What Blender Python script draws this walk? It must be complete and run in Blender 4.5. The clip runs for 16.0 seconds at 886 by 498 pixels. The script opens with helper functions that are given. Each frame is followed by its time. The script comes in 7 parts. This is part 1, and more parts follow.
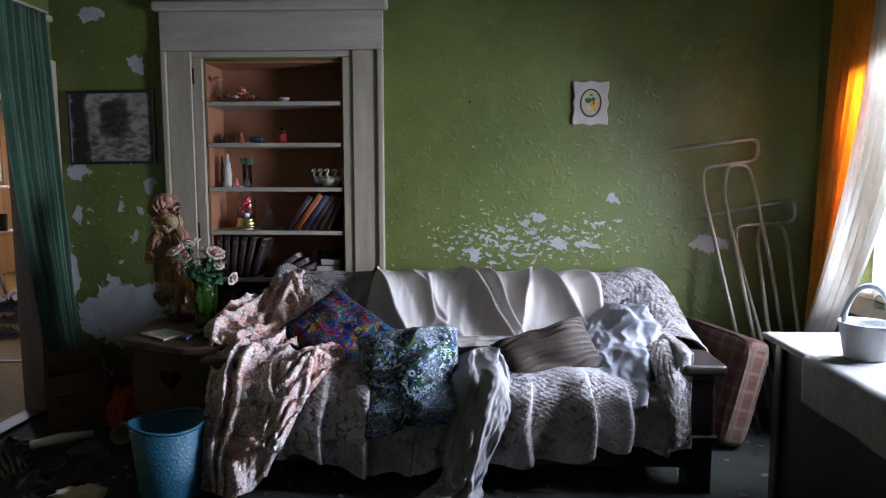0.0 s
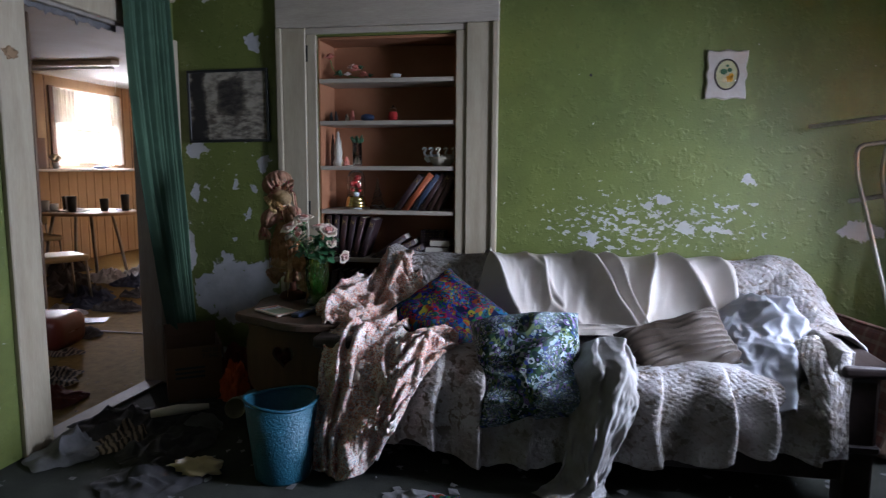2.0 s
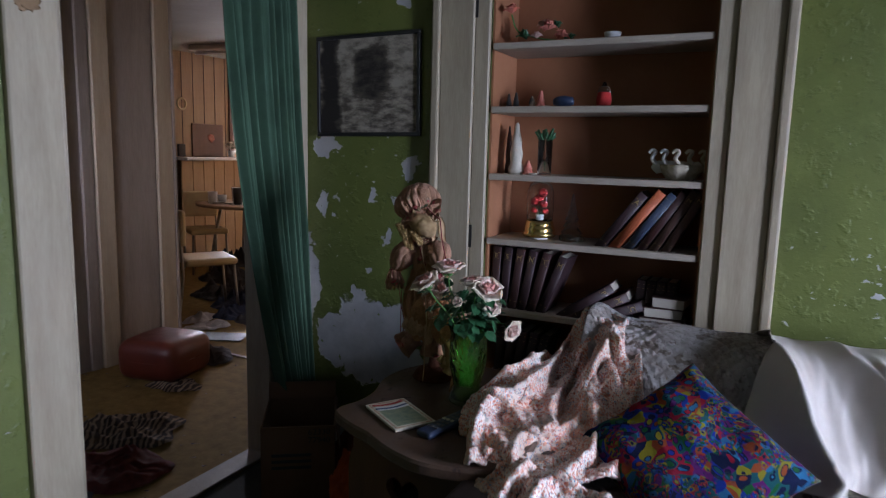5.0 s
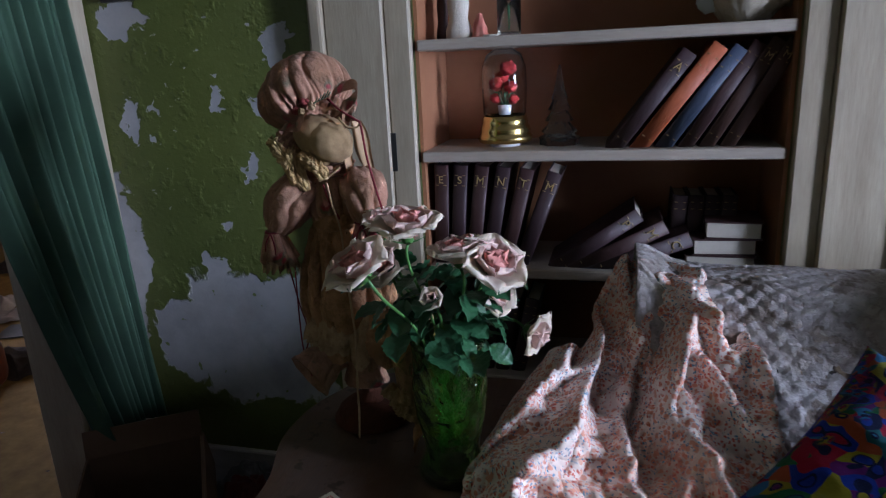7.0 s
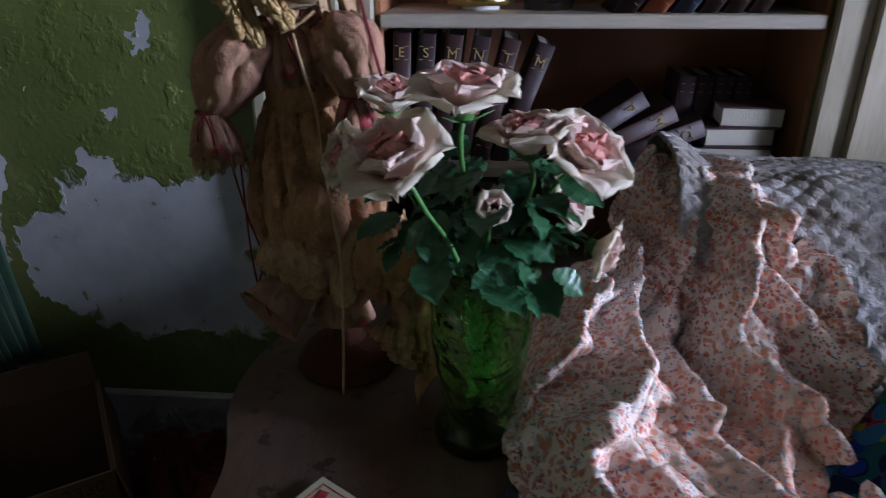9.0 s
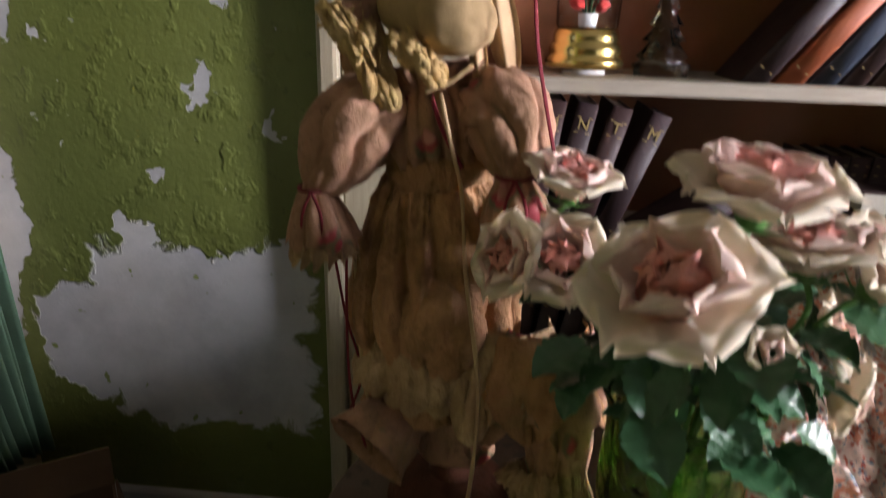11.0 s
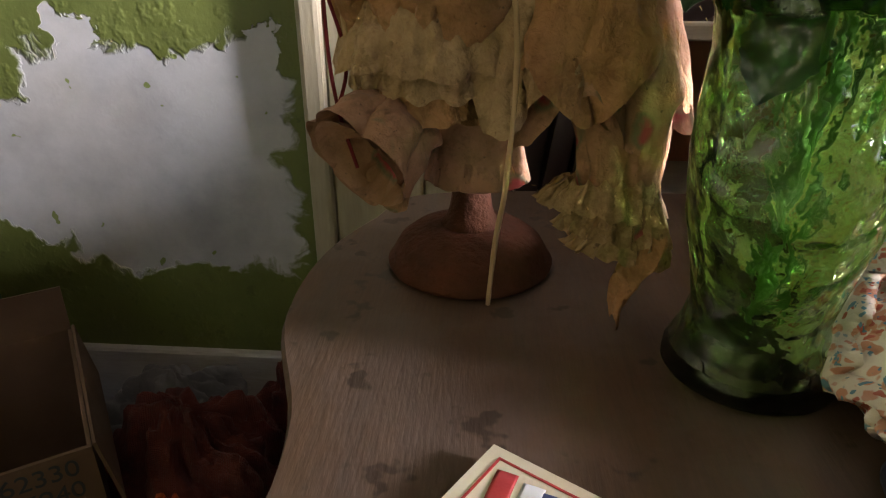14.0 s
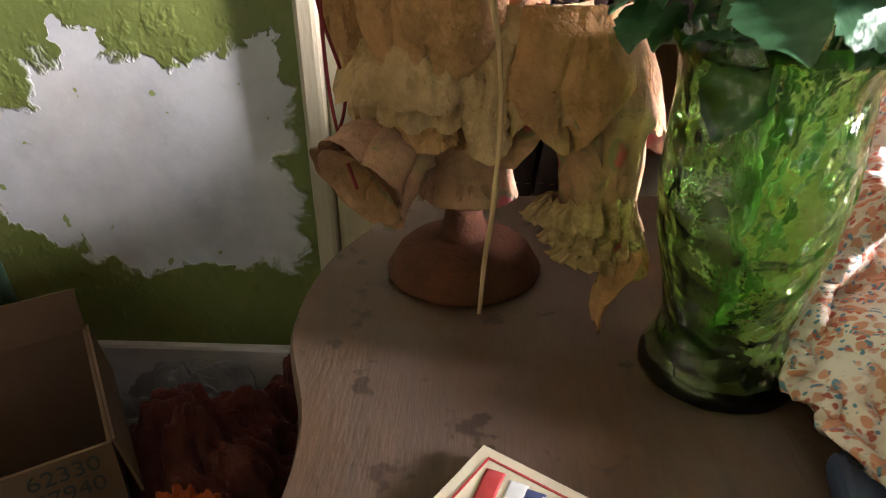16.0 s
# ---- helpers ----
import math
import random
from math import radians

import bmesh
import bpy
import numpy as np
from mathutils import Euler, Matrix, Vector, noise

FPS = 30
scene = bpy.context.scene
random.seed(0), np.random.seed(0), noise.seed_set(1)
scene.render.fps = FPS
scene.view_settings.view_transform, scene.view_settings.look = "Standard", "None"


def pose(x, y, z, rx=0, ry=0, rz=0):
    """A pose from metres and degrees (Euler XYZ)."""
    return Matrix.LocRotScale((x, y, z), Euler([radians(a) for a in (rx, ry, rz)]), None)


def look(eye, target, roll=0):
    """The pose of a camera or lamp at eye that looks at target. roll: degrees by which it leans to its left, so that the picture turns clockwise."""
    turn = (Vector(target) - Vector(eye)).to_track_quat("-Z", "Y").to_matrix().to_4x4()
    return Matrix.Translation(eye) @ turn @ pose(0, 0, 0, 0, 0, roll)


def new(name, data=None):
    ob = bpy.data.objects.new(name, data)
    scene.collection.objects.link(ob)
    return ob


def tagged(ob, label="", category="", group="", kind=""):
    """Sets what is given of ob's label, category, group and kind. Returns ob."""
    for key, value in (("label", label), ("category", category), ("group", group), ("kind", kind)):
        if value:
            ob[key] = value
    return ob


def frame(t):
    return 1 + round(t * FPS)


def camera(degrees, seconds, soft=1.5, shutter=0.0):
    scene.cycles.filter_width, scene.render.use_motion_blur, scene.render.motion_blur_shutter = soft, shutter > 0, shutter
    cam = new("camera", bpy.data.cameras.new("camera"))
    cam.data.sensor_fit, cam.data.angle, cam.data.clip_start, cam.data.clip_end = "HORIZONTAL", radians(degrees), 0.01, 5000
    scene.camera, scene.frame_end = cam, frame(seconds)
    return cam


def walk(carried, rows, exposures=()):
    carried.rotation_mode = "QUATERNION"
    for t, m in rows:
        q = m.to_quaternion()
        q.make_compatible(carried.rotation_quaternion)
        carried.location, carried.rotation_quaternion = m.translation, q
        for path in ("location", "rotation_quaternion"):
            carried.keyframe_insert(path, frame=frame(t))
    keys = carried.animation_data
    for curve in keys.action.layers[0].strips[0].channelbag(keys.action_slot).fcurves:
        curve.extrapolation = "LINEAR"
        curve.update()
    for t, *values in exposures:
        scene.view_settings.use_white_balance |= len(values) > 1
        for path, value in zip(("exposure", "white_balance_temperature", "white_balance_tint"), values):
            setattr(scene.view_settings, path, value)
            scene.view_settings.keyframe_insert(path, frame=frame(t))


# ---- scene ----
cam = camera(67.6, 16.0, soft=1.15, shutter=0.4)
PATH = [
    (0, (0.171, -0.112, 1.328), (0.081, 1.875, 1.115), -0.0),
    (0.5, (0.141, -0.079, 1.328), (0.076, 1.91, 1.127), 0.4),
    (1, (0.127, -0.041, 1.293), (0.052, 1.951, 1.13), -0.0),
    (1.5, (0.063, -0.018, 1.283), (-0.154, 1.961, 1.084), -2.5),
    (2, (0.034, 0.027, 1.269), (-0.325, 1.98, 1.024), 0.3),
    (2.5, (-0.045, 0.151, 1.276), (-0.472, 2.101, 1.145), 0.9),
    (3, (-0.15, 0.326, 1.279), (-0.707, 2.244, 1.171), 0.3),
    (3.2, (-0.184, 0.378, 1.269), (-0.829, 2.266, 1.129), 1.0),
    (5.3, (-0.441, 1.447, 1.356), (-1.316, 3.218, 1.041), 1.3),
    (5.5, (-0.507, 1.537, 1.336), (-1.33, 3.328, 0.999), 0.9),
    (6, (-0.694, 1.761, 1.272), (-1.359, 3.61, 0.894), -1.9),
    (6.5, (-0.82, 1.988, 1.24), (-1.323, 3.85, 0.711), -1.8),
    (7, (-0.916, 2.197, 1.222), (-1.424, 4.054, 0.682), -2.8),
    (7.5, (-0.955, 2.265, 1.205), (-1.419, 4.085, 0.518), -3.3),
    (8, (-0.999, 2.331, 1.162), (-1.395, 4.146, 0.421), -1.6),
    (8.5, (-1.063, 2.383, 1.138), (-1.278, 4.212, 0.357), -0.9),
    (8.7, (-1.099, 2.408, 1.136), (-1.262, 4.221, 0.307), -0.8),
    (10.8, (-1.309, 2.606, 1.079), (-1.457, 4.463, 0.353), 1.4),
    (11, (-1.312, 2.617, 1.108), (-1.478, 4.496, 0.444), 1.6),
    (11.5, (-1.321, 2.639, 1.162), (-1.522, 4.547, 0.598), 1.3),
    (12, (-1.336, 2.649, 1.189), (-1.566, 4.572, 0.691), 1.5),
    (12.5, (-1.345, 2.661, 1.139), (-1.528, 4.587, 0.632), 1.2),
    (13, (-1.345, 2.656, 0.976), (-1.514, 4.521, 0.274), 1.2),
    (13.5, (-1.341, 2.692, 0.886), (-1.482, 4.518, 0.081), 0.8),
    (14, (-1.338, 2.708, 0.856), (-1.461, 4.507, -0.008), 0.1),
    (14.5, (-1.342, 2.711, 0.856), (-1.456, 4.51, -0.011), -0.0),
    (15, (-1.345, 2.715, 0.86), (-1.45, 4.508, -0.02), -0.9),
    (15.5, (-1.342, 2.702, 0.873), (-1.456, 4.487, -0.023), -1.2),
    (16, (-1.331, 2.682, 0.896), (-1.455, 4.458, -0.015), -0.8),
]
walk(cam, [(t, look(eye, target, roll)) for t, eye, target, roll in PATH],
     exposures=[(0, -0.58, 5950, 22), (3.2, -0.62, 5950, 22), (5.3, -0.56, 5850, 24), (7, -0.30, 5700, 24), (8.7, -0.20, 5600, 24), (10.8, 0.84, 7300, 26), (12.5, 0.84, 7500, 26), (13.5, 1.42, 7700, 26), (14, 1.98, 7600, 26), (15, 2.2, 7600, 26), (16, 2.4, 7600, 26)])

# ---------------------------------------------------------------- light
world = bpy.data.worlds.new("sky")
scene.world = world
world.use_nodes = True
sky = world.node_tree.nodes.new("ShaderNodeTexSky")
sky.sky_type, sky.sun_disc = "NISHITA", False
sky.sun_elevation, sky.sun_rotation = radians(40), radians(70)
back = world.node_tree.nodes["Background"]
back.inputs["Strength"].default_value = 0.12
world.node_tree.links.new(sky.outputs[0], back.inputs["Color"])


def window_light(name, at, toward, width, height, watts, colour, spread=142):
    lamp = bpy.data.lights.new(name, "AREA")
    lamp.shape, lamp.size, lamp.size_y, lamp.energy, lamp.color = "RECTANGLE", width, height, watts, colour
    lamp.spread = radians(spread)
    ob = new(name, lamp)
    ob.matrix_world = look(at, toward)
    return ob


YB, XL, XR, YF, TOP = 3.70, -2.265, 2.07, -2.2, 2.62      # inner faces of the sitting room
DAY = (0.74, 0.87, 1.0)
window_light("daylight_side", (XR + 0.10, 2.65, 1.33), (0.0, 2.80, 0.52), 1.06, 1.06, 228, DAY, 124)
# Added fill for surfaces facing the viewer; its window is unseen and assumed.
window_light("near_fill", (XR + 0.10, -0.60, 1.42), (0.0, 1.0, 0.3), 1.00, 1.25, 3, DAY)
window_light("daylight_kitchen", (-6.585, 8.21, 1.73), (-4.0, 8.21, 1.73), 1.16, 0.92, 760, (0.95, 0.97, 1.0))
# Added lamp, out of view, that brightens the passage boards; no source known.
window_light("passage_fill", (-3.2, 1.86, 1.5), (-3.75, 4.2, 1.2), 0.9, 1.1, 7, (0.95, 0.95, 1.0), 64)


# ---------------------------------------------------------------- materials
class Nodes:
    """Short calls for the nodes of one material."""

    def __init__(self, name):
        self.m = bpy.data.materials.new(name)
        self.m.use_nodes = True
        self.t = self.m.node_tree
        self.b = self.t.nodes["Principled BSDF"]
        self.out = self.t.nodes["Material Output"]
        self.tc = self.t.nodes.new("ShaderNodeTexCoord")
        self.P = self.tc.outputs["Object"]

    def put(self, sock, v):
        if isinstance(v, bpy.types.NodeSocket):
            self.t.links.new(v, sock)
        elif isinstance(v, (tuple, list)) and len(v) == 3 and sock.type == "RGBA":
            sock.default_value = (*v, 1)
        else:
            sock.default_value = v

    def math(self, op, a, b=0.0, c=0.0, clamp=False):
        n = self.t.nodes.new("ShaderNodeMath")
        n.operation, n.use_clamp = op, clamp
        for k, v in enumerate((a, b, c)):
            self.put(n.inputs[k], v)
        return n.outputs[0]

    def noise(self, scale, detail=4, rough=0.6, vec=None, distort=0.0):
        n = self.t.nodes.new("ShaderNodeTexNoise")
        self.put(n.inputs["Vector"], vec or self.P)
        n.inputs["Scale"].default_value, n.inputs["Detail"].default_value = scale, detail
        n.inputs["Roughness"].default_value, n.inputs["Distortion"].default_value = rough, distort
        return n.outputs[0]

    def noise_colour(self, scale, detail=2, vec=None):
        n = self.t.nodes.new("ShaderNodeTexNoise")
        self.put(n.inputs["Vector"], vec or self.P)
        n.inputs["Scale"].default_value, n.inputs["Detail"].default_value = scale, detail
        return n.outputs[1]

    def voronoi(self, scale, feature="F1", vec=None, rand=1.0):
        n = self.t.nodes.new("ShaderNodeTexVoronoi")
        n.feature = feature
        self.put(n.inputs["Vector"], vec or self.P)
        n.inputs["Scale"].default_value, n.inputs["Randomness"].default_value = scale, rand
        return n

    def wave(self, scale, distort=0.0, axis="X", vec=None, detail=2.0, dscale=1.0):
        n = self.t.nodes.new("ShaderNodeTexWave")
        n.bands_direction = axis
        self.put(n.inputs["Vector"], vec or self.P)
        n.inputs["Scale"].default_value, n.inputs["Distortion"].default_value = scale, distort
        n.inputs["Detail"].default_value, n.inputs["Detail Scale"].default_value = detail, dscale
        return n.outputs[1]

    def scaled(self, x, y, z, rot=(0, 0, 0), vec=None):
        n = self.t.nodes.new("ShaderNodeMapping")
        self.put(n.inputs["Vector"], vec or self.P)
        n.inputs["Scale"].default_value, n.inputs["Rotation"].default_value = (x, y, z), rot
        return n.outputs[0]

    def warped(self, amount, scale, vec=None):
        c = self.noise_colour(scale, 3, vec)
        n = self.t.nodes.new("ShaderNodeVectorMath")
        n.operation = "MULTIPLY_ADD"
        self.put(n.inputs[0], c)
        n.inputs[1].default_value = (amount, amount, amount)
        self.put(n.inputs[2], vec or self.P)
        return n.outputs[0]

    def axes(self, vec=None):
        n = self.t.nodes.new("ShaderNodeSeparateXYZ")
        self.put(n.inputs[0], vec or self.P)
        return n.outputs[0], n.outputs[1], n.outputs[2]

    def step(self, v, lo, hi):
        n = self.t.nodes.new("ShaderNodeMapRange")
        n.interpolation_type = "SMOOTHSTEP"
        self.put(n.inputs[0], v)
        n.inputs[1].default_value, n.inputs[2].default_value = lo, hi
        return n.outputs[0]

    def mix(self, f, a, b, blend="MIX"):
        n = self.t.nodes.new("ShaderNodeMix")
        n.data_type, n.blend_type = "RGBA", blend
        self.put(n.inputs[0], f)
        self.put(n.inputs[6], a)
        self.put(n.inputs[7], b)
        return n.outputs[2]

    def ramp(self, v, stops, hard=False):
        n = self.t.nodes.new("ShaderNodeValToRGB")
        r = n.color_ramp
        r.interpolation = "CONSTANT" if hard else "LINEAR"
        r.elements[0].position, r.elements[1].position = stops[0][0], stops[-1][0]
        for p, c in stops[1:-1]:
            r.elements.new(p)
        for e, (p, c) in zip(r.elements, stops):
            e.color = (*c, 1)
        self.put(n.inputs[0], v)
        return n.outputs[0]

    def bump(self, height, strength=0.3, distance=0.01):
        n = self.t.nodes.new("ShaderNodeBump")
        n.inputs["Strength"].default_value, n.inputs["Distance"].default_value = strength, distance
        self.put(n.inputs["Height"], height)
        self.t.links.new(n.outputs[0], self.b.inputs["Normal"])

    def done(self, colour, rough=0.7, metal=0.0, **more):
        self.put(self.b.inputs["Base Color"], colour)
        self.put(self.b.inputs["Roughness"], rough)
        self.put(self.b.inputs["Metallic"], metal)
        for k, v in more.items():
            self.put(self.b.inputs[k.replace("_", " ")], v)
        return self.m

    def cloth(self, colour, rough=0.9, through_light=0.25):
        """Woven cloth: part of the light passes."""
        self.done(colour, rough)
        self.b.inputs["Sheen Weight"].default_value = 0.03
        tr = self.t.nodes.new("ShaderNodeBsdfTranslucent")
        self.put(tr.inputs[0], colour)
        mx = self.t.nodes.new("ShaderNodeMixShader")
        mx.inputs[0].default_value = through_light
        self.t.links.new(self.b.outputs[0], mx.inputs[1])
        self.t.links.new(tr.outputs[0], mx.inputs[2])
        self.t.links.new(mx.outputs[0], self.out.inputs[0])
        return self.m


def plain(name, c, c2=None, rough=0.7, scale=6, fine=90, relief=0.15, metal=0.0, **more):
    """Two-scale mottling between c and c2, with a fine relief."""
    g = Nodes(name)
    c2 = c2 or tuple(0.62 * v for v in c)
    f = g.math("MULTIPLY_ADD", g.noise(scale, 5), 1.6, -0.45, clamp=True)
    f = g.math("MULTIPLY_ADD", g.noise(fine, 3), 0.35, f, clamp=True)
    g.bump(g.math("ADD", g.noise(fine, 4), g.noise(scale * 4, 3)), relief, 0.004)
    r = g.math("MULTIPLY_ADD", g.noise(scale * 2, 3), 0.3, rough - 0.15, clamp=True)
    return g.done(g.mix(f, c, c2), r, metal, **more)


def fabric(name, c, c2=None, fine=400, relief=0.25, scale=9, through_light=0.12, rough=0.9):
    g = Nodes(name)
    c2 = c2 or tuple(0.6 * v for v in c)
    f = g.step(g.noise(scale, 5), 0.35, 0.75)
    weave = g.math("MULTIPLY", g.wave(fine, 1, "X"), g.wave(fine, 1, "Z"))
    g.bump(g.math("ADD", g.noise(scale * 5, 4), g.math("MULTIPLY", weave, 0.3)), relief, 0.006)
    return g.cloth(g.mix(f, c, c2), rough, through_light)


def wood(name, c, c2, rough=0.5, along="X", scale=5.0, dust=0.0):
    g = Nodes(name)
    st = {"X": (0.12, 1, 1), "Y": (1, 0.12, 1), "Z": (1, 1, 0.12)}[along]
    v = g.scaled(*[k * scale for k in st])
    ring = g.noise(6, 6, 0.65, g.warped(0.15, 3, v))
    fibre = g.noise(60, 3, 0.6, v)
    f = g.math("MULTIPLY_ADD", fibre, 0.4, g.math("MULTIPLY", ring, 0.8), clamp=True)
    col = g.ramp(f, [(0.3, c2), (0.75, c)])
    if dust:
        d = g.math("MULTIPLY", g.step(g.noise(7, 6, 0.7), 0.4, 0.62), dust)
        col = g.mix(d, col, (0.30, 0.29, 0.30))
        col = g.mix(g.step(g.noise(26, 3), 0.62, 0.68), col, c2)
    g.bump(fibre, 0.2, 0.003)
    return g.done(col, g.math("MULTIPLY_ADD", ring, 0.3, rough - 0.15))


def peeling_wall(name, blots, flakes, plane="XZ"):
    """Old green paint that has come off the grey plaster in flakes."""
    g = Nodes(name)
    w = g.warped(0.10, 4)
    w = g.warped(0.09, 15, w)
    w = g.warped(0.05, 48, w)
    x, y, z = g.axes(w)
    h = x if plane == "XZ" else y
    bias = None
    for cx, cz, rx, rz, box in blots:
        a = g.math("ABSOLUTE", g.math("MULTIPLY_ADD", h, 1 / rx, -(cx + 0.12) / rx))
        b = g.math("ABSOLUTE", g.math("MULTIPLY_ADD", z, 1 / rz, -(cz + 0.12) / rz))
        d = g.math("MAXIMUM", a, b) if box else g.math("SQRT", g.math("ADD", g.math("MULTIPLY", a, a), g.math("MULTIPLY", b, b)))
        bias = d if bias is None else g.math("MINIMUM", bias, d)
    ox, oy, oz = g.axes()
    oh = ox if plane == "XZ" else oy
    spot = g.noise(33, 4, 0.55, g.warped(0.05, 20, g.scaled(0.85, 1, 1.25)))
    dens = 0.0
    for cx, cz, rx, rz, amp in flakes:
        a = g.math("MULTIPLY_ADD", oh, 1 / rx, -cx / rx)
        b = g.math("MULTIPLY_ADD", oz, 1 / rz, -cz / rz)
        q = g.math("ADD", g.math("MULTIPLY", a, a), g.math("MULTIPLY", b, b))
        dens = g.math("ADD", dens, g.math("MULTIPLY", g.math("POWER", 2.718, g.math("MULTIPLY", q, -1)), amp))
    loose = g.step(g.math("ADD", spot, dens), 0.735, 0.75)
    big = g.math("SUBTRACT", 1.0, g.step(bias, 0.95, 1.03)) if bias is not None else 0.0
    mask = g.math("MAXIMUM", loose, big)
    paint = g.mix(g.step(g.noise(1.3, 5), 0.3, 0.72), (0.135, 0.158, 0.034), (0.092, 0.112, 0.026))
    paint = g.mix(g.math("MULTIPLY", g.step(g.noise(9, 6, 0.7), 0.5, 0.75), 0.4), paint, (0.19, 0.22, 0.06))
    paint = g.mix(g.math("MULTIPLY", g.step(g.noise(38, 4), 0.62, 0.7), 0.6), paint, (0.07, 0.09, 0.02))
    plaster = g.mix(g.step(g.noise(6, 6, 0.65), 0.3, 0.75), (0.50, 0.49, 0.49), (0.33, 0.32, 0.325))
    plaster = g.mix(g.math("MULTIPLY", g.step(g.noise(1.7, 4), 0.45, 0.7), 0.5), plaster, (0.36, 0.31, 0.25))
    plaster = g.mix(g.step(g.noise(24, 2), 0.71, 0.73), plaster, (0.17, 0.21, 0.06))
    col = g.mix(mask, paint, plaster)
    blister = g.math("MULTIPLY", g.step(g.noise(22, 3), 0.52, 0.7), 0.5)
    skin = g.math("ADD", blister, g.math("MULTIPLY", g.noise(70, 4), 0.35))
    hgt = g.math("ADD", g.math("MULTIPLY", mask, -1.2), g.math("MULTIPLY", skin, g.math("SUBTRACT", 1.0, g.math("MULTIPLY", mask, 0.85))))
    g.bump(hgt, 0.55, 0.006)
    return g.done(col, g.math("MULTIPLY_ADD", mask, 0.35, 0.5))


def quilt_print(name, ground, soil, dots, dot_scale, dot_size, stitch=18, through_light=0.12):
    """Printed quilted cotton: small scattered motifs on a soiled ground."""
    g = Nodes(name)
    col = g.mix(g.step(g.noise(4, 4), 0.4, 0.7), ground, soil)
    for k, (c, s) in enumerate(dots):
        v = g.voronoi(dot_scale * (1 + 0.23 * k), vec=g.warped(0.02, 40 + 9 * k))
        m = g.math("SUBTRACT", 1.0, g.step(v.outputs["Distance"], dot_size * s, dot_size * s + 0.1))
        keep = g.step(g.noise(9 + 4 * k, 2), 0.36, 0.48)
        col = g.mix(g.math("MULTIPLY", m, keep), col, c)
    pad = g.voronoi(stitch, "SMOOTH_F1").outputs["Distance"]
    g.bump(g.math("ADD", g.math("MULTIPLY", pad, -1.2), g.math("MULTIPLY", g.noise(130, 3), 0.2)), 0.8, 0.014)
    return g.cloth(col, 0.9, through_light)


M = {}
M["wall"] = peeling_wall("peeling_green_paint", [
    (-1.85, 0.52, 0.205, 0.185, True), (-1.668, 0.69, 0.028, 0.035, False), (-1.965, 0.725, 0.032, 0.035, False),
    (-1.925, 0.84, 0.026, 0.014, False), (-1.88, 1.16, 0.013, 0.030, False), (-1.775, 1.14, 0.014, 0.022, False), (-2.08, 1.13, 0.02, 0.018, False), (-2.10, 1.04, 0.014, 0.014, False),
    (-1.82, 0.985, 0.010, 0.027, False), (-1.70, 0.94, 0.008, 0.030, False), (-1.72, 1.29, 0.042, 0.05, False), (-2.14, 1.37, 0.07, 0.04, False),
    (-2.17, 1.10, 0.024, 0.055, False), (-2.24, 0.72, 0.05, 0.26, False), (-2.08, 0.50, 0.10, 0.13, False), (-2.02, 2.27, 0.09, 0.035, False), (-1.76, 1.97, 0.05, 0.06, False),
    (0.54, 1.115, 0.055, 0.018, False), (0.46, 1.08, 0.03, 0.012, False), (0.84, 0.95, 0.085, 0.018, False), (0.67, 0.95, 0.045, 0.035, False), (0.18, 0.89, 0.035, 0.04, False), (1.10, 0.80, 0.10, 0.016, False),
    (1.52, 0.95, 0.10, 0.05, False), (0.98, 1.19, 0.045, 0.014, False), (0.90, 1.06, 0.05, 0.010, False)],
    [(0.22, 0.95, 0.50, 0.22, 0.155), (0.75, 0.98, 0.5, 0.18, 0.13), (-1.9, 1.9, 0.4, 0.4, 0.06), (-1.95, 1.1, 0.3, 0.4, 0.06), (0.2, 1.55, 0.5, 0.3, 0.03)])
M["wall_side"] = peeling_wall("green_paint_side", [(2.25, 0.70, 0.03, 0.05, False)], [(2.2, 0.6, 0.4, 0.4, 0.05)], "YZ")
M["trim"] = wood("aged_white_trim", (0.42, 0.355, 0.25), (0.27, 0.215, 0.145), 0.55, "Z", 3.0)
M["trim_flat"] = wood("aged_white_shelf_paint", (0.46, 0.395, 0.32), (0.29, 0.24, 0.185), 0.5, "X", 3.0)
M["peach"] = plain("peach_painted_board", (0.36, 0.155, 0.075), (0.27, 0.11, 0.05), 0.6, 3, 60, 0.1)
M["ceiling"] = plain("stained_ceiling", (0.36, 0.33, 0.29), (0.24, 0.215, 0.18), 0.9, 1.2, 40, 0.3)
M["floor"] = plain("littered_dark_carpet", (0.036, 0.037, 0.026), (0.016, 0.017, 0.013), 0.95, 4, 160, 0.8)
M["lino"] = plain("worn_tan_linoleum", (0.30, 0.205, 0.070), (0.16, 0.105, 0.036), 0.85, 16, 60, 0.15, Specular_IOR_Level=0.1)
M["base"] = wood("dirty_white_baseboard", (0.45, 0.42, 0.38), (0.30, 0.26, 0.22), 0.6, "X")
M["grey_board"] = wood("bare_grey_board", (0.29, 0.25, 0.21), (0.18, 0.15, 0.12), 0.65, "Z", 2.0)
M["dark_wood"] = wood("dark_polished_wood", (0.045, 0.030, 0.026), (0.018, 0.012, 0.011), 0.38, "Y")
M["table_top"] = wood("dusty_brown_tabletop", (0.088, 0.043, 0.021), (0.036, 0.017, 0.009), 0.6, "Y", 6, 0.07)
M["red_wood"] = wood("red_brown_wood", (0.13, 0.055, 0.026), (0.07, 0.028, 0.014), 0.45, "Z")
M["terracotta"] = plain("worn_red_painted_wood", (0.100, 0.029, 0.014), (0.042, 0.018, 0.010), 0.85, 30, 160, 0.6, Specular_IOR_Level=0.15)
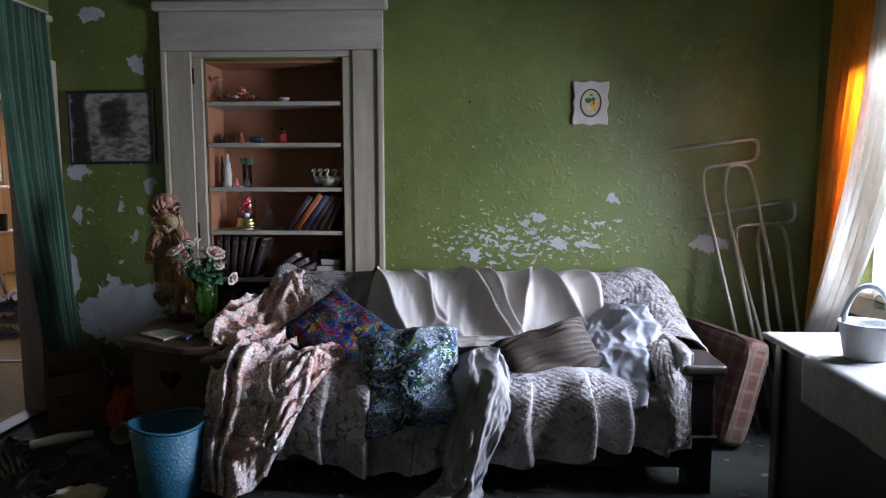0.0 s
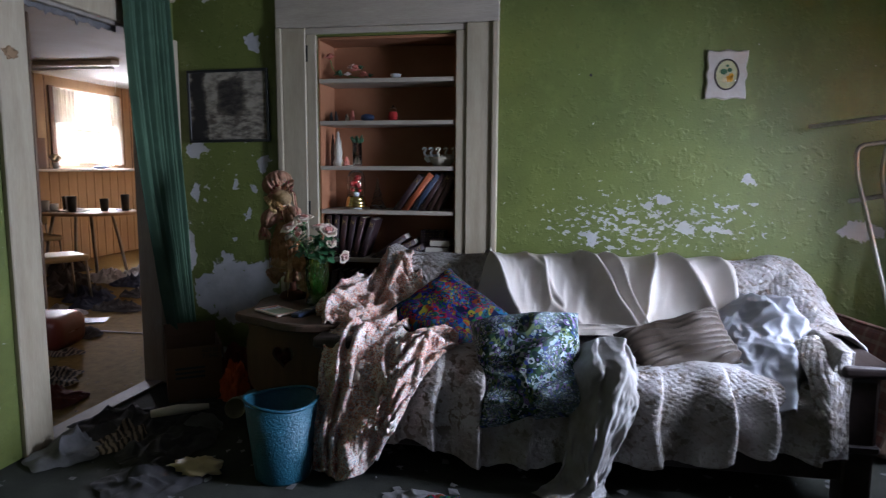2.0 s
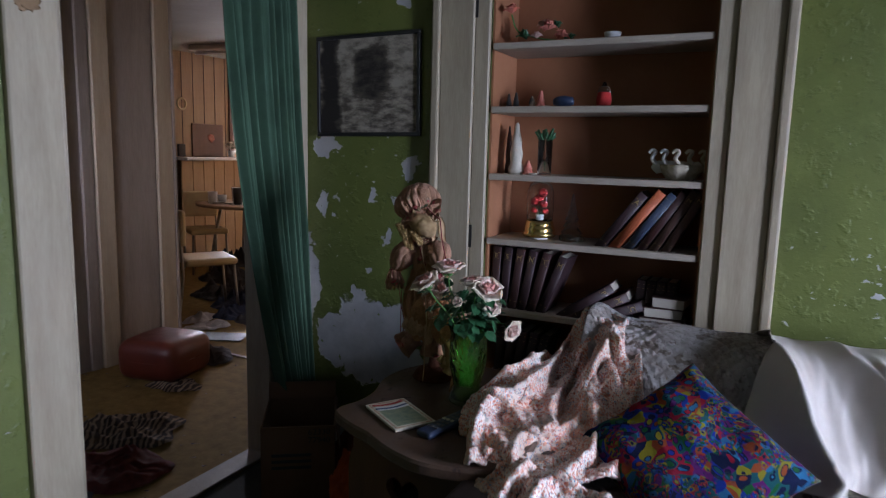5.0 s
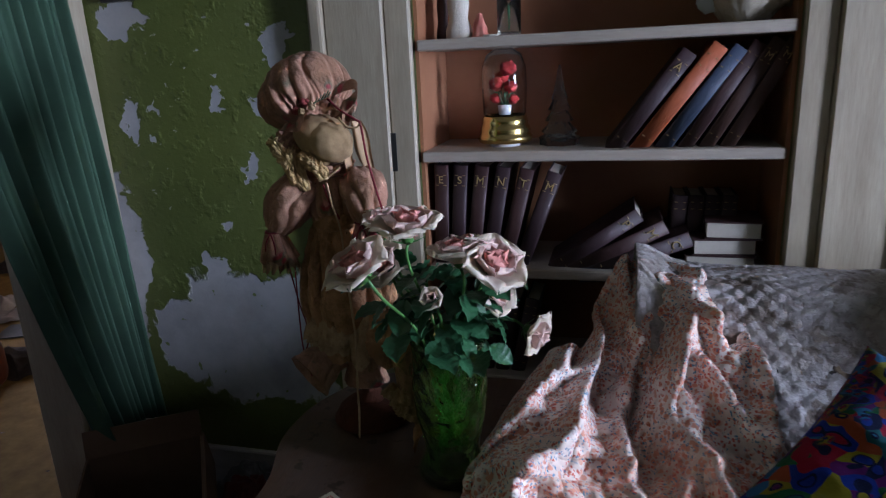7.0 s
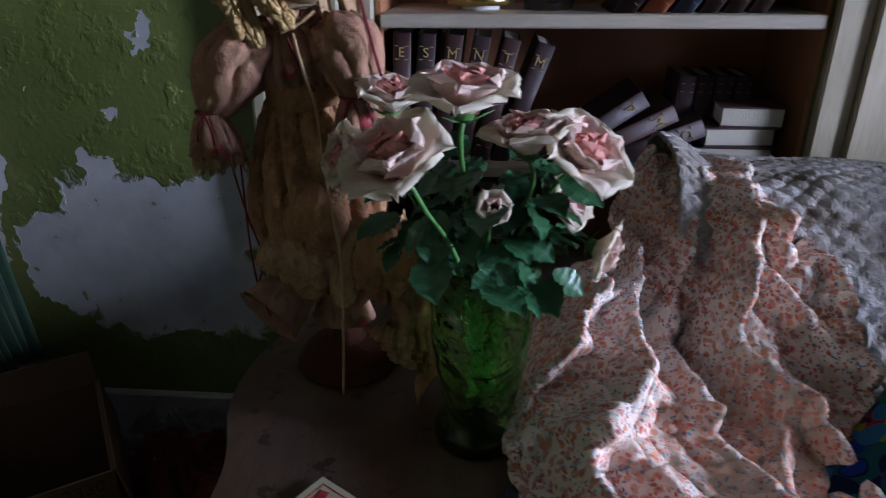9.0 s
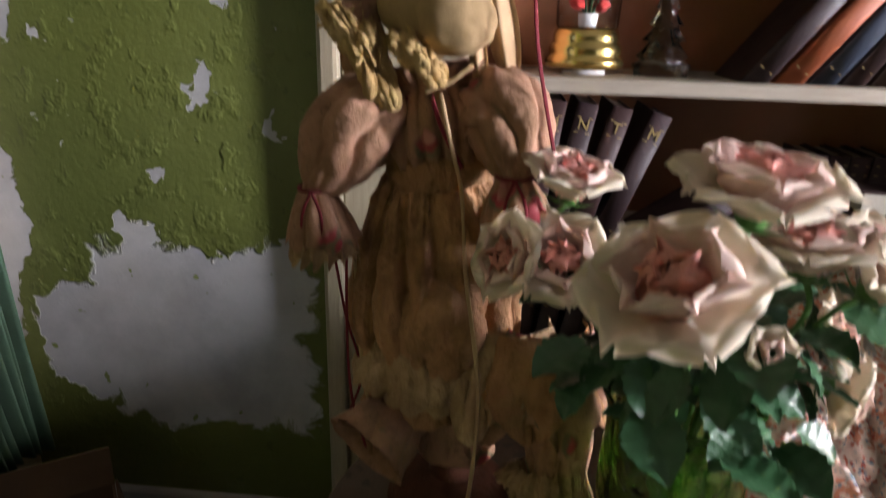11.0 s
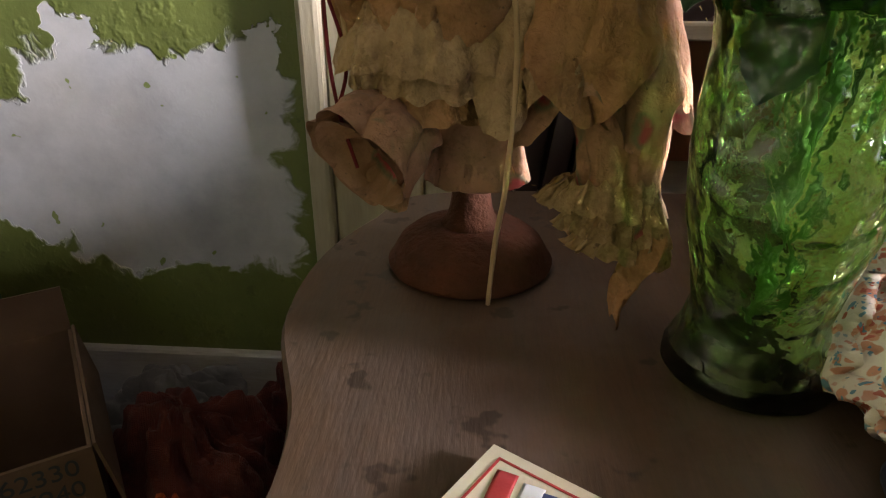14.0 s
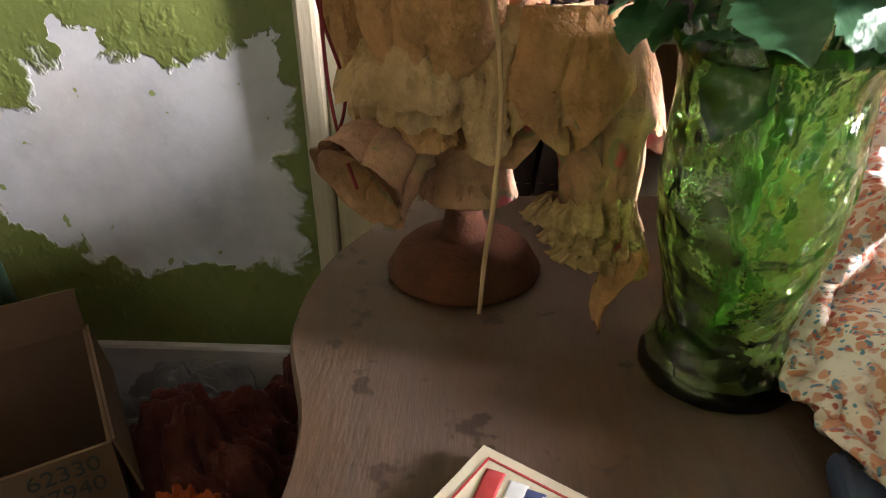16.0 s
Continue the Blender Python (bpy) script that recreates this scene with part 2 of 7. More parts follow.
M["panelling"] = wood("brown_wood_panelling", (0.37, 0.24, 0.13), (0.25, 0.15, 0.075), 0.45, "Z", 2.5)
M["pale_panel"] = wood("pale_wood_panelling", (0.52, 0.36, 0.21), (0.40, 0.26, 0.14), 0.5, "Z", 2.5)
M["white"] = plain("white_enamel", (0.74, 0.74, 0.74), (0.58, 0.58, 0.58), 0.4, 5, 50, 0.05)
M["chrome"] = plain("tarnished_chrome", (0.44, 0.41, 0.36), (0.30, 0.27, 0.22), 0.34, 12, 120, 0.03, 1.0)
M["brass"] = plain("polished_brass", (0.80, 0.62, 0.26), (0.62, 0.44, 0.15), 0.2, 8, 50, 0.03, 1.0)
M["black"] = plain("black_paint", (0.02, 0.02, 0.02), (0.012, 0.012, 0.012), 0.4)
M["plastic_blue"] = plain("blue_basket_plastic", (0.016, 0.115, 0.17), (0.010, 0.065, 0.10), 0.45, 20, 90, 0.9)
M["plastic_navy"] = plain("navy_plastic", (0.035, 0.055, 0.11), (0.02, 0.03, 0.06), 0.4)
M["plastic_white"] = plain("white_wicker_plastic", (0.66, 0.66, 0.68), (0.5, 0.5, 0.52), 0.5, 9, 150, 0.6)
M["card"] = plain("brown_cardboard", (0.145, 0.078, 0.04), (0.095, 0.05, 0.026), 0.85, 5, 60, 0.1)
M["paper"] = plain("yellowed_paper", (0.62, 0.56, 0.42), (0.48, 0.42, 0.30), 0.8, 8, 90, 0.1)
M["news"] = plain("old_newsprint", (0.36, 0.33, 0.29), (0.20, 0.19, 0.17), 0.85, 30, 120, 0.1)
M["pages"] = plain("book_pages", (0.55, 0.50, 0.42), (0.42, 0.37, 0.29), 0.8, 12, 200, 0.3)
M["gilt"] = plain("dull_gilt", (0.42, 0.30, 0.12), (0.3, 0.2, 0.08), 0.45)
M["ink"] = plain("print_ink", (0.03, 0.03, 0.03), (0.02, 0.02, 0.02), 0.7)
M["red_ink"] = plain("red_ink", (0.42, 0.03, 0.03), (0.35, 0.03, 0.03), 0.6)
M["blue_ink"] = plain("blue_ink", (0.05, 0.08, 0.20), (0.03, 0.05, 0.14), 0.6)
M["rust"] = plain("stained_tan_cloth", (0.30, 0.19, 0.10), (0.2, 0.12, 0.06), 0.9)
for key, c in {"maroon": (0.050, 0.018, 0.016), "plum": (0.038, 0.016, 0.018), "orange_cloth": (0.42, 0.095, 0.03), "navy_cloth": (0.035, 0.05, 0.085), "brown_cloth": (0.07, 0.03, 0.02)}.items():
    M[key] = plain(key + "_book_cloth", c, tuple(0.6 * v for v in c), 0.6, 10, 200, 0.15)
M["sheet"] = fabric("cream_satin_sheet", (0.54, 0.485, 0.435), (0.45, 0.395, 0.345), 300, 0.12, 3, 0.15, 0.55)
M["pillow"] = fabric("soiled_white_pillowcase", (0.38, 0.38, 0.41), (0.30, 0.30, 0.32), 350, 0.08, 3)
M["grey_cloth"] = fabric("greyish_white_cotton", (0.36, 0.34, 0.33), (0.22, 0.195, 0.175), 300, 0.12, 5, 0.1)
M["brown_satin"] = fabric("brown_satin", (0.052, 0.032, 0.018), (0.03, 0.019, 0.011), 300, 0.12, 1.5, 0.03, 0.6)
M["curtain_green"] = fabric("faded_green_curtain", (0.055, 0.115, 0.066), (0.030, 0.066, 0.038), 200, 0.2, 3, 0.14)
M["curtain_orange"] = fabric("orange_curtain", (0.82, 0.44, 0.05), (0.72, 0.34, 0.03), 200, 0.3, 5, 0.62)
M["sheer"] = fabric("white_sheer_curtain", (0.78, 0.76, 0.72), (0.66, 0.62, 0.55), 300, 0.1, 4, 0.6)
def sprigged(name, ground, soil):
    """Thin soiled cotton with a sparse print of small roses."""
    g = Nodes(name)
    col = g.mix(g.step(g.noise(16, 5, 0.65), 0.35, 0.7), ground, soil)
    col = g.mix(g.math("MULTIPLY", g.step(g.noise(28, 6, 0.7), 0.48, 0.62), 0.55), col, (0.15, 0.085, 0.045))
    col = g.mix(g.math("MULTIPLY", g.step(g.noise(210, 2), 0.68, 0.74), 0.6), col, (0.06, 0.04, 0.025))
    for c, s, k in (((0.15, 0.12, 0.07), 0.34, 22), ((0.34, 0.045, 0.055), 0.26, 22), ((0.50, 0.20, 0.18), 0.10, 22)):
        v = g.voronoi(k, vec=g.warped(0.012, 70))
        m = g.math("MULTIPLY", g.math("SUBTRACT", 1.0, g.step(v.outputs["Distance"], s, s + 0.08)), g.step(g.noise(14, 2), 0.50, 0.56))
        col = g.mix(m, col, c)
    fold = g.noise(38, 3, 0.5, g.warped(0.03, 18, g.scaled(1, 1, 0.35)))
    rumple = g.math("ABSOLUTE", g.math("SUBTRACT", g.noise(62, 4, 0.55, g.warped(0.02, 30)), 0.5))
    g.bump(g.math("ADD", g.math("ADD", fold, g.math("MULTIPLY", rumple, 1.1)), g.math("MULTIPLY", g.noise(500, 2), 0.06)), 0.42, 0.009)
    return g.cloth(col, 0.9, 0.1)


M["dress"] = sprigged("faded_pink_sprigged_cotton", (0.41, 0.205, 0.13), (0.28, 0.145, 0.08))
def limp_cotton(name, c, c2):
    """Unprinted limp cotton, stained and creased."""
    g = Nodes(name)
    col = g.mix(g.step(g.noise(14, 6, 0.7), 0.35, 0.72), c, c2)
    col = g.mix(g.math("MULTIPLY", g.step(g.noise(30, 6, 0.7), 0.48, 0.62), 0.5), col, (0.16, 0.085, 0.032))
    col = g.mix(g.math("MULTIPLY", g.step(g.noise(90, 3), 0.66, 0.72), 0.7), col, (0.08, 0.045, 0.02))
    fold = g.noise(34, 3, 0.5, g.warped(0.03, 18, g.scaled(1, 1, 0.3)))
    rumple = g.math("ABSOLUTE", g.math("SUBTRACT", g.noise(62, 4, 0.55, g.warped(0.02, 30)), 0.5))
    g.bump(g.math("ADD", g.math("ADD", fold, g.math("MULTIPLY", rumple, 1.1)), g.math("MULTIPLY", g.noise(500, 2), 0.06)), 0.75, 0.010)
    return g.cloth(col, 0.9, 0.1)


M["skirt"] = limp_cotton("tan_stained_cotton", (0.45, 0.225, 0.105), (0.27, 0.125, 0.055))
M["lace"] = limp_cotton("dirty_lace", (0.47, 0.30, 0.17), (0.27, 0.155, 0.075))
M["muslin"] = plain("stained_muslin", (0.46, 0.30, 0.14), (0.20, 0.125, 0.06), 0.9, 22, 300, 0.08)
M["wool"] = fabric("straw_yellow_wool", (0.60, 0.40, 0.17), (0.42, 0.24, 0.085), 300, 0.5, 40)
M["ribbon"] = fabric("crimson_ribbon", (0.20, 0.012, 0.022), (0.13, 0.01, 0.015), 300, 0.1, 20)
M["tan_ribbon"] = fabric("tan_ribbon", (0.48, 0.32, 0.18), (0.36, 0.22, 0.12), 300, 0.1, 20)
M["leaf"] = plain("green_cloth_leaf", (0.028, 0.105, 0.040), (0.012, 0.052, 0.02), 0.4, 25, 150, 0.2)
M["stem"] = plain("green_plastic_stem", (0.08, 0.22, 0.05), (0.05, 0.14, 0.03), 0.45)
M["cream_petal"] = fabric("cream_cloth_petal", (0.80, 0.66, 0.56), (0.66, 0.63, 0.44), 300, 0.15, 22, 0.35)
M["blush_petal"] = fabric("blush_cloth_petal", (0.74, 0.48, 0.43), (0.80, 0.69, 0.58), 300, 0.15, 26, 0.25)
M["pink_petal"] = fabric("pink_cloth_petal", (0.70, 0.25, 0.21), (0.78, 0.46, 0.39), 300, 0.15, 30, 0.22)
M["dusty_rose"] = fabric("dusty_rose_ribbon", (0.34, 0.055, 0.05), (0.24, 0.04, 0.035), 300, 0.2, 40, 0.1)
M["red_petal"] = fabric("red_cloth_petal", (0.42, 0.02, 0.015), (0.30, 0.01, 0.01), 300, 0.1, 20, 0.1)
M["coral_petal"] = fabric("coral_cloth_petal", (0.50, 0.13, 0.09), (0.55, 0.25, 0.18), 300, 0.1, 20, 0.2)
M["yarn_red"] = fabric("dark_red_knit", (0.12, 0.014, 0.007), (0.06, 0.007, 0.005), 120, 0.9, 30)
M["rag_dark"] = fabric("dirty_dark_rag", (0.05, 0.045, 0.045), (0.022, 0.02, 0.022), 200, 0.6, 8)
M["rag_grey"] = fabric("dirty_grey_rag", (0.20, 0.19, 0.19), (0.10, 0.095, 0.095), 200, 0.6, 8)
def striped_rag():
    g = Nodes("striped_brown_rag")
    w = g.wave(11, 5, "X", g.warped(0.08, 7), 3, 1.5)
    col = g.ramp(w, [(0.25, (0.030, 0.022, 0.018)), (0.5, (0.10, 0.065, 0.042)), (0.8, (0.24, 0.18, 0.12))])
    g.bump(g.math("ADD", g.noise(30, 4), g.noise(140, 2)), 0.6, 0.008)
    return g.cloth(col, 0.95, 0.05)


M["rag_brown"] = striped_rag()
M["rag_blue"] = fabric("navy_garment", (0.035, 0.05, 0.10), (0.02, 0.025, 0.05), 200, 0.5, 8)
M["rag_white"] = fabric("white_scrap_cloth", (0.55, 0.55, 0.57), (0.35, 0.34, 0.36), 200, 0.5, 8)
M["orange_cloth2"] = fabric("orange_knit_hat", (0.62, 0.10, 0.015), (0.42, 0.06, 0.01), 120, 0.8, 20)
M["vinyl"] = plain("yellow_vinyl", (0.60, 0.48, 0.26), (0.45, 0.34, 0.17), 0.4, 6)
M["red_case"] = plain("oxblood_vinyl", (0.13, 0.022, 0.012), (0.08, 0.014, 0.008), 0.4, 6)
M["pink_quilt"] = quilt_print("pink_floral_quilt", (0.80, 0.71, 0.64), (0.60, 0.44, 0.34), [((0.66, 0.30, 0.20), 1.45), ((0.56, 0.13, 0.09), 0.95), ((0.12, 0.26, 0.36), 0.85)], 100, 0.27, 44)


def bedspread_print():
    """Grey-white quilting with a worn brown leaf print."""
    g = Nodes("grey_floral_bedspread")
    col = g.mix(g.step(g.noise(5, 5), 0.35, 0.7), (0.43, 0.40, 0.39), (0.24, 0.20, 0.17))
    leaf = g.step(g.noise(26, 3, 0.5, g.warped(0.05, 16)), 0.54, 0.60)
    col = g.mix(g.math("MULTIPLY", leaf, g.step(g.noise(3.2, 3), 0.38, 0.58)), col, (0.16, 0.125, 0.10))
    col = g.mix(g.math("MULTIPLY", g.step(g.noise(60, 3), 0.55, 0.65), 0.5), col, (0.17, 0.14, 0.12))
    pucker = g.noise(46, 4, 0.6, g.warped(0.03, 22))
    g.bump(g.math("ADD", pucker, g.math("MULTIPLY", g.noise(150, 3), 0.25)), 0.8, 0.016)
    return g.cloth(col, 0.9, 0.05)


M["grey_quilt"] = bedspread_print()


def loud_print(name, palette, scale, swirl, wash=(0.02, 0.02, 0.03)):
    """A loud printed cloth of curling many-coloured patches with ringed hearts."""
    g = Nodes(name)
    n = len(palette)
    stops = [(k / n, c) for k, c in enumerate(palette)]
    col = None
    for k, s in enumerate((scale, scale * 2.3)):
        v = g.warped(swirl / (1 + k), 6 + 7 * k)
        ve = g.voronoi(s, vec=v)
        r, gg, bb = g.axes(ve.outputs["Color"])
        outer, inner = g.ramp(r, stops, True), g.ramp(gg, stops, True)
        patch = g.mix(g.step(ve.outputs["Distance"], 0.30, 0.34), inner, outer)
        patch = g.mix(g.math("COMPARE", ve.outputs["Distance"], 0.36, 0.04), patch, palette[0])
        col = patch if col is None else g.mix(g.step(g.noise(8, 2), 0.48, 0.52), col, patch)
    col = g.mix(g.math("MULTIPLY", g.step(g.noise(4, 3), 0.45, 0.65), 0.3), col, wash)
    g.bump(g.noise(30, 4), 0.3, 0.01)
    m = g.cloth(col, 0.95, 0.03)
    g.b.inputs["Sheen Weight"].default_value = 0.0
    g.b.inputs["Specular IOR Level"].default_value = 0.15
    return m


M["loud"] = loud_print("psychedelic_print", [(0.003, 0.006, 0.026), (0.17, 0.005, 0.017), (0.006, 0.050, 0.055), (0.005, 0.018, 0.15), (0.15, 0.135, 0.008), (0.06, 0.006, 0.07), (0.006, 0.06, 0.018), (0.012, 0.08, 0.16), (0.17, 0.035, 0.01)], 34, 0.14)
M["garden"] = loud_print("faded_garden_print", [(0.012, 0.026, 0.026), (0.03, 0.075, 0.035), (0.42, 0.46, 0.47), (0.03, 0.05, 0.18), (0.12, 0.16, 0.06), (0.17, 0.12, 0.26), (0.016, 0.03, 0.028), (0.30, 0.40, 0.46), (0.06, 0.10, 0.075)], 52, 0.10, (0.34, 0.38, 0.42))


def plaid():
    g = Nodes("rust_plaid_tweed")
    x, y, z = g.axes()
    col = g.mix(g.noise(60, 3), (0.11, 0.036, 0.020), (0.065, 0.022, 0.012))
    for ax in (x, y):
        f = g.math("FRACT", g.math("MULTIPLY", ax, 11))
        col = g.mix(g.math("MULTIPLY", g.math("COMPARE", f, 0.2, 0.10), 0.5), col, (0.15, 0.115, 0.08))
        col = g.mix(g.math("MULTIPLY", g.math("COMPARE", f, 0.7, 0.05), 0.6), col, (0.05, 0.02, 0.015))
    g.bump(g.noise(220, 3), 0.6, 0.004)
    return g.cloth(col, 0.95, 0.0)


M["plaid"] = plaid()


def glass(name, c, rough=0.03, relief=0.0, scale=30, seep=0.0):
    g = Nodes(name)
    if relief:
        v = g.voronoi(scale, "SMOOTH_F1", vec=g.warped(0.03, 18)).outputs["Distance"]
        vine = g.noise(30, 2, 0.5, g.warped(0.05, 14))
        g.bump(g.math("ADD", g.math("ADD", v, g.math("MULTIPLY", g.noise(scale * 2, 2), 0.12)), g.math("MULTIPLY", vine, 0.8)), relief, 0.008)
    g.done(c, rough, 0.0)
    g.b.inputs["Transmission Weight"].default_value = 1.0
    g.b.inputs["IOR"].default_value = 1.48
    if seep:
        tr = g.t.nodes.new("ShaderNodeBsdfTranslucent")
        tr.inputs[0].default_value = (0.16, 0.62, 0.05, 1)
        mx = g.t.nodes.new("ShaderNodeMixShader")
        mx.inputs[0].default_value = seep
        g.t.links.new(g.b.outputs[0], mx.inputs[1])
        g.t.links.new(tr.outputs[0], mx.inputs[2])
        g.t.links.new(mx.outputs[0], g.out.inputs[0])
    return g.m


M["green_glass"] = glass("green_pressed_glass", (0.54, 0.85, 0.41), 0.03, 0.9, 50, 0.007)
M["clear_glass"] = glass("clear_glass", (0.95, 0.96, 0.95))
M["pane"] = glass("window_glass", (0.98, 0.99, 1.0), 0.02)


def etching():
    """A brown and cream print of a house among trees, much faded."""
    g = Nodes("faded_print")
    x, y, z = g.axes(g.warped(0.12, 9))
    x, z = g.math("SUBTRACT", x, 0.06), g.math("SUBTRACT", z, 0.06)
    n = g.noise(11, 6, 0.7, g.scaled(1, 1, 2.2))
    house = g.math("MULTIPLY", g.step(g.math("ABSOLUTE", g.math("SUBTRACT", x, 0.02)), 0.11, 0.06), g.step(g.math("ABSOLUTE", g.math("SUBTRACT", z, 0.06)), 0.12, 0.07))
    trees = g.math("MULTIPLY", g.step(g.math("ABSOLUTE", g.math("ADD", x, 0.19)), 0.06, 0.02), 0.5)
    fall = g.step(z, 0.02, -0.08)
    v = g.math("SUBTRACT", g.math("ADD", g.math("MULTIPLY", n, 1.1), g.math("MULTIPLY", g.math("MULTIPLY", fall, g.noise(24, 4, 0.7, g.scaled(1, 1, 3))), 0.5)), g.math("ADD", g.math("MULTIPLY", house, 0.38), trees))
    v = g.math("SUBTRACT", v, g.math("MULTIPLY", fall, 0.3))
    return g.done(g.ramp(v, [(0.12, (0.028, 0.024, 0.021)), (0.38, (0.10, 0.082, 0.062)), (0.64, (0.36, 0.31, 0.24))]), 0.65, Specular_IOR_Level=0.2)


M["etching"] = etching()


# ---------------------------------------------------------------- builders
def mesh_of(name, bm, material, smooth=False):
    me = bpy.data.meshes.new(name)
    bmesh.ops.recalc_face_normals(bm, faces=bm.faces)
    bm.to_mesh(me)
    bm.free()
    for m in (material if isinstance(material, (list, tuple)) else [material]):
        me.materials.append(m)
    if smooth:
        for p in me.polygons:
            p.use_smooth = True
    return me


def part(name, bm, material, parent, label="", at=None, smooth=False):
    ob = new(name, mesh_of(name, bm, material, smooth))
    ob.parent = parent
    if at is not None:
        ob.matrix_basis = at
    return tagged(ob, label)


def thing(name, label, category, at=None, group="", kind=""):
    ob = new(name)
    ob.empty_display_size = 0.05
    if at is not None:
        ob.matrix_basis = at
    return tagged(ob, label, category, group, kind)


def solid(name, bm, material, label, category, at=None, group="", kind="", smooth=False):
    ob = new(name, mesh_of(name, bm, material, smooth))
    if at is not None:
        ob.matrix_basis = at
    return tagged(ob, label, category, group, kind)


def box(bm, lo, hi, bevel=0.0, seg=1):
    size = [b - a for a, b in zip(lo, hi)]
    mid = [(a + b) / 2 for a, b in zip(lo, hi)]
    r = bmesh.ops.create_cube(bm, size=1, matrix=Matrix.Translation(mid) @ Matrix.Diagonal((*size, 1)))
    if bevel:
        edges = list({e for v in r["verts"] for e in v.link_edges})
        bmesh.ops.bevel(bm, geom=edges, offset=bevel, segments=seg, profile=0.5, affect="EDGES")
    return bm


def boxed(lo, hi, bevel=0.0, seg=1):
    return box(bmesh.new(), lo, hi, bevel, seg)


def lathe(bm, profile, seg=32, wobble=None, mat=0, sy=1.0, at=None):
    """Turns (r, z) pairs round z. wobble(angle, z) scales the radius."""
    rings = []
    for r, z in profile:
        ring = []
        for k in range(seg):
            a = math.tau * k / seg
            q = r * (wobble(a, z) if wobble else 1)
            p = Vector((q * math.cos(a), q * sy * math.sin(a), z))
            ring.append(bm.verts.new(at @ p if at else p))
        rings.append(ring)
    for a, b in zip(rings, rings[1:]):
        for k in range(seg):
            f = bm.faces.new((a[k], a[(k + 1) % seg], b[(k + 1) % seg], b[k]))
            f.material_index, f.smooth = mat, True
    for ring in (rings[0], rings[-1]):
        f = bm.faces.new(ring)
        f.material_index = mat
    return bm


def tube(bm, points, radius, seg=8, mat=0, close=False, flat=1.0):
    """A round bar along points; radius may be a function of 0..1; flat < 1 makes a ribbon."""
    pts = [Vector(p) for p in points]
    rings, side = [], None
    for k, p in enumerate(pts):
        d = (pts[min(k + 1, len(pts) - 1)] - pts[max(k - 1, 0)]).normalized()
        ref = side or (Vector((1, 0, 0)) if abs(d.x) < 0.9 else Vector((0, 1, 0)))
        side = (ref - d * ref.dot(d)).normalized()
        up = d.cross(side)
        r = radius(k / (len(pts) - 1)) if callable(radius) else radius
        rings.append([bm.verts.new(p + (side * math.cos(math.tau * j / seg) + up * flat * math.sin(math.tau * j / seg)) * r) for j in range(seg)])
    for a, b in zip(rings, rings[1:]):
        for j in range(seg):
            f = bm.faces.new((a[j], a[(j + 1) % seg], b[(j + 1) % seg], b[j]))
            f.smooth, f.material_index = True, mat
    for ring in (rings[0], rings[-1]):
        bm.faces.new(ring).material_index = mat
    return bm


def spline(points, n=40):
    """Smooth line through the points (Catmull-Rom)."""
    P = [Vector(p) for p in points]
    P = [2 * P[0] - P[1], *P, 2 * P[-1] - P[-2]]
    out = []
    for i in range(n):
        s = i / (n - 1) * (len(P) - 3)
        k = min(int(s), len(P) - 4)
        t = s - k
        a, b, c, d = P[k:k + 4]
        out.append(0.5 * ((2 * b) + (c - a) * t + (2 * a - 5 * b + 4 * c - d) * t * t + (3 * b - a - 3 * c + d) * t ** 3))
    return out


def blob(bm, at, radii, seg=24, rings=16, rough=0.0, freq=8.0, mat=0, turn=None, fold=None):
    """A rounded lump with an uneven surface."""
    m = Matrix.Translation(at) @ (turn or Matrix.Identity(4))
    rows = []
    for i in range(rings + 1):
        th = math.pi * i / rings
        row = []
        for j in range(seg):
            ph = math.tau * j / seg
            d = Vector((math.sin(th) * math.cos(ph), math.sin(th) * math.sin(ph), math.cos(th)))
            s = 1 + rough * noise.noise(d * freq + Vector(at) * 31)
            if fold:
                s += fold(th, ph)
            row.append(bm.verts.new(m @ Vector([c * r * s for c, r in zip(d, radii)])))
            if i in (0, rings):
                break
        rows.append(row)
    for i in range(rings):
        a, b = rows[i], rows[i + 1]
        for j in range(seg):
            k = (j + 1) % seg
            vs = [a[0], b[j], b[k]] if len(a) == 1 else [a[j], b[0], a[k]] if len(b) == 1 else [a[j], b[j], b[k], a[k]]
            f = bm.faces.new(vs)
            f.smooth, f.material_index = True, mat
    return bm


def sheet(bm, f, nu, nv, mat=0):
    g = [[bm.verts.new(f(i / nu, j / nv)) for j in range(nv + 1)] for i in range(nu + 1)]
    for i in range(nu):
        for j in range(nv):
            q = bm.faces.new((g[i][j], g[i + 1][j], g[i + 1][j + 1], g[i][j + 1]))
            q.smooth, q.material_index = True, mat
    return bm


def thick(ob, t):
    m = ob.modifiers.new("thickness", "SOLIDIFY")
    m.thickness, m.offset = t, 0.0
    return ob


def net(rows):
    """A smooth surface through a small net of control points."""
    cache = [spline(r, 61) for r in rows]

    def g(u, v):
        k = v * 60
        i = min(int(k), 59)
        col = [c[i].lerp(c[i + 1], k - i) for c in cache]
        P = [2 * col[0] - col[1], *col, 2 * col[-1] - col[-2]]
        s = u * (len(P) - 3)
        q = min(int(s), len(P) - 4)
        t = s - q
        a, b, c, d = P[q:q + 4]
        return 0.5 * ((2 * b) + (c - a) * t + (2 * a - 5 * b + 4 * c - d) * t * t + (3 * b - a - 3 * c + d) * t ** 3)
    return g


def ridge(x):
    """Sharp-crested folds between -1 and 1."""
    return 1 - 2 * abs(math.sin(x)) ** 0.8


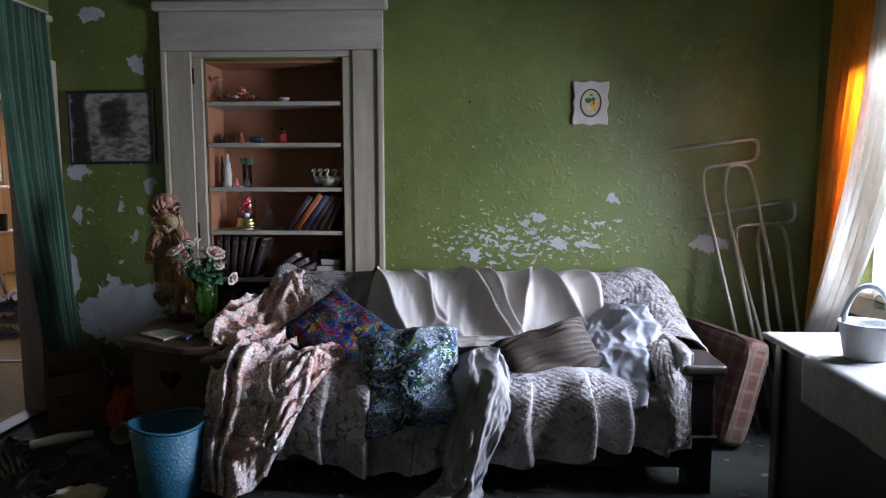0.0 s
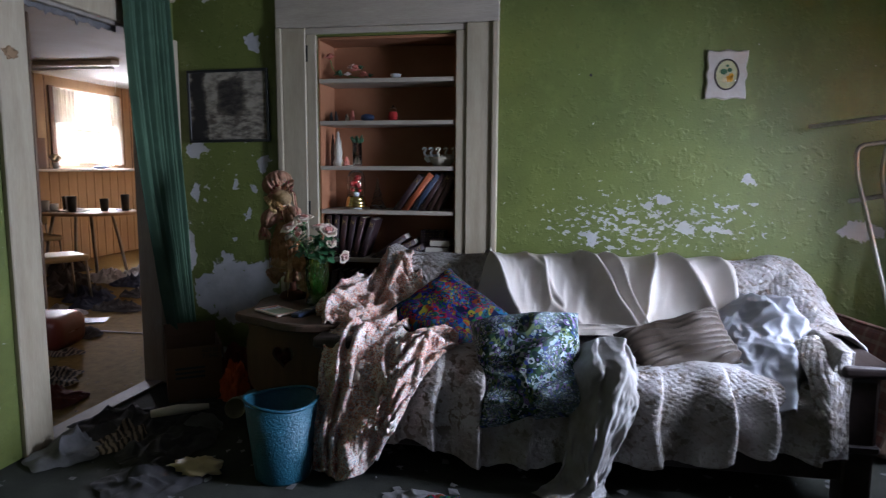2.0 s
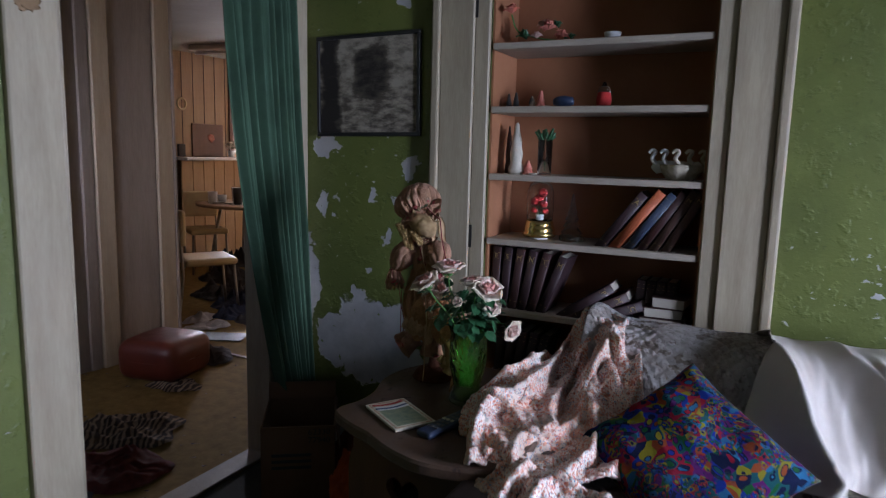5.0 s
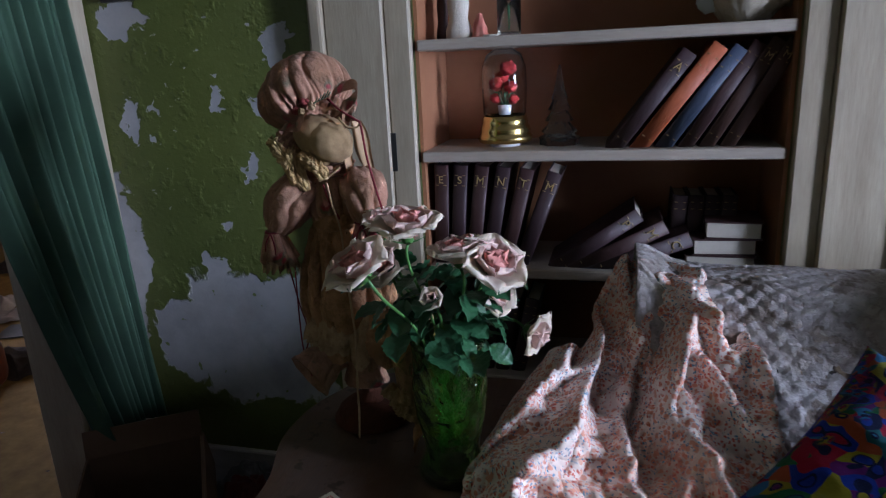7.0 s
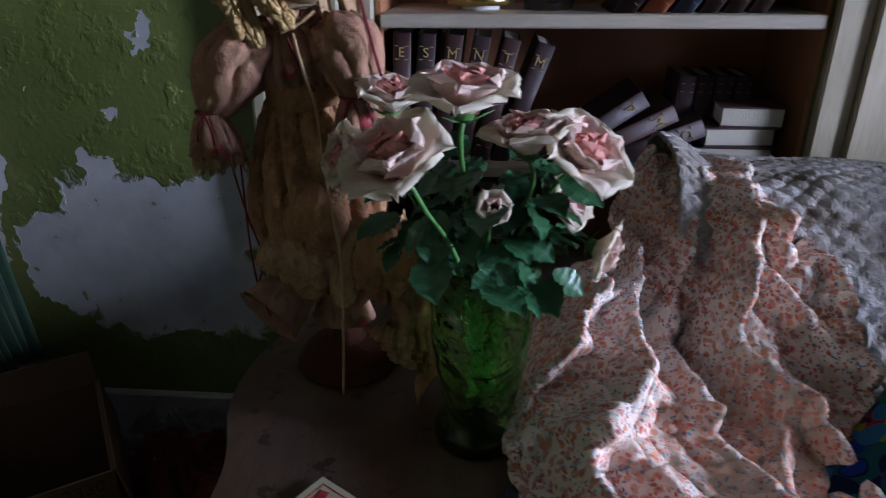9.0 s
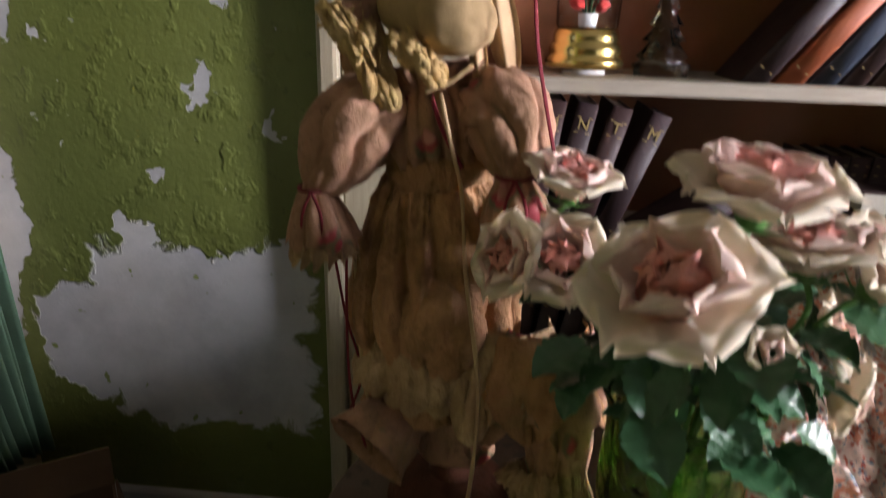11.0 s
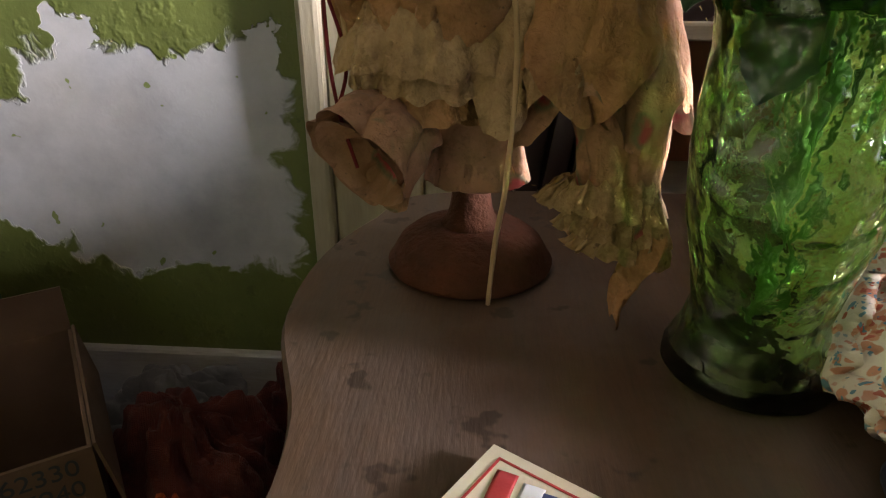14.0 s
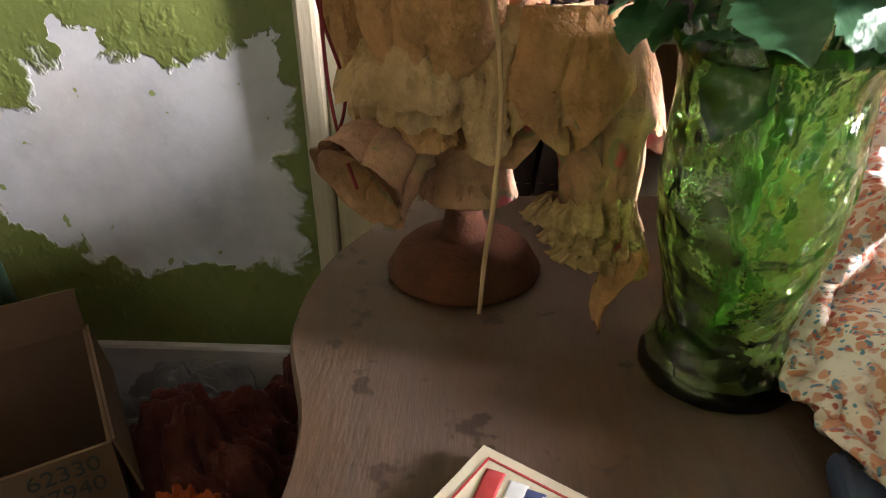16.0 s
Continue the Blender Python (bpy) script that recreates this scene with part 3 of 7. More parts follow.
def crease(p, octaves=3):
    """Sharp random wrinkles, about -1 to 1."""
    p, s, k = Vector(p), 0.0, 1.0
    for o in range(octaves):
        s += k * (1 - 2.6 * abs(noise.noise(p)))
        p, k = p * 2.03 + Vector((5.2, 1.3, 8.1)), k * 0.5
    return s / 1.75


def sharp(x):
    """Narrow creases between broad soft swells."""
    return 2 * abs(math.sin(x)) ** 0.45 - 1


def fbm(p, o=3):
    return noise.fractal(Vector(p), 1.0, 2.0, o)


def cushion_mesh(w, h, d, seed, rough=0.02, ruche=0.0, n=110):
    bm = bmesh.new()
    top, bot = {}, {}
    for i in range(n + 1):
        for j in range(n + 1):
            x, y = 2 * i / n - 1, 2 * j / n - 1
            px, py = x * (1 - 0.09 * (1 - y * y) * abs(x) ** 3) * w / 2, y * (1 - 0.09 * (1 - x * x) * abs(y) ** 3) * h / 2
            q = max(0.0, (1 - x ** 4) * (1 - y ** 4)) ** 0.55
            wr = rough * (0.6 * fbm((px * 4 + seed, py * 4, seed), 2) + 0.7 * crease((px * 3.2 + seed, py * 5, seed), 2)) * (0.3 + q)
            wr += ruche * ridge(py * 105 + 60 * px * py + 3.0 * noise.noise(Vector((px * 5, py * 9, seed)))) * (0.35 + 0.65 * abs(x)) * min(1, 2 * q)
            edge = i in (0, n) or j in (0, n)
            top[i, j] = bm.verts.new((px, py, d / 2 * q + wr))
            bot[i, j] = top[i, j] if edge else bm.verts.new((px, py, -d / 2 * q + wr * 0.5))
    for i in range(n):
        for j in range(n):
            for s in (top, bot):
                vs = (s[i, j], s[i + 1, j], s[i + 1, j + 1], s[i, j + 1])
                f = bm.faces.new(vs if s is top else vs[::-1])
                f.smooth = True
    return bm


def letters(text, size, depth=0.0004):
    cu = bpy.data.curves.new("letters", "FONT")
    cu.body, cu.size, cu.extrude, cu.align_x, cu.align_y = text, size, depth, "CENTER", "CENTER"
    ob = bpy.data.objects.new("letters", cu)
    scene.collection.objects.link(ob)
    bpy.context.view_layer.update()
    me = bpy.data.meshes.new_from_object(ob.evaluated_get(bpy.context.evaluated_depsgraph_get()))
    bpy.data.objects.remove(ob)
    bpy.data.curves.remove(cu)
    return me


def lettering(text, size, material, parent, at, name="lettering"):
    me = letters(text, size)
    me.materials.clear()
    me.materials.append(material)
    ob = new(name, me)
    ob.parent, ob.matrix_basis = parent, at
    return ob


def setting(name, bm, material, label, smooth=False):
    return tagged(new(name, mesh_of(name, bm, material, smooth)), label, kind="structure")


# ---------------------------------------------------------------- sitting room: walls, floor, openings
T = 0.14
SL, SR, ST = -1.375, -0.572, 2.0          # niche with the shelves
TW = 0.11
ND, FD, HD = 2.56, 3.46, 2.0              # doorway in the left wall
WY0, WY1, WZ0, WZ1 = 2.10, 3.20, 0.80, 2.06   # window in the right wall

bm = bmesh.new()
for lo, hi in (((XL - TW, YB, 0), (SL, YB + T, TOP)), ((SR, YB, 0), (XR + T, YB + T, TOP)), ((SL, YB, ST), (SR, YB + T, TOP)), ((SL, YB, 0), (SR, YB + T, 0.42))):
    box(bm, lo, hi)
setting("wall_north", bm, M["wall"], "green painted plaster wall with flaking patches")
bm = bmesh.new()
for lo, hi in (((XL - TW, YF, 0), (XL, ND, TOP)), ((XL - TW, FD, 0), (XL, YB, TOP)), ((XL - TW, ND, HD), (XL, FD, TOP))):
    box(bm, lo, hi)
setting("wall_west", bm, M["wall_side"], "green painted wall with the doorway to the kitchen")
bm = bmesh.new()
# Opening of the assumed window behind the viewer, cut for the fill lamp.
NY0, NY1 = -1.15, -0.05
for lo, hi in (((XR, YF, 0), (XR + T, NY0, TOP)), ((XR, NY0, 0), (XR + T, NY1, WZ0)), ((XR, NY0, WZ1), (XR + T, NY1, TOP)), ((XR, NY1, 0), (XR + T, WY0, TOP)),
               ((XR, WY0, 0), (XR + T, WY1, WZ0)), ((XR, WY0, WZ1), (XR + T, WY1, TOP)), ((XR, WY1, 0), (XR + T, YB, TOP))):
    box(bm, lo, hi)
setting("wall_east", bm, M["wall_side"], "green painted wall with a window and an added, unseen second one")
setting("wall_south", boxed((XL - TW, YF - T, 0), (XR + T, YF, TOP)), M["wall_side"], "green painted wall behind the viewer")
setting("floor", boxed((XL, YF - T, -0.10), (XR + T, YB, 0)), M["floor"], "dark littered carpet floor")
setting("ceiling", boxed((XL - TW, YF - T, TOP), (XR + T, YB + T, TOP + 0.1)), M["ceiling"], "stained white ceiling")
setting("baseboard", boxed((XL + 0.002, YB - 0.022, 0), (-1.64, YB, 0.165), 0.004), M["base"], "dirty white wooden baseboard")
setting("baseboard", boxed((-0.31, YB - 0.022, 0), (XR, YB, 0.20), 0.004), M["base"], "dirty white wooden baseboard")

ground = setting("ground", boxed((-60, -60, -0.45), (60, 60, -0.40)), M["rust"], "bare earth outside")


def window(name, y0, y1):
    # The unseen window added for the fill lamp shares this label.
    w = tagged(new(name), "white wooden sash window with a bright sky behind", kind="structure")
    w.matrix_basis = pose(XR, (y0 + y1) / 2, WZ0)
    hw, hh = (y1 - y0) / 2, WZ1 - WZ0
    for k, (lo, hi) in enumerate((((0.06, -hw, 0), (0.10, -hw + 0.05, hh)), ((0.06, hw - 0.05, 0), (0.10, hw, hh)), ((0.06, -hw + 0.05, hh - 0.05), (0.10, hw - 0.05, hh)), ((0.06, -hw + 0.05, 0), (0.10, hw - 0.05, 0.06)), ((0.055, -hw + 0.05, hh / 2 - 0.02), (0.095, hw - 0.05, hh / 2 + 0.02)))):
        part("window_frame", boxed(lo, hi, 0.004), M["trim"], w)
    part("window_sill", boxed((-0.06, -hw - 0.1, -0.035), (0.06, hw + 0.1, -0.002), 0.006), M["trim"], w)
    for s in (-1, 1):
        part("casing", boxed((-0.024, s * (hw + 0.06) - 0.06, -0.002), (0, s * (hw + 0.06) + 0.06, hh + 0.12), 0.006), M["trim"], w)
    part("apron", boxed((-0.02, -hw - 0.08, -0.14), (0, hw + 0.08, -0.036), 0.005), M["trim"], w)
    for z0, z1 in ((0.06, hh / 2 - 0.02), (hh / 2 + 0.02, hh - 0.05)):
        p = part("pane", boxed((0.074, -hw + 0.05, z0), (0.078, hw - 0.05, z1)), M["pane"], w)
        p.visible_shadow = False
    return w


window("window_1", WY0, WY1)
# Unseen, added only to house the weak fill lamp.
window("added_window", NY0, NY1)


# ---- built-in shelves in the old doorway
def shelf_niche():
    n = tagged(new("built_in_bookcase"), "built-in shelf niche with cream casing and peach back", "bookcase")
    n.matrix_basis = pose(0, YB, 0)
    D = 0.26
    # lining
    part("back_panel", boxed((SL - 0.02, D, 0.40), (SR + 0.02, D + 0.02, ST + 0.02)), M["peach"], n, "peach painted back")
    part("side_panel", boxed((SL + 0.001, 0.013, 0.425), (SL + 0.010, D - 0.001, ST - 0.003)), M["peach"], n)
    part("side_panel", boxed((SR - 0.010, 0.013, 0.425), (SR - 0.001, D - 0.001, ST - 0.003)), M["peach"], n)
    part("top_panel", boxed((SL + 0.011, 0.013, ST - 0.018), (SR - 0.011, D - 0.001, ST - 0.003)), M["peach"], n)
    for z in (1.765, 1.53, 1.274, 1.022, 0.742, 0.46):
        bm = boxed((SL + 0.011, -0.008, z - 0.024), (SR - 0.011, D - 0.002, z), 0.003)
        part("shelf", bm, M["trim_flat"], n, "white painted shelf board")
    # casing: inner stop, wide board, outer back band
    for s, x in ((-1, SL), (1, SR)):
        inner = sorted((x, x + s * 0.06))
        part("stop_bead", boxed((inner[0], -0.018, 0), (inner[1], 0.012, ST + 0.01), 0.004), M["trim"], n)
        mid = sorted((x + s * 0.06, x + s * 0.20))
        part("casing_board", boxed((mid[0], -0.030, 0), (mid[1], 0, ST + 0.045), 0.004), M["trim"], n, "cream painted casing with chipped edges")
        outer = sorted((x + s * 0.20, x + s * 0.235))
        part("back_band", boxed((outer[0], -0.045, 0), (outer[1], 0, ST + 0.045), 0.008, 2), M["trim"], n)
    part("head_board", boxed((SL - 0.235, -0.034, ST + 0.046), (SR + 0.235, 0, ST + 0.26), 0.004), M["trim_flat"], n)
    part("head_stop", boxed((SL - 0.06, -0.018, ST + 0.011), (SR + 0.06, 0.012, ST + 0.045), 0.004), M["trim_flat"], n)
    part("cap_moulding", boxed((SL - 0.265, -0.07, ST + 0.261), (SR + 0.265, 0, ST + 0.315), 0.015, 3), M["trim_flat"], n)
    for z in (0.98, 1.86):
        part("hinge_mortise", boxed((SL - 0.062, -0.021, z), (SL - 0.048, -0.017, z + 0.09)), M["black"], n, "dark empty hinge recess")
    part("nail_hole", lathe(bmesh.new(), [(0.008, -0.0335), (0.008, -0.029)], 10), M["black"], n, at=pose(SR + 0.10, 0, 1.545) @ Matrix.Rotation(0, 4, "X"))
    return n


shelf_niche()

# ---- doorway casing
d = tagged(new("door_1"), "open doorway with white painted casing, door gone", kind="structure")
for y0, y1 in ((ND - 0.155, ND), (FD, YB - 0.004)):
    part("casing", boxed((XL, y0, 0), (XL + 0.028, y1, HD), 0.005), M["trim"], d)
part("lining", boxed((XL - TW - 0.01, ND, 0), (XL + 0.012, ND + 0.018, HD - 0.018), 0.003), M["trim"], d)
part("lining", boxed((XL - TW - 0.01, FD - 0.018, 0), (XL + 0.012, FD, HD - 0.018), 0.003), M["trim"], d)
part("lining_head", boxed((XL - TW - 0.01, ND, HD - 0.018), (XL + 0.012, FD, HD), 0.003), M["grey_board"], d)
part("head_board", boxed((XL, ND - 0.155, HD + 0.001), (XL + 0.030, FD + 0.14, HD + 0.20), 0.005), M["trim"], d)
part("cap_moulding", boxed((XL, ND - 0.18, HD + 0.201), (XL + 0.06, FD + 0.185, HD + 0.24), 0.012, 2), M["trim"], d)
def torn(u, v):
    y = ND + 0.02 + 0.62 * u
    return Vector((XL - 0.02 + 0.006 * math.sin(40 * u), y, HD - 0.018 - v * (0.018 + 0.045 * abs(noise.noise(Vector((y * 21, 1, 3)))) + 0.02 * abs(noise.noise(Vector((y * 70, 2, 5)))))))


thick(part("torn_lining", sheet(bmesh.new(), torn, 120, 3), M["rag_grey"], d, "ragged torn lining under the door head"), 0.003)
part("bare_patch", blob(bmesh.new(), (XL + 0.0285, 2.47, 1.73), (0.0012, 0.034, 0.024), 30, 12, 0.7, 3), M["rust"], d, "patch of bare tan wood in the paint")
part("threshold", boxed((XL - TW, ND + 0.018, 0.001), (XL, FD - 0.018, 0.014), 0.004), M["grey_board"], d)


def hung_curtain(name, material, label, a, b, top, bottom, waves, depth, seed, gather=None, parent=None):
    """Pleated cloth from a to b (plan points); gather(v) gives (shift along, width factor) down the length."""
    A, B = Vector((*a, 0)), Vector((*b, 0))
    along = (B - A)
    across = Vector((-along.y, along.x, 0)).normalized()

    def f(u, v):
        s, w = gather(v) if gather else (0, 1)
        uu = 0.5 + (u - 0.5) * w + s
        p = A + along * uu
        ph = waves * math.tau * (u + 0.05 * math.sin(5 * u + seed)) + 1.3 * noise.noise(Vector((u * 4, v * 1.2, seed)))
        off = depth * (math.sin(ph) + 0.45 * math.sin(1.7 * ph + seed) + 0.25 * noise.noise(Vector((u * 24, v * 4, seed)))) * (0.6 + 0.5 * v)
        z = top + (bottom - top) * v + 0.012 * math.sin(9 * u + seed) * v
        return p + across * off + Vector((0, 0, z))

    ob = solid(name, sheet(bmesh.new(), f, 190, 50), material, label, "curtain", smooth=True)
    return thick(ob, 0.0025)


hung_curtain("door_curtain", M["curtain_green"], "faded green curtain hanging gathered beside the doorway", (XL + 0.080, 3.14), (XL + 0.080, 3.535), HD + 0.225, 0.30, 10, 0.024, 2.0,
             lambda v: (0.135 * v + 0.36 * v ** 1.9, 1 + 0.25 * v - 0.72 * v ** 1.9))
r = thing("curtain_rod", "white curtain rod over the doorway", "curtain rod")
part("rod", tube(bmesh.new(), [(XL + 0.085, 2.40, HD + 0.235), (XL + 0.085, 3.55, HD + 0.235), (XL + 0.06, 3.575, HD + 0.235), (XL + 0.03, 3.575, HD + 0.235)], 0.008), M["trim"], r)
part("bracket", boxed((XL, 3.56, HD + 0.21), (XL + 0.04, 3.59, HD + 0.26)), M["trim"], r)

# ---- sofa
def curve_at(pts, n=800):
    s = spline([(0, y, z) for y, z in pts], n)
    return lambda v: s[min(n - 1, max(0, round(v * (n - 1))))]


SEC = curve_at([(3.655, 0.62), (3.62, 0.745), (3.52, 0.775), (3.40, 0.745), (3.28, 0.56), (3.16, 0.455), (2.95, 0.44), (2.72, 0.445), (2.635, 0.41), (2.61, 0.30), (2.60, 0.09)])
SX0, SX1 = -0.98, 1.20


def sofa():
    s = thing("sofa", "old dark wood framed sofa buried under quilts and cushions", "sofa", pose(0, 0, 0))
    part("seat_base", boxed((SX0 + 0.13, 2.66, 0.14), (SX1 - 0.13, 3.40, 0.40), 0.03, 2), M["rag_brown"], s)
    part("backrest", boxed((SX0 + 0.13, 3.33, 0.30), (SX1 - 0.13, 3.62, 0.72), 0.06, 3), M["rag_brown"], s)
    part("front_rail", boxed((SX0 + 0.04, 2.635, 0.10), (SX1 - 0.04, 2.665, 0.22), 0.006), M["dark_wood"], s)
    for x in (SX0, SX1 - 0.15):
        a = part("arm", boxed((x - 0.01, 2.575, 0.515), (x + 0.17, 3.42, 0.565), 0.018, 3), M["dark_wood"], s, "dark polished arm board")
        part("arm_panel", boxed((x + 0.03, 2.70, 0.16), (x + 0.12, 3.36, 0.515), 0.008), M["dark_wood"], s)
        bm = bmesh.new()
        box(bm, (x + 0.015, 2.60, 0.24), (x + 0.135, 2.70, 0.515), 0.016, 2)
        box(bm, (x + 0.005, 2.592, 0.225), (x + 0.145, 2.71, 0.26), 0.008)
        box(bm, (x + 0.02, 2.60, 0.0), (x + 0.13, 2.70, 0.225), 0.012, 2)
        part("front_post", bm, M["dark_wood"], s)
        part("leg", boxed((x + 0.03, 3.36, 0), (x + 0.12, 3.44, 0.30), 0.008), M["dark_wood"], s)
    return s


sofa()


def bump1(x, c, w):
    return math.exp(-((x - c) / w) ** 2)


def between(x, stops):
    """Straight-line value at x in (x, value) stops."""
    for (a, p), (b, q) in zip(stops, stops[1:]):
        if x <= b:
            return p + (q - p) * max(0.0, (x - a) / (b - a))
    return stops[-1][1]


def flute(x, at, width=0.11, drop=0.035):
    """A hanging fold: slow swell, then a steep side towards the window."""
    d = x - at
    s = 1 + d / width if -width < d <= 0 else 1 - d / drop if 0 < d < drop else 0.0
    return s * s * (3 - 2 * s)


FLUTES = ((-0.64, 0.030), (-0.49, 0.050), (-0.31, 0.060), (-0.10, 0.040), (0.40, 0.045), (0.635, 0.070), (0.80, 0.035), (0.96, 0.050))
HEM = [(-1.0, 0.16), (-0.72, 0.13), (-0.50, 0.13), (-0.33, 0.055), (-0.10, 0.06), (0.30, 0.10), (0.62, 0.145), (0.70, 0.19), (1.2, 0.18)]


def bedspread():
    b = thing("bedspread", "soiled grey floral quilted bedspread covering the sofa", "bedspread")

    def f(u, v):
        x = SX0 + 0.10 + (SX1 - SX0 - 0.22) * u
        p = SEC(v)
        y, z = p.y, p.z + 0.012
        arm = max(0.0, min(1.0, (x - 0.95) / 0.10))
        arm = arm * arm * (3 - 2 * arm)
        if v < 0.86:
            z = max(z, z + (0.60 - z) * arm) if z < 0.60 else z
        hang = max(0.0, min(1.0, (v - 0.68) / 0.14))
        if z < 0.42:
            z = 0.42 + (z - 0.42) * (between(x, HEM) + 0.012 * math.sin(x * 31) - 0.42) / (0.09 - 0.42)
        xx = x + 0.05 * noise.noise(Vector((x * 2, z * 3.5, 4)))
        fl = sum(a * flute(xx, c) for c, a in FLUTES)
        y -= hang * (fl + 0.02 + 0.012 * crease((x * 5, z * 4, 2), 2))
        x += hang * 0.35 * fl
        z += (1 - hang) * (0.008 * fbm((x * 4, y * 4, 3)) + 0.012 * crease((x * 3.0, y * 3.5, 1), 3)) + 0.008
        if v > 0.5:
            z += 0.035 * (bump1(x, -0.42, 0.20) + bump1(x, 0.62, 0.14)) * bump1(v, 0.70, 0.08)
        if v < 0.35:
            z += 0.030 * bump1(x, 1.02, 0.09) + 0.045 * bump1(x, -0.88, 0.06)
        q = (0.0060 if v < 0.42 else 0.0032) * (abs(math.sin(x * 84 + v * 156 + 5 * noise.noise(Vector((x * 6, v * 8, 2)))) * math.sin(x * 84 - v * 156 + 5 * noise.noise(Vector((x * 7, v * 9, 6)))))) ** 0.5
        return Vector((x, y - q, z + q))
    thick(part("main_drape", sheet(bmesh.new(), f, 480, 320), M["grey_quilt"], b, smooth=True), 0.006)

    def padded(g, amp):
        def h(u, v):
            p = g(u, v)
            a = amp * crease((p.x * 6, p.y * 6, p.z * 6), 3)
            q = 0.0050 * abs(math.sin((p.x + p.y - p.z) * 84) * math.sin((p.x - p.y + p.z) * 84)) ** 0.5
            return p + Vector((0.4 * a, -0.6 * a - q, 0.7 * a + q))
        return h
    over = net([[(0.90, 3.54, 0.79), (0.92, 3.42, 0.74), (0.95, 3.28, 0.63), (1.00, 3.12, 0.58), (1.00, 2.95, 0.575)],
                [(1.03, 3.58, 0.83), (1.05, 3.46, 0.82), (1.09, 3.28, 0.72), (1.11, 3.10, 0.64), (1.08, 2.90, 0.60)],
                [(1.13, 3.60, 0.80), (1.18, 3.46, 0.77), (1.22, 3.28, 0.66), (1.21, 3.08, 0.60), (1.17, 2.84, 0.592)],
                [(1.18, 3.61, 0.66), (1.25, 3.46, 0.60), (1.28, 3.28, 0.52), (1.26, 3.06, 0.51), (1.23, 2.84, 0.53)]])
    thick(part("arm_drape", sheet(bmesh.new(), padded(over, 0.016), 110, 150), M["grey_quilt"], b, smooth=True), 0.006)
    tail = net([[(0.92, 2.80, 0.57), (0.93, 2.62, 0.51), (0.94, 2.555, 0.38), (0.96, 2.55, 0.24)],
                [(0.99, 2.80, 0.61), (0.99, 2.61, 0.55), (0.99, 2.53, 0.41), (1.00, 2.53, 0.22)],
                [(1.05, 2.80, 0.60), (1.05, 2.63, 0.55), (1.045, 2.56, 0.43), (1.055, 2.55, 0.28)]])
    thick(part("corner_tail", sheet(bmesh.new(), padded(tail, 0.012), 50, 80), M["grey_quilt"], b, smooth=True), 0.005)


bedspread()


SHEET_RIDGES = (((-0.34, 0.02), (-0.40, 0.36), (-0.20, 0.64), 0.100, 0.034), ((-0.22, 0.06), (-0.16, 0.36), (0.00, 0.56), 0.050, 0.028),
                ((0.07, 0.02), (0.08, 0.30), (0.32, 0.66), 0.105, 0.030), ((0.30, 0.02), (0.19, 0.28), (0.38, 0.68), 0.100, 0.024),
                ((0.50, 0.06), (0.42, 0.34), (0.33, 0.70), 0.100, 0.026), ((0.50, 0.06), (0.54, 0.38), (0.72, 0.66), 0.095, 0.028),
                ((-0.08, 0.03), (-0.04, 0.20), (0.06, 0.36), 0.045, 0.022), ((0.64, 0.03), (0.74, 0.28), (0.79, 0.60), 0.060, 0.050),
                ((-0.10, 0.40), (-0.06, 0.55), (0.10, 0.66), 0.055, 0.025), ((0.05, 0.84), (0.35, 0.80), (0.75, 0.72), 0.060, 0.045))


def fold_height(x, v, ridges):
    """Height of the nearest of several drawn-out folds at (x, v); v counts half a metre."""
    p, best = Vector((x, 0.5 * v)), 0.0
    for a, b, c, amp, w in ridges:
        for q, r in ((a, b), (b, c)):
            q, r = Vector((q[0], 0.5 * q[1])), Vector((r[0], 0.5 * r[1]))
            t = max(0.0, min(1.0, (p - q).dot(r - q) / (r - q).length_squared))
            d = (p - q.lerp(r, t)).length
            best = max(best, amp * math.exp(-(d / w) ** 1.15))
    return best


def white_sheet():
    def f(u, v):
        x = -0.435 + 1.24 * u + 0.05 * math.sin(4.2 * v + 0.4) * (1 - u) ** 3
        rim = between(x, [(-0.43, 3.22), (-0.15, 3.16), (0.02, 2.98), (0.40, 3.02), (0.80, 3.22)])
        if v < 0.68:
            p = SEC(0.015 + 0.47 * v / 0.68)
            y, z = p.y - 0.030, p.z + 0.036
        else:
            k = (v - 0.68) / 0.32
            p = SEC(0.485)
            y = p.y - 0.030 + (rim - p.y + 0.03) * k
            z = p.z + 0.036 + 0.030 * math.sin(math.pi * k) + 0.02 * k
        fold = fold_height(x + 0.02 * noise.noise(Vector((x * 5, v * 6, 3))), v, SHEET_RIDGES) * min(1, 0.25 + 3 * v)
        fold += 0.022 * crease((x * 4.5 + v, v * 2.2, 4), 2) + 0.007 * crease((x * 13, v * 5, 9), 2) + 0.012 * max(0, v - 0.6) * ridge(v * 30 + x * 5)
        y -= 0.85 * fold
        z += 0.45 * fold
        return Vector((x + 0.5 * fold + 0.03 * noise.noise(Vector((v * 3, 1, 7))), y, z))
    b = solid("white_sheet", sheet(bmesh.new(), f, 210, 130), M["sheet"], "cream satin sheet in loose folds over the sofa back", "sheet", smooth=True)
    thick(b, 0.002)


white_sheet()


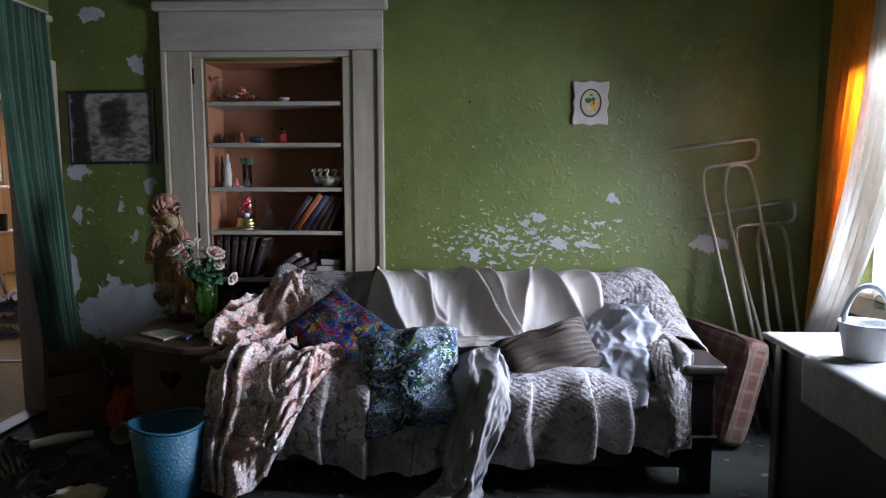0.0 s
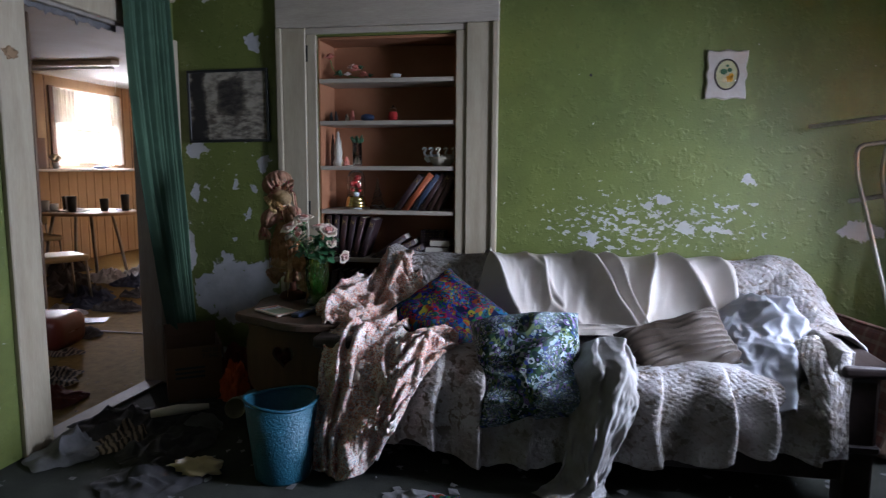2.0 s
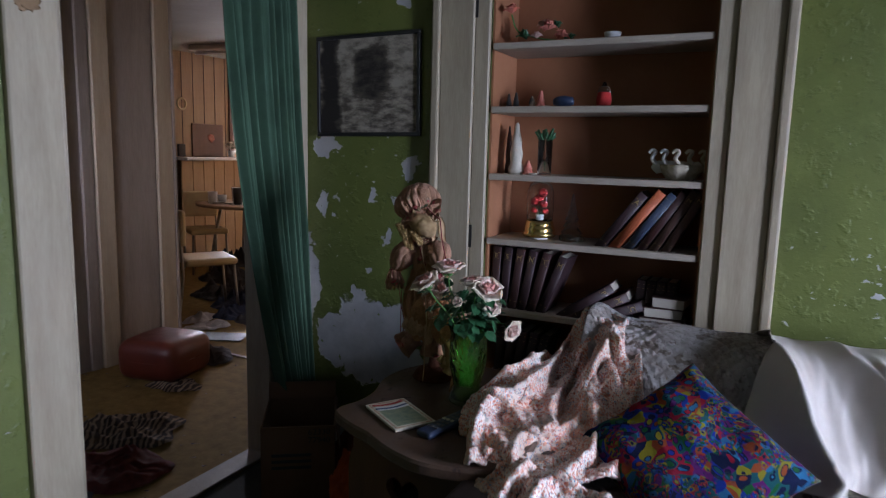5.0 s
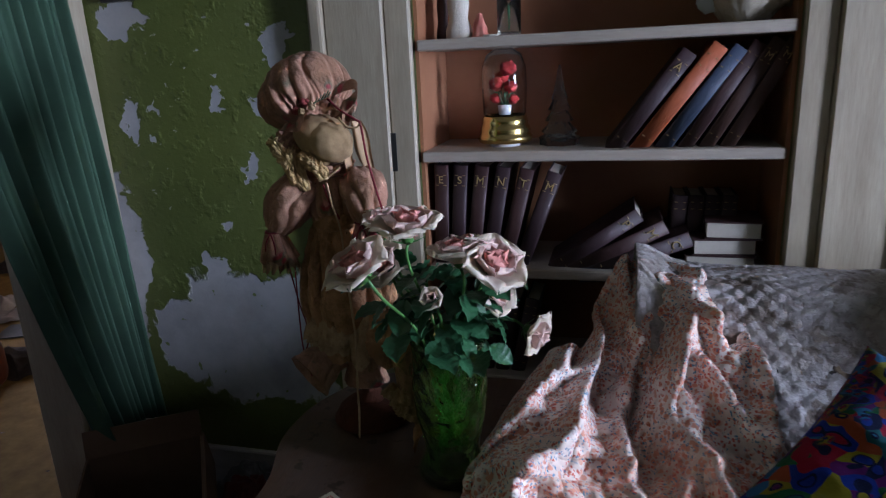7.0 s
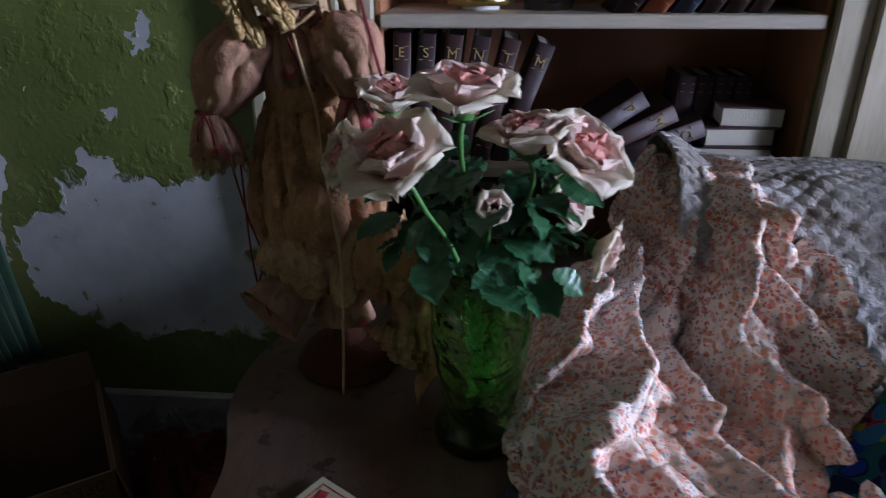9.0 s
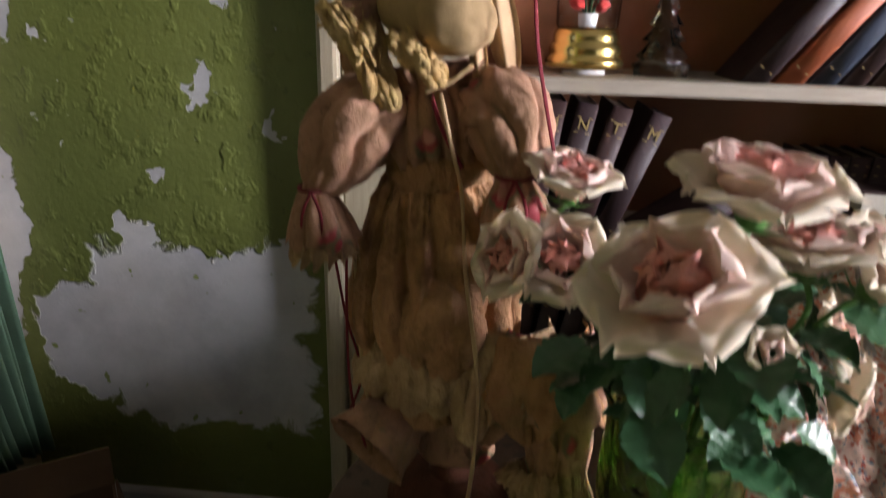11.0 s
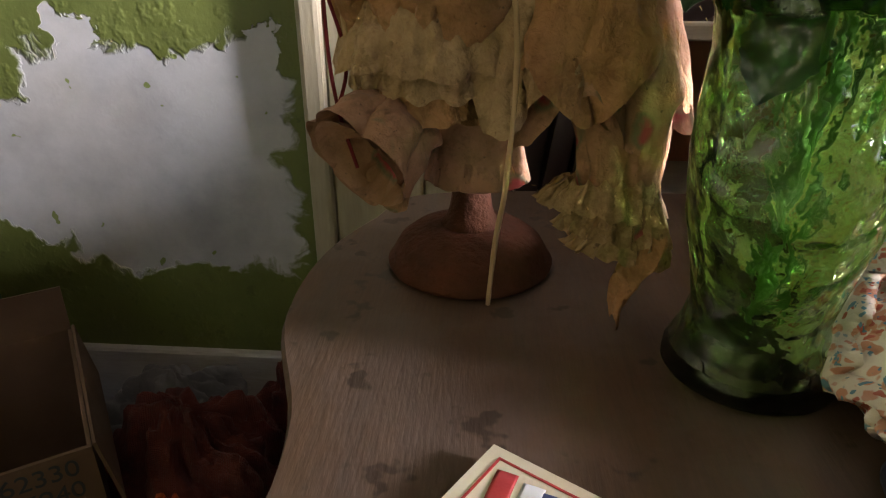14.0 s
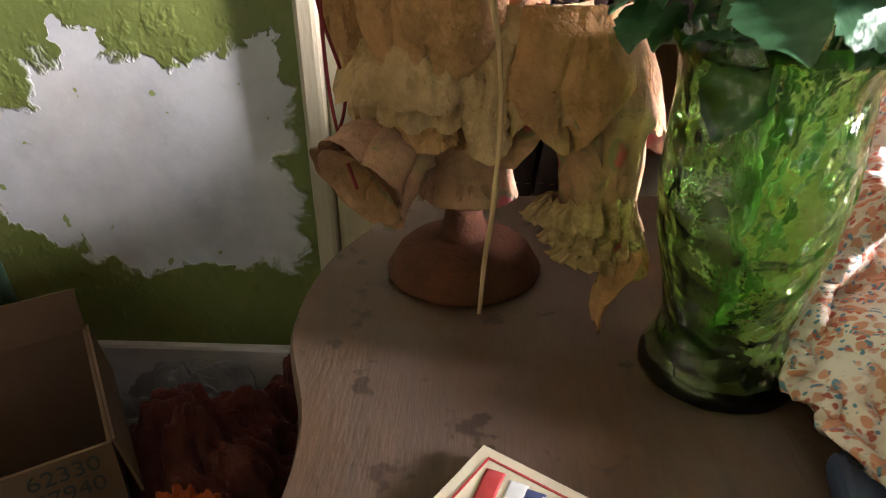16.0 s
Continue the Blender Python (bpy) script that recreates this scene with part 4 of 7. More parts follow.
def pink_quilt():
    q = thing("pink_quilt", "crumpled pink floral quilt over the sofa end", "quilt")

    def crumple(g, amp, k, sx):
        def f(u, v):
            p = g(u, v)
            a = amp * ridge(u * k + v * sx + 2.4 * noise.noise(Vector((u * 3, v * 3, k)))) + 0.6 * amp * ridge(v * k * 0.8 - u * 4 + 2 * noise.noise(Vector((u * 4, v * 4, sx))))
            a += 1.1 * amp * crease((p.x * 7 + k, p.y * 7, p.z * 7), 3) + 0.007 * crease((p.x * 22, p.y * 22 + k, p.z * 22), 2)
            pad = 0.008 * (abs(math.sin(u * 44 + 3 * noise.noise(Vector((u * 6, v * 6, 5))))) * abs(math.sin(v * 40 + u * 9))) ** 0.6
            return p + Vector((0.3 * a, -0.75 * a - pad, 0.65 * a + pad))
        return f
    up = net([[(-1.07, 3.34, 0.603), (-1.115, 3.16, 0.603), (-1.13, 3.04, 0.603), (-1.09, 2.90, 0.603), (-1.01, 2.73, 0.560)],
              [(-1.03, 3.36, 0.680), (-1.055, 3.19, 0.680), (-1.065, 3.05, 0.655), (-1.03, 2.91, 0.640), (-0.95, 2.72, 0.590)],
              [(-0.96, 3.38, 0.700), (-0.970, 3.22, 0.670), (-0.965, 3.08, 0.630), (-0.93, 2.94, 0.615), (-0.86, 2.74, 0.560)],
              [(-0.94, 3.48, 0.760), (-0.890, 3.30, 0.650), (-0.870, 3.14, 0.595), (-0.84, 2.98, 0.585), (-0.78, 2.78, 0.540)],
              [(-0.90, 3.55, 0.810), (-0.825, 3.40, 0.800), (-0.790, 3.28, 0.700), (-0.76, 3.10, 0.600), (-0.71, 2.88, 0.540)],
              [(-0.80, 3.53, 0.800), (-0.760, 3.38, 0.770), (-0.725, 3.26, 0.700), (-0.69, 3.12, 0.590), (-0.65, 2.94, 0.530)],
              [(-0.73, 3.50, 0.760), (-0.690, 3.36, 0.700), (-0.660, 3.26, 0.640), (-0.64, 3.14, 0.550), (-0.60, 2.98, 0.510)]])
    thick(part("upper_fold", sheet(bmesh.new(), crumple(up, 0.028, 15, 5), 300, 260), M["pink_quilt"], q, smooth=True), 0.012)
    down = net([[(-0.97, 2.80, 0.585), (-0.94, 2.58, 0.50), (-0.95, 2.52, 0.28), (-0.96, 2.50, 0.030)],
                [(-0.84, 2.78, 0.600), (-0.84, 2.56, 0.52), (-0.86, 2.49, 0.27), (-0.87, 2.46, 0.020)],
                [(-0.71, 2.77, 0.570), (-0.72, 2.55, 0.49), (-0.75, 2.48, 0.25), (-0.79, 2.44, 0.015)],
                [(-0.55, 2.79, 0.530), (-0.55, 2.58, 0.45), (-0.61, 2.52, 0.26), (-0.69, 2.50, 0.090)]])
    thick(part("hanging_fold", sheet(bmesh.new(), crumple(down, 0.028, 11, 2), 190, 190), M["pink_quilt"], q, smooth=True), 0.012)
    twist = net([[(-0.52, 2.86, 0.53), (-0.62, 2.66, 0.55), (-0.68, 2.54, 0.42), (-0.70, 2.47, 0.22)],
                 [(-0.44, 2.82, 0.56), (-0.52, 2.62, 0.57), (-0.60, 2.50, 0.42), (-0.66, 2.45, 0.22)],
                 [(-0.40, 2.78, 0.51), (-0.46, 2.62, 0.49), (-0.54, 2.53, 0.38), (-0.62, 2.47, 0.21)]])
    thick(part("twisted_fold", sheet(bmesh.new(), crumple(twist, 0.026, 9, 12), 90, 110), M["pink_quilt"], q, smooth=True), 0.012)


pink_quilt()


def hanging_cloth():
    g = net([[(0.09, 2.80, 0.52), (0.08, 2.61, 0.44), (0.06, 2.555, 0.26), (0.03, 2.53, 0.09), (-0.07, 2.50, 0.012)],
             [(0.16, 2.80, 0.56), (0.15, 2.57, 0.48), (0.12, 2.52, 0.27), (0.10, 2.49, 0.08), (0.03, 2.44, 0.015)],
             [(0.25, 2.80, 0.57), (0.26, 2.56, 0.50), (0.21, 2.51, 0.28), (0.16, 2.49, 0.08), (0.13, 2.45, 0.015)],
             [(0.31, 2.78, 0.54), (0.33, 2.60, 0.42), (0.30, 2.56, 0.30), (0.22, 2.55, 0.10), (0.21, 2.51, 0.012)]])

    def f(u, v):
        p = g(u, v)
        a = 0.040 * flute(u, 0.30 + 0.12 * math.sin(3 * v), 0.28, 0.10) + 0.045 * flute(u, 0.74 - 0.16 * math.sin(3 * v), 0.26, 0.10)
        a += 0.040 * crease((u * 2.6, v * 4.2, 2), 3)
        return p + Vector((0.3 * a, -a, 0.3 * max(a, 0)))
    b = solid("cream_cloth", sheet(bmesh.new(), f, 90, 120), M["grey_cloth"], "cream cloth trailing from the sofa seat to the floor", "cloth", smooth=True)
    thick(b, 0.003)


hanging_cloth()


def cushion(name, label, w, h, d, material, at, seed, rough=0.02):
    return solid(name, cushion_mesh(w, h, d, seed, rough, 0.015 if material is M["brown_satin"] else 0.0), material, label, "cushion", at, smooth=True)


cushion("printed_cushion", "cushion in a loud many-coloured swirling print", 0.44, 0.42, 0.16, M["loud"], pose(-0.505, 3.05, 0.575, 38, 4, -6) @ Matrix.Rotation(radians(-34), 4, "Z"), 1.0, 0.03)
cushion("garden_cushion", "rumpled blue green floral cushion on the seat edge", 0.47, 0.47, 0.28, M["garden"], pose(-0.09, 2.71, 0.440, 50, -6, 8), 2.0, 0.075)
cushion("brown_cushion", "brown pleated satin cushion slumped on the seat", 0.46, 0.32, 0.15, M["brown_satin"], pose(0.52, 2.86, 0.515, 38, -16, 10), 3.0, 0.030)


def pillowcase():
    g = net([[(0.68, 3.30, 0.55), (0.68, 3.10, 0.55), (0.67, 2.92, 0.50), (0.65, 2.76, 0.475), (0.63, 2.66, 0.44)],
             [(0.79, 3.36, 0.62), (0.81, 3.14, 0.65), (0.81, 2.96, 0.60), (0.77, 2.78, 0.52), (0.74, 2.61, 0.41)],
             [(0.90, 3.38, 0.63), (0.92, 3.16, 0.68), (0.94, 2.96, 0.63), (0.90, 2.78, 0.54), (0.84, 2.58, 0.36)],
             [(0.98, 3.36, 0.60), (1.01, 3.14, 0.66), (1.04, 2.96, 0.60), (1.00, 2.78, 0.52), (0.93, 2.59, 0.38)],
             [(1.04, 3.32, 0.54), (1.08, 3.10, 0.58), (1.10, 2.95, 0.53), (1.05, 2.78, 0.48), (0.99, 2.62, 0.43)]])

    def f(u, v):
        p = g(u, v)
        a = 0.030 * flute(u, 0.35 + 0.2 * v, 0.20, 0.10) + 0.035 * flute(u, 0.72 - 0.15 * v, 0.18, 0.08) + 0.042 * crease((p.x * 6, p.y * 4.5, p.z * 6), 3)
        return p + Vector((0.2 * a, -0.6 * a, 0.7 * a))
    b = solid("pillowcase", sheet(bmesh.new(), f, 130, 140), M["pillow"], "crumpled soiled white pillowcase heaped on the sofa seat", "pillowcase", smooth=True)
    thick(b, 0.003)


pillowcase()

# ---------------------------------------------------------------- end table and what stands on it
TZ = 0.59


def end_table():
    t = thing("end_table", "dusty dark wood end table with wavy edge and heart cutout", "end table", pose(0, 0, 0))
    pts = [(-1.30, 2.745), (-1.40, 2.785), (-1.472, 2.84), (-1.452, 2.93), (-1.455, 3.02), (-1.49, 3.13), (-1.488, 3.24), (-1.455, 3.33), (-1.40, 3.41), (-1.15, 3.43), (-0.93, 3.41), (-0.885, 3.30), (-0.875, 3.05), (-0.88, 2.80), (-0.93, 2.70), (-1.08, 2.66), (-1.20, 2.69)]
    ring = spline([(x, y, 0) for x, y in pts + pts[:1]], 90)[:-1]
    bm = bmesh.new()
    lev = []
    for z, k in ((TZ - 0.036, 0.985), (TZ - 0.030, 1.0), (TZ - 0.008, 1.0), (TZ, 0.988)):
        lev.append([bm.verts.new((-1.18 + (p.x + 1.18) * k, 3.04 + (p.y - 3.04) * k, z)) for p in ring])
    for a, b in zip(lev, lev[1:]):
        for i in range(len(ring)):
            bm.faces.new((a[i], a[(i + 1) % len(ring)], b[(i + 1) % len(ring)], b[i]))
    bm.faces.new(lev[0][::-1])
    bm.faces.new(lev[-1])
    part("tabletop", bm, M["table_top"], t, "dusty brown tabletop with water stains")
    # shaped end boards with a heart cut through
    heart = [(0.050 * math.sin(a) ** 3 * 1.05, 0.046 * (13 * math.cos(a) - 5 * math.cos(2 * a) - 2 * math.cos(3 * a) - math.cos(4 * a)) / 13) for a in [math.tau * k / 40 for k in range(40)]]
    for y in (2.80, 3.30):
        bm = bmesh.new()
        outer = [(0.19 * math.copysign(abs(math.sin(a)) ** 0.55, math.sin(a)) * (1 - 0.30 * (1 - math.cos(a)) / 2 * (0.7 + 0.3 * math.cos(2 * a))), 0.175 * math.copysign(abs(math.cos(a)) ** 0.5, math.cos(a))) for a in [math.tau * k / 40 for k in range(40)]]
        loops = []
        for yy in (y, y + 0.022):
            loops.append(([bm.verts.new((-1.22 + px, yy, 0.375 + pz)) for px, pz in outer], [bm.verts.new((-1.22 + px, yy, 0.405 + pz)) for px, pz in heart]))
        n = 40
        for k in range(n):
            j = (k + 1) % n
            (o0, h0), (o1, h1) = loops
            for q in ((o0[k], o0[j], h0[j], h0[k]), (o1[j], o1[k], h1[k], h1[j]), (o0[j], o0[k], o1[k], o1[j]), (h0[k], h0[j], h1[j], h1[k])):
                bm.faces.new(q)
        part("end_board", bm, M["red_wood"], t, "red-brown board with a heart-shaped hole")
        part("foot_board", boxed((-1.40, y - 0.01, 0), (-1.04, y + 0.032, 0.205), 0.01), M["red_wood"], t)
    part("apron", boxed((-1.40, 2.823, 0.49), (-1.02, 3.299, TZ - 0.037), 0.004), M["red_wood"], t)
    part("lower_shelf", boxed((-1.34, 2.823, 0.17), (-1.10, 3.299, 0.19), 0.003), M["red_wood"], t)
    part("side_leg", boxed((-0.97, 2.72, 0), (-0.91, 2.78, TZ - 0.037), 0.006), M["dark_wood"], t)
    part("side_leg", boxed((-0.97, 3.30, 0), (-0.91, 3.36, TZ - 0.037), 0.006), M["dark_wood"], t)
    part("side_apron", boxed((-0.955, 2.781, 0.45), (-0.935, 3.299, TZ - 0.037), 0.004), M["dark_wood"], t)


end_table()

# doll and its stand
DX, DY = -1.35, 3.235
base = lathe(bmesh.new(), [(0.002, 0), (0.066, 0), (0.071, 0.003), (0.072, 0.007), (0.068, 0.010), (0.067, 0.015), (0.062, 0.024), (0.052, 0.032), (0.038, 0.037), (0.024, 0.040)], 48)
post = lathe(bmesh.new(), [(0.026, 0.0402), (0.021, 0.046), (0.018, 0.056), (0.016, 0.070), (0.014, 0.10), (0.013, 0.18)], 32)
st = thing("doll_stand", "turned wooden doll stand with worn red paint", "doll stand", pose(DX, DY, TZ))
part("base", base, M["terracotta"], st, smooth=True)
part("post", post, M["terracotta"], st, smooth=True)


def doll():
    """A soft rag doll in bonnet and long dress, without features."""
    bm = bmesh.new()
    MAT = [M["dress"], M["skirt"], M["muslin"], M["wool"], M["ribbon"], M["lace"], M["leaf"], M["dusty_rose"], M["tan_ribbon"]]
    rx = lambda a: Matrix.Rotation(radians(a), 4, "X")
    ry = lambda a: Matrix.Rotation(radians(a), 4, "Y")
    wob = lambda a, z, k=1.0: noise.noise(Vector((math.cos(a) * 1.7 * k, math.sin(a) * 1.7 * k, z)))
    # bonnet: a puffed crown, gathered at the band, and the brim below it
    up = Vector((-0.43, 0.225, 0.90)).normalized()
    e1 = (Vector((0.90, 0, 0.43)) - up * Vector((0.90, 0, 0.43)).dot(up)).normalized()
    e2 = up.cross(e1)
    mid = Vector((-1.416, 3.218, 1.184))

    def crown(u, v):
        a, th = math.tau * u, 2.28 * v
        w = a + 0.35 * wob(a, 2.2 * v)
        near = min(1, max(0, (v - 0.10) / 0.75))
        f = 0.085 * near * sharp(4.5 * w + 0.5 * math.sin(3 * v)) + 0.075 * near ** 1.8 * sharp(8.5 * w + 1.5 * v) + 0.020 * near ** 4 * math.sin(31 * w)
        f += 0.05 * wob(a, 1.3 * v + 4, 0.8) - 0.03
        pinch = 1 - 0.17 * max(0, (v - 0.72) / 0.28) ** 2
        r = 0.075 * math.sin(th) * (1 + f) * pinch
        return mid + e1 * r * math.cos(a) + e2 * r * math.sin(a) + up * 0.064 * math.cos(th) * (1 + 0.7 * f)
    sheet(bm, crown, 300, 70, 0)

    def brim(u, v):
        a = math.tau * u
        w = a + 0.3 * wob(a, 1.0)
        ruff = math.sin(8 * w) + 0.5 * sharp(5 * w + 1)
        r = 0.046 + 0.015 * v + 0.0065 * v * ruff
        low = 0.036 + 0.026 * v * (1 + 0.25 * math.cos(5 * w + 2)) - 0.003 * v * ruff
        return mid + e1 * r * math.cos(a) + e2 * r * math.sin(a) - up * low
    sheet(bm, brim, 220, 14, 0)
    # crumpled ruffle at the cheek
    blob(bm, (-1.437, 3.180, 1.112), (0.017, 0.015, 0.022), 60, 26, 0.25, 3, 0, ry(20), lambda th, ph: 0.22 * sharp(3 * ph + 3 * th))
    # face turned down to the side, with a long cloth muzzle
    blob(bm, (-1.378, 3.188, 1.116), (0.050, 0.040, 0.036), 48, 30, 0.03, 3, 2, ry(24))
    blob(bm, (-1.360, 3.174, 1.110), (0.038, 0.033, 0.031), 48, 30, 0.05, 3, 2, ry(28))
    blob(bm, (-1.380, 3.180, 1.088), (0.020, 0.018, 0.017), 30, 20, 0.06, 4, 2)

    # bow of wide ribbon beside the bonnet, with one loop hanging
    def bow(c, rx_, rz_, w, turn, lean):
        c = Vector(c)

        def f(u, v):
            a = math.tau * u * 0.93 + 0.2
            p = Vector((rx_ * math.cos(a), (v - 0.5) * w * 0.6 + lean * math.sin(a) * w, rz_ * math.sin(a) * (1 + 0.12 * math.sin(3 * a)) + (v - 0.5) * w * 0.75))
            return c + ry(turn).to_3x3() @ p
        sheet(bm, f, 60, 6, 0)
    bow((-1.331, 3.178, 1.182), 0.024, 0.015, 0.022, -14, 0.5)
    bow((-1.322, 3.172, 1.157), 0.010, 0.020, 0.012, 14, 0.4)
    bow((-1.345, 3.172, 1.165), 0.012, 0.012, 0.014, 30, -0.4)

    def flap(x0, x1, z0, z1, y, w, m=8):
        def f(u, v):
            return Vector((x0 + (x1 - x0) * v + (u - 0.5) * w * (0.5 + 0.7 * math.sin(math.pi * min(1, v + 0.15))), y + 0.008 * math.cos(u * 7) + 0.004 * math.sin(9 * v), z0 + (z1 - z0) * v))
        sheet(bm, f, 12, 24, m)
    flap(-1.328, -1.305, 1.140, 1.035, 3.20, 0.024)
    flap(-1.345, -1.330, 1.120, 1.030, 3.185, 0.014)
    flap(-1.447, -1.447, 1.100, 1.030, 3.225, 0.032, 1)
    # wool locks with stray strands
    for pts, r0, r1 in (([(-1.452, 3.185, 1.112), (-1.436, 3.172, 1.095), (-1.420, 3.166, 1.066), (-1.406, 3.165, 1.034)], 0.022, 0.004), ([(-1.398, 3.166, 1.092), (-1.382, 3.158, 1.075), (-1.364, 3.155, 1.058)], 0.013, 0.005), ([(-1.432, 3.170, 1.10), (-1.424, 3.160, 1.070), (-1.422, 3.16, 1.045)], 0.012, 0.003)):
        line = spline(pts, 30)
        tube(bm, line, lambda s, a=r0 * 0.8, b=r1 * 0.8: b + (a - b) * (1 - s) ** 0.7 * (0.75 + 0.25 * math.sin(7 * s + 1)) * min(1, 0.4 + 6 * s), 40, 3)
        for k in range(26):
            o = Vector((random.uniform(-1, 1), random.uniform(-1, 0.3), random.uniform(-0.5, 0.5))).normalized()
            tube(bm, [p + o * (r0 * 0.95 * (1 - i / 30) ** 0.7 * random.uniform(0.75, 1.1) + 0.001 + 0.005 * noise.noise(p * 70 + o * 9)) for i, p in enumerate(line[1:29])], 0.0011, 4, 3)
    # bodice gathered into a neck frill
    body = Matrix.Translation((-1.375, 3.208, 1.02)) @ ry(-9) @ Matrix.Translation((0, 0, -1.02))
    lathe(bm, [(0.044, 1.068), (0.038, 1.060), (0.034, 1.053), (0.036, 1.048), (0.041, 1.042), (0.047, 1.030), (0.051, 1.012), (0.050, 0.998), (0.046, 0.990), (0.044, 0.984)], 260,
          lambda a, z: 1 + (0.09 + 0.03 * math.sin(60 * z)) * sharp(9 * a + 0.8 * wob(a, z * 20)) + 0.04 * wob(a, z * 25, 2), 0, 0.78, body)
    for k in range(2):
        tube(bm, [body @ Vector((0.036 * math.cos(math.tau * q / 40), 0.78 * 0.036 * math.sin(math.tau * q / 40), 1.051 - 0.007 * k)) for q in range(41)], 0.0014, 6, 4 if k else 0)
    # smooth waistband, then the skirt in deep pleats
    lathe(bm, [(0.045, 0.962), (0.048, 0.965), (0.0485, 0.975), (0.047, 0.988), (0.045, 0.990)], 90, lambda a, z: 1 + 0.03 * wob(a, z * 40, 1.5), 1, 0.78, body)

    def pleat(a, z):
        k = max(0, (0.972 - z) / 0.18)
        w = a + 0.30 * wob(a, z * 6)
        return 1 + (0.06 + 0.11 * min(1, 2 * k)) * sharp(6.5 * w + 0.6 * math.sin(20 * z)) + 0.06 * sharp(13.5 * w) * max(0, 1 - 1.6 * k) + 0.05 * k * wob(a, z * 16, 1.5)
    prof = [(0.044 + 0.032 * min(1, 1.5 * k) ** 0.7 - 0.010 * max(0, k - 0.8) * 5, 0.972 - 0.185 * k) for k in [q / 34 for q in range(35)]]
    lathe(bm, prof, 300, pleat, 1, 0.80, Matrix.Translation((-1.372, 3.215, 0)))
    # rounded apron end, lace and tiers below it
    blob(bm, (-1.360, 3.170, 0.830), (0.040, 0.028, 0.052), 60, 30, 0.05, 3, 1, rx(6), lambda th, ph: 0.05 * sharp(2 * ph + 2 * th))
    for cx, z, r0, r1, w, m, mm, amp in ((-1.372, 0.815, 0.066, 0.078, 0.046, 5, 15, 0.007), (-1.368, 0.800, 0.060, 0.070, 0.045, 5, 19, 0.006), (-1.372, 0.788, 0.050, 0.064, 0.050, 1, 5, 0.008), (-1.374, 0.775, 0.042, 0.056, 0.040, 1, 4, 0.009), (-1.360, 0.790, 0.056, 0.060, 0.030, 5, 23, 0.005)):
        def ruff(u, v, cx=cx, z=z, r0=r0, r1=r1, w=w, mm=mm, amp=amp):
            a = math.tau * u
            q = r0 + (r1 - r0) * v + amp * v * sharp(mm * a / 2 + wob(a, z * 30)) + 0.004 * v * wob(a, z * 60, 3)
            return Vector((cx + q * math.cos(a), 3.205 + 0.80 * q * math.sin(a), z - w * v * (1 + 0.12 * wob(a, z * 90, 2)) + 0.3 * amp * v * math.sin(mm * a + 1)))
        sheet(bm, ruff, 200, 10, m)
    # lower body over the stand
    lathe(bm, [(0.030, 0.76), (0.031, 0.725), (0.036, 0.70), (0.041, 0.682), (0.040, 0.680), (0.034, 0.700)], 90, lambda a, z: 1 + 0.05 * sharp(3 * a + 30 * z), 0, 0.85, Matrix.Translation((-1.345, 3.205, 0)))
    # sleeves with gathered, tied cuffs
    for top, half, end, fat in (((-1.412, 3.205, 1.040), (-1.450, 3.183, 1.004), (-1.474, 3.17, 0.957), 0.024), ((-1.335, 3.20, 1.046), (-1.308, 3.178, 1.022), (-1.302, 3.15, 0.980), 0.022)):
        path = spline([top, half, end], 40)
        ring0, n = len(bm.verts), 90
        tube(bm, path, lambda s: 0.011 + fat * math.sin(math.pi * min(1, 0.14 + s * 0.90)) ** 0.75, n, 0)
        bm.verts.ensure_lookup_table()
        for i, v in enumerate(bm.verts[ring0:]):
            c, s = path[i // n], (i // n) / 40
            a = math.tau * (i % n) / n
            w = a + 0.5 * wob(a, 2.5 * s + end[0] * 9)
            v.co = c + (v.co - c) * (1 + 0.17 * sharp(3 * w + 1.6 * s) + 0.13 * (abs(s - 0.5) * 2) ** 1.3 * sharp(7 * w) + 0.08 * wob(a, 7 * s, 1.5))
        end = Vector(end)

        def cuff(u, v):
            a = math.tau * u
            q = 0.013 + 0.017 * v ** 0.7 + 0.004 * sharp(5 * a + wob(a, 2)) * (0.3 + v)
            return end + Vector((q * math.cos(a) + 0.006 * v, q * math.sin(a) - 0.004 * v, 0.006 - 0.046 * v + 0.004 * v * math.sin(7 * a)))
        sheet(bm, cuff, 140, 14, 0)

        def frill(u, v):
            a = math.tau * u
            q = 0.027 + 0.004 * v + 0.003 * math.sin(15 * a)
            return end + Vector((q * math.cos(a) + 0.006, q * math.sin(a) - 0.004, -0.036 - 0.020 * v + 0.005 * v * math.sin(15 * a + 2)))
        sheet(bm, frill, 120, 5, 5)
        tube(bm, [end + Vector((0.0155 * math.cos(math.tau * q / 20), 0.0155 * math.sin(math.tau * q / 20), 0.006)) for q in range(21)], 0.0016, 6, 4)
        for dx in (-0.004, 0.006):
            tube(bm, spline([end + Vector((0, -0.016, 0.006)), end + Vector((dx * 1.5, -0.023, -0.010)), end + Vector((dx * 2, -0.026, -0.032))], 10), 0.0013, 6, 4, flat=0.3)
        blob(bm, end + Vector((0.005, -0.004, -0.040)), (0.018, 0.016, 0.014), 20, 12, 0.1, 4, 2)
    # bloomers: one hollow crumpled leg turned up, one hanging
    ax = Vector((-0.50, -0.72, -0.42)).normalized()
    b1 = (Vector((0.62, -0.1, -0.70)) - ax * Vector((0.62, -0.1, -0.70)).dot(ax)).normalized()
    b2 = ax.cross(b1)

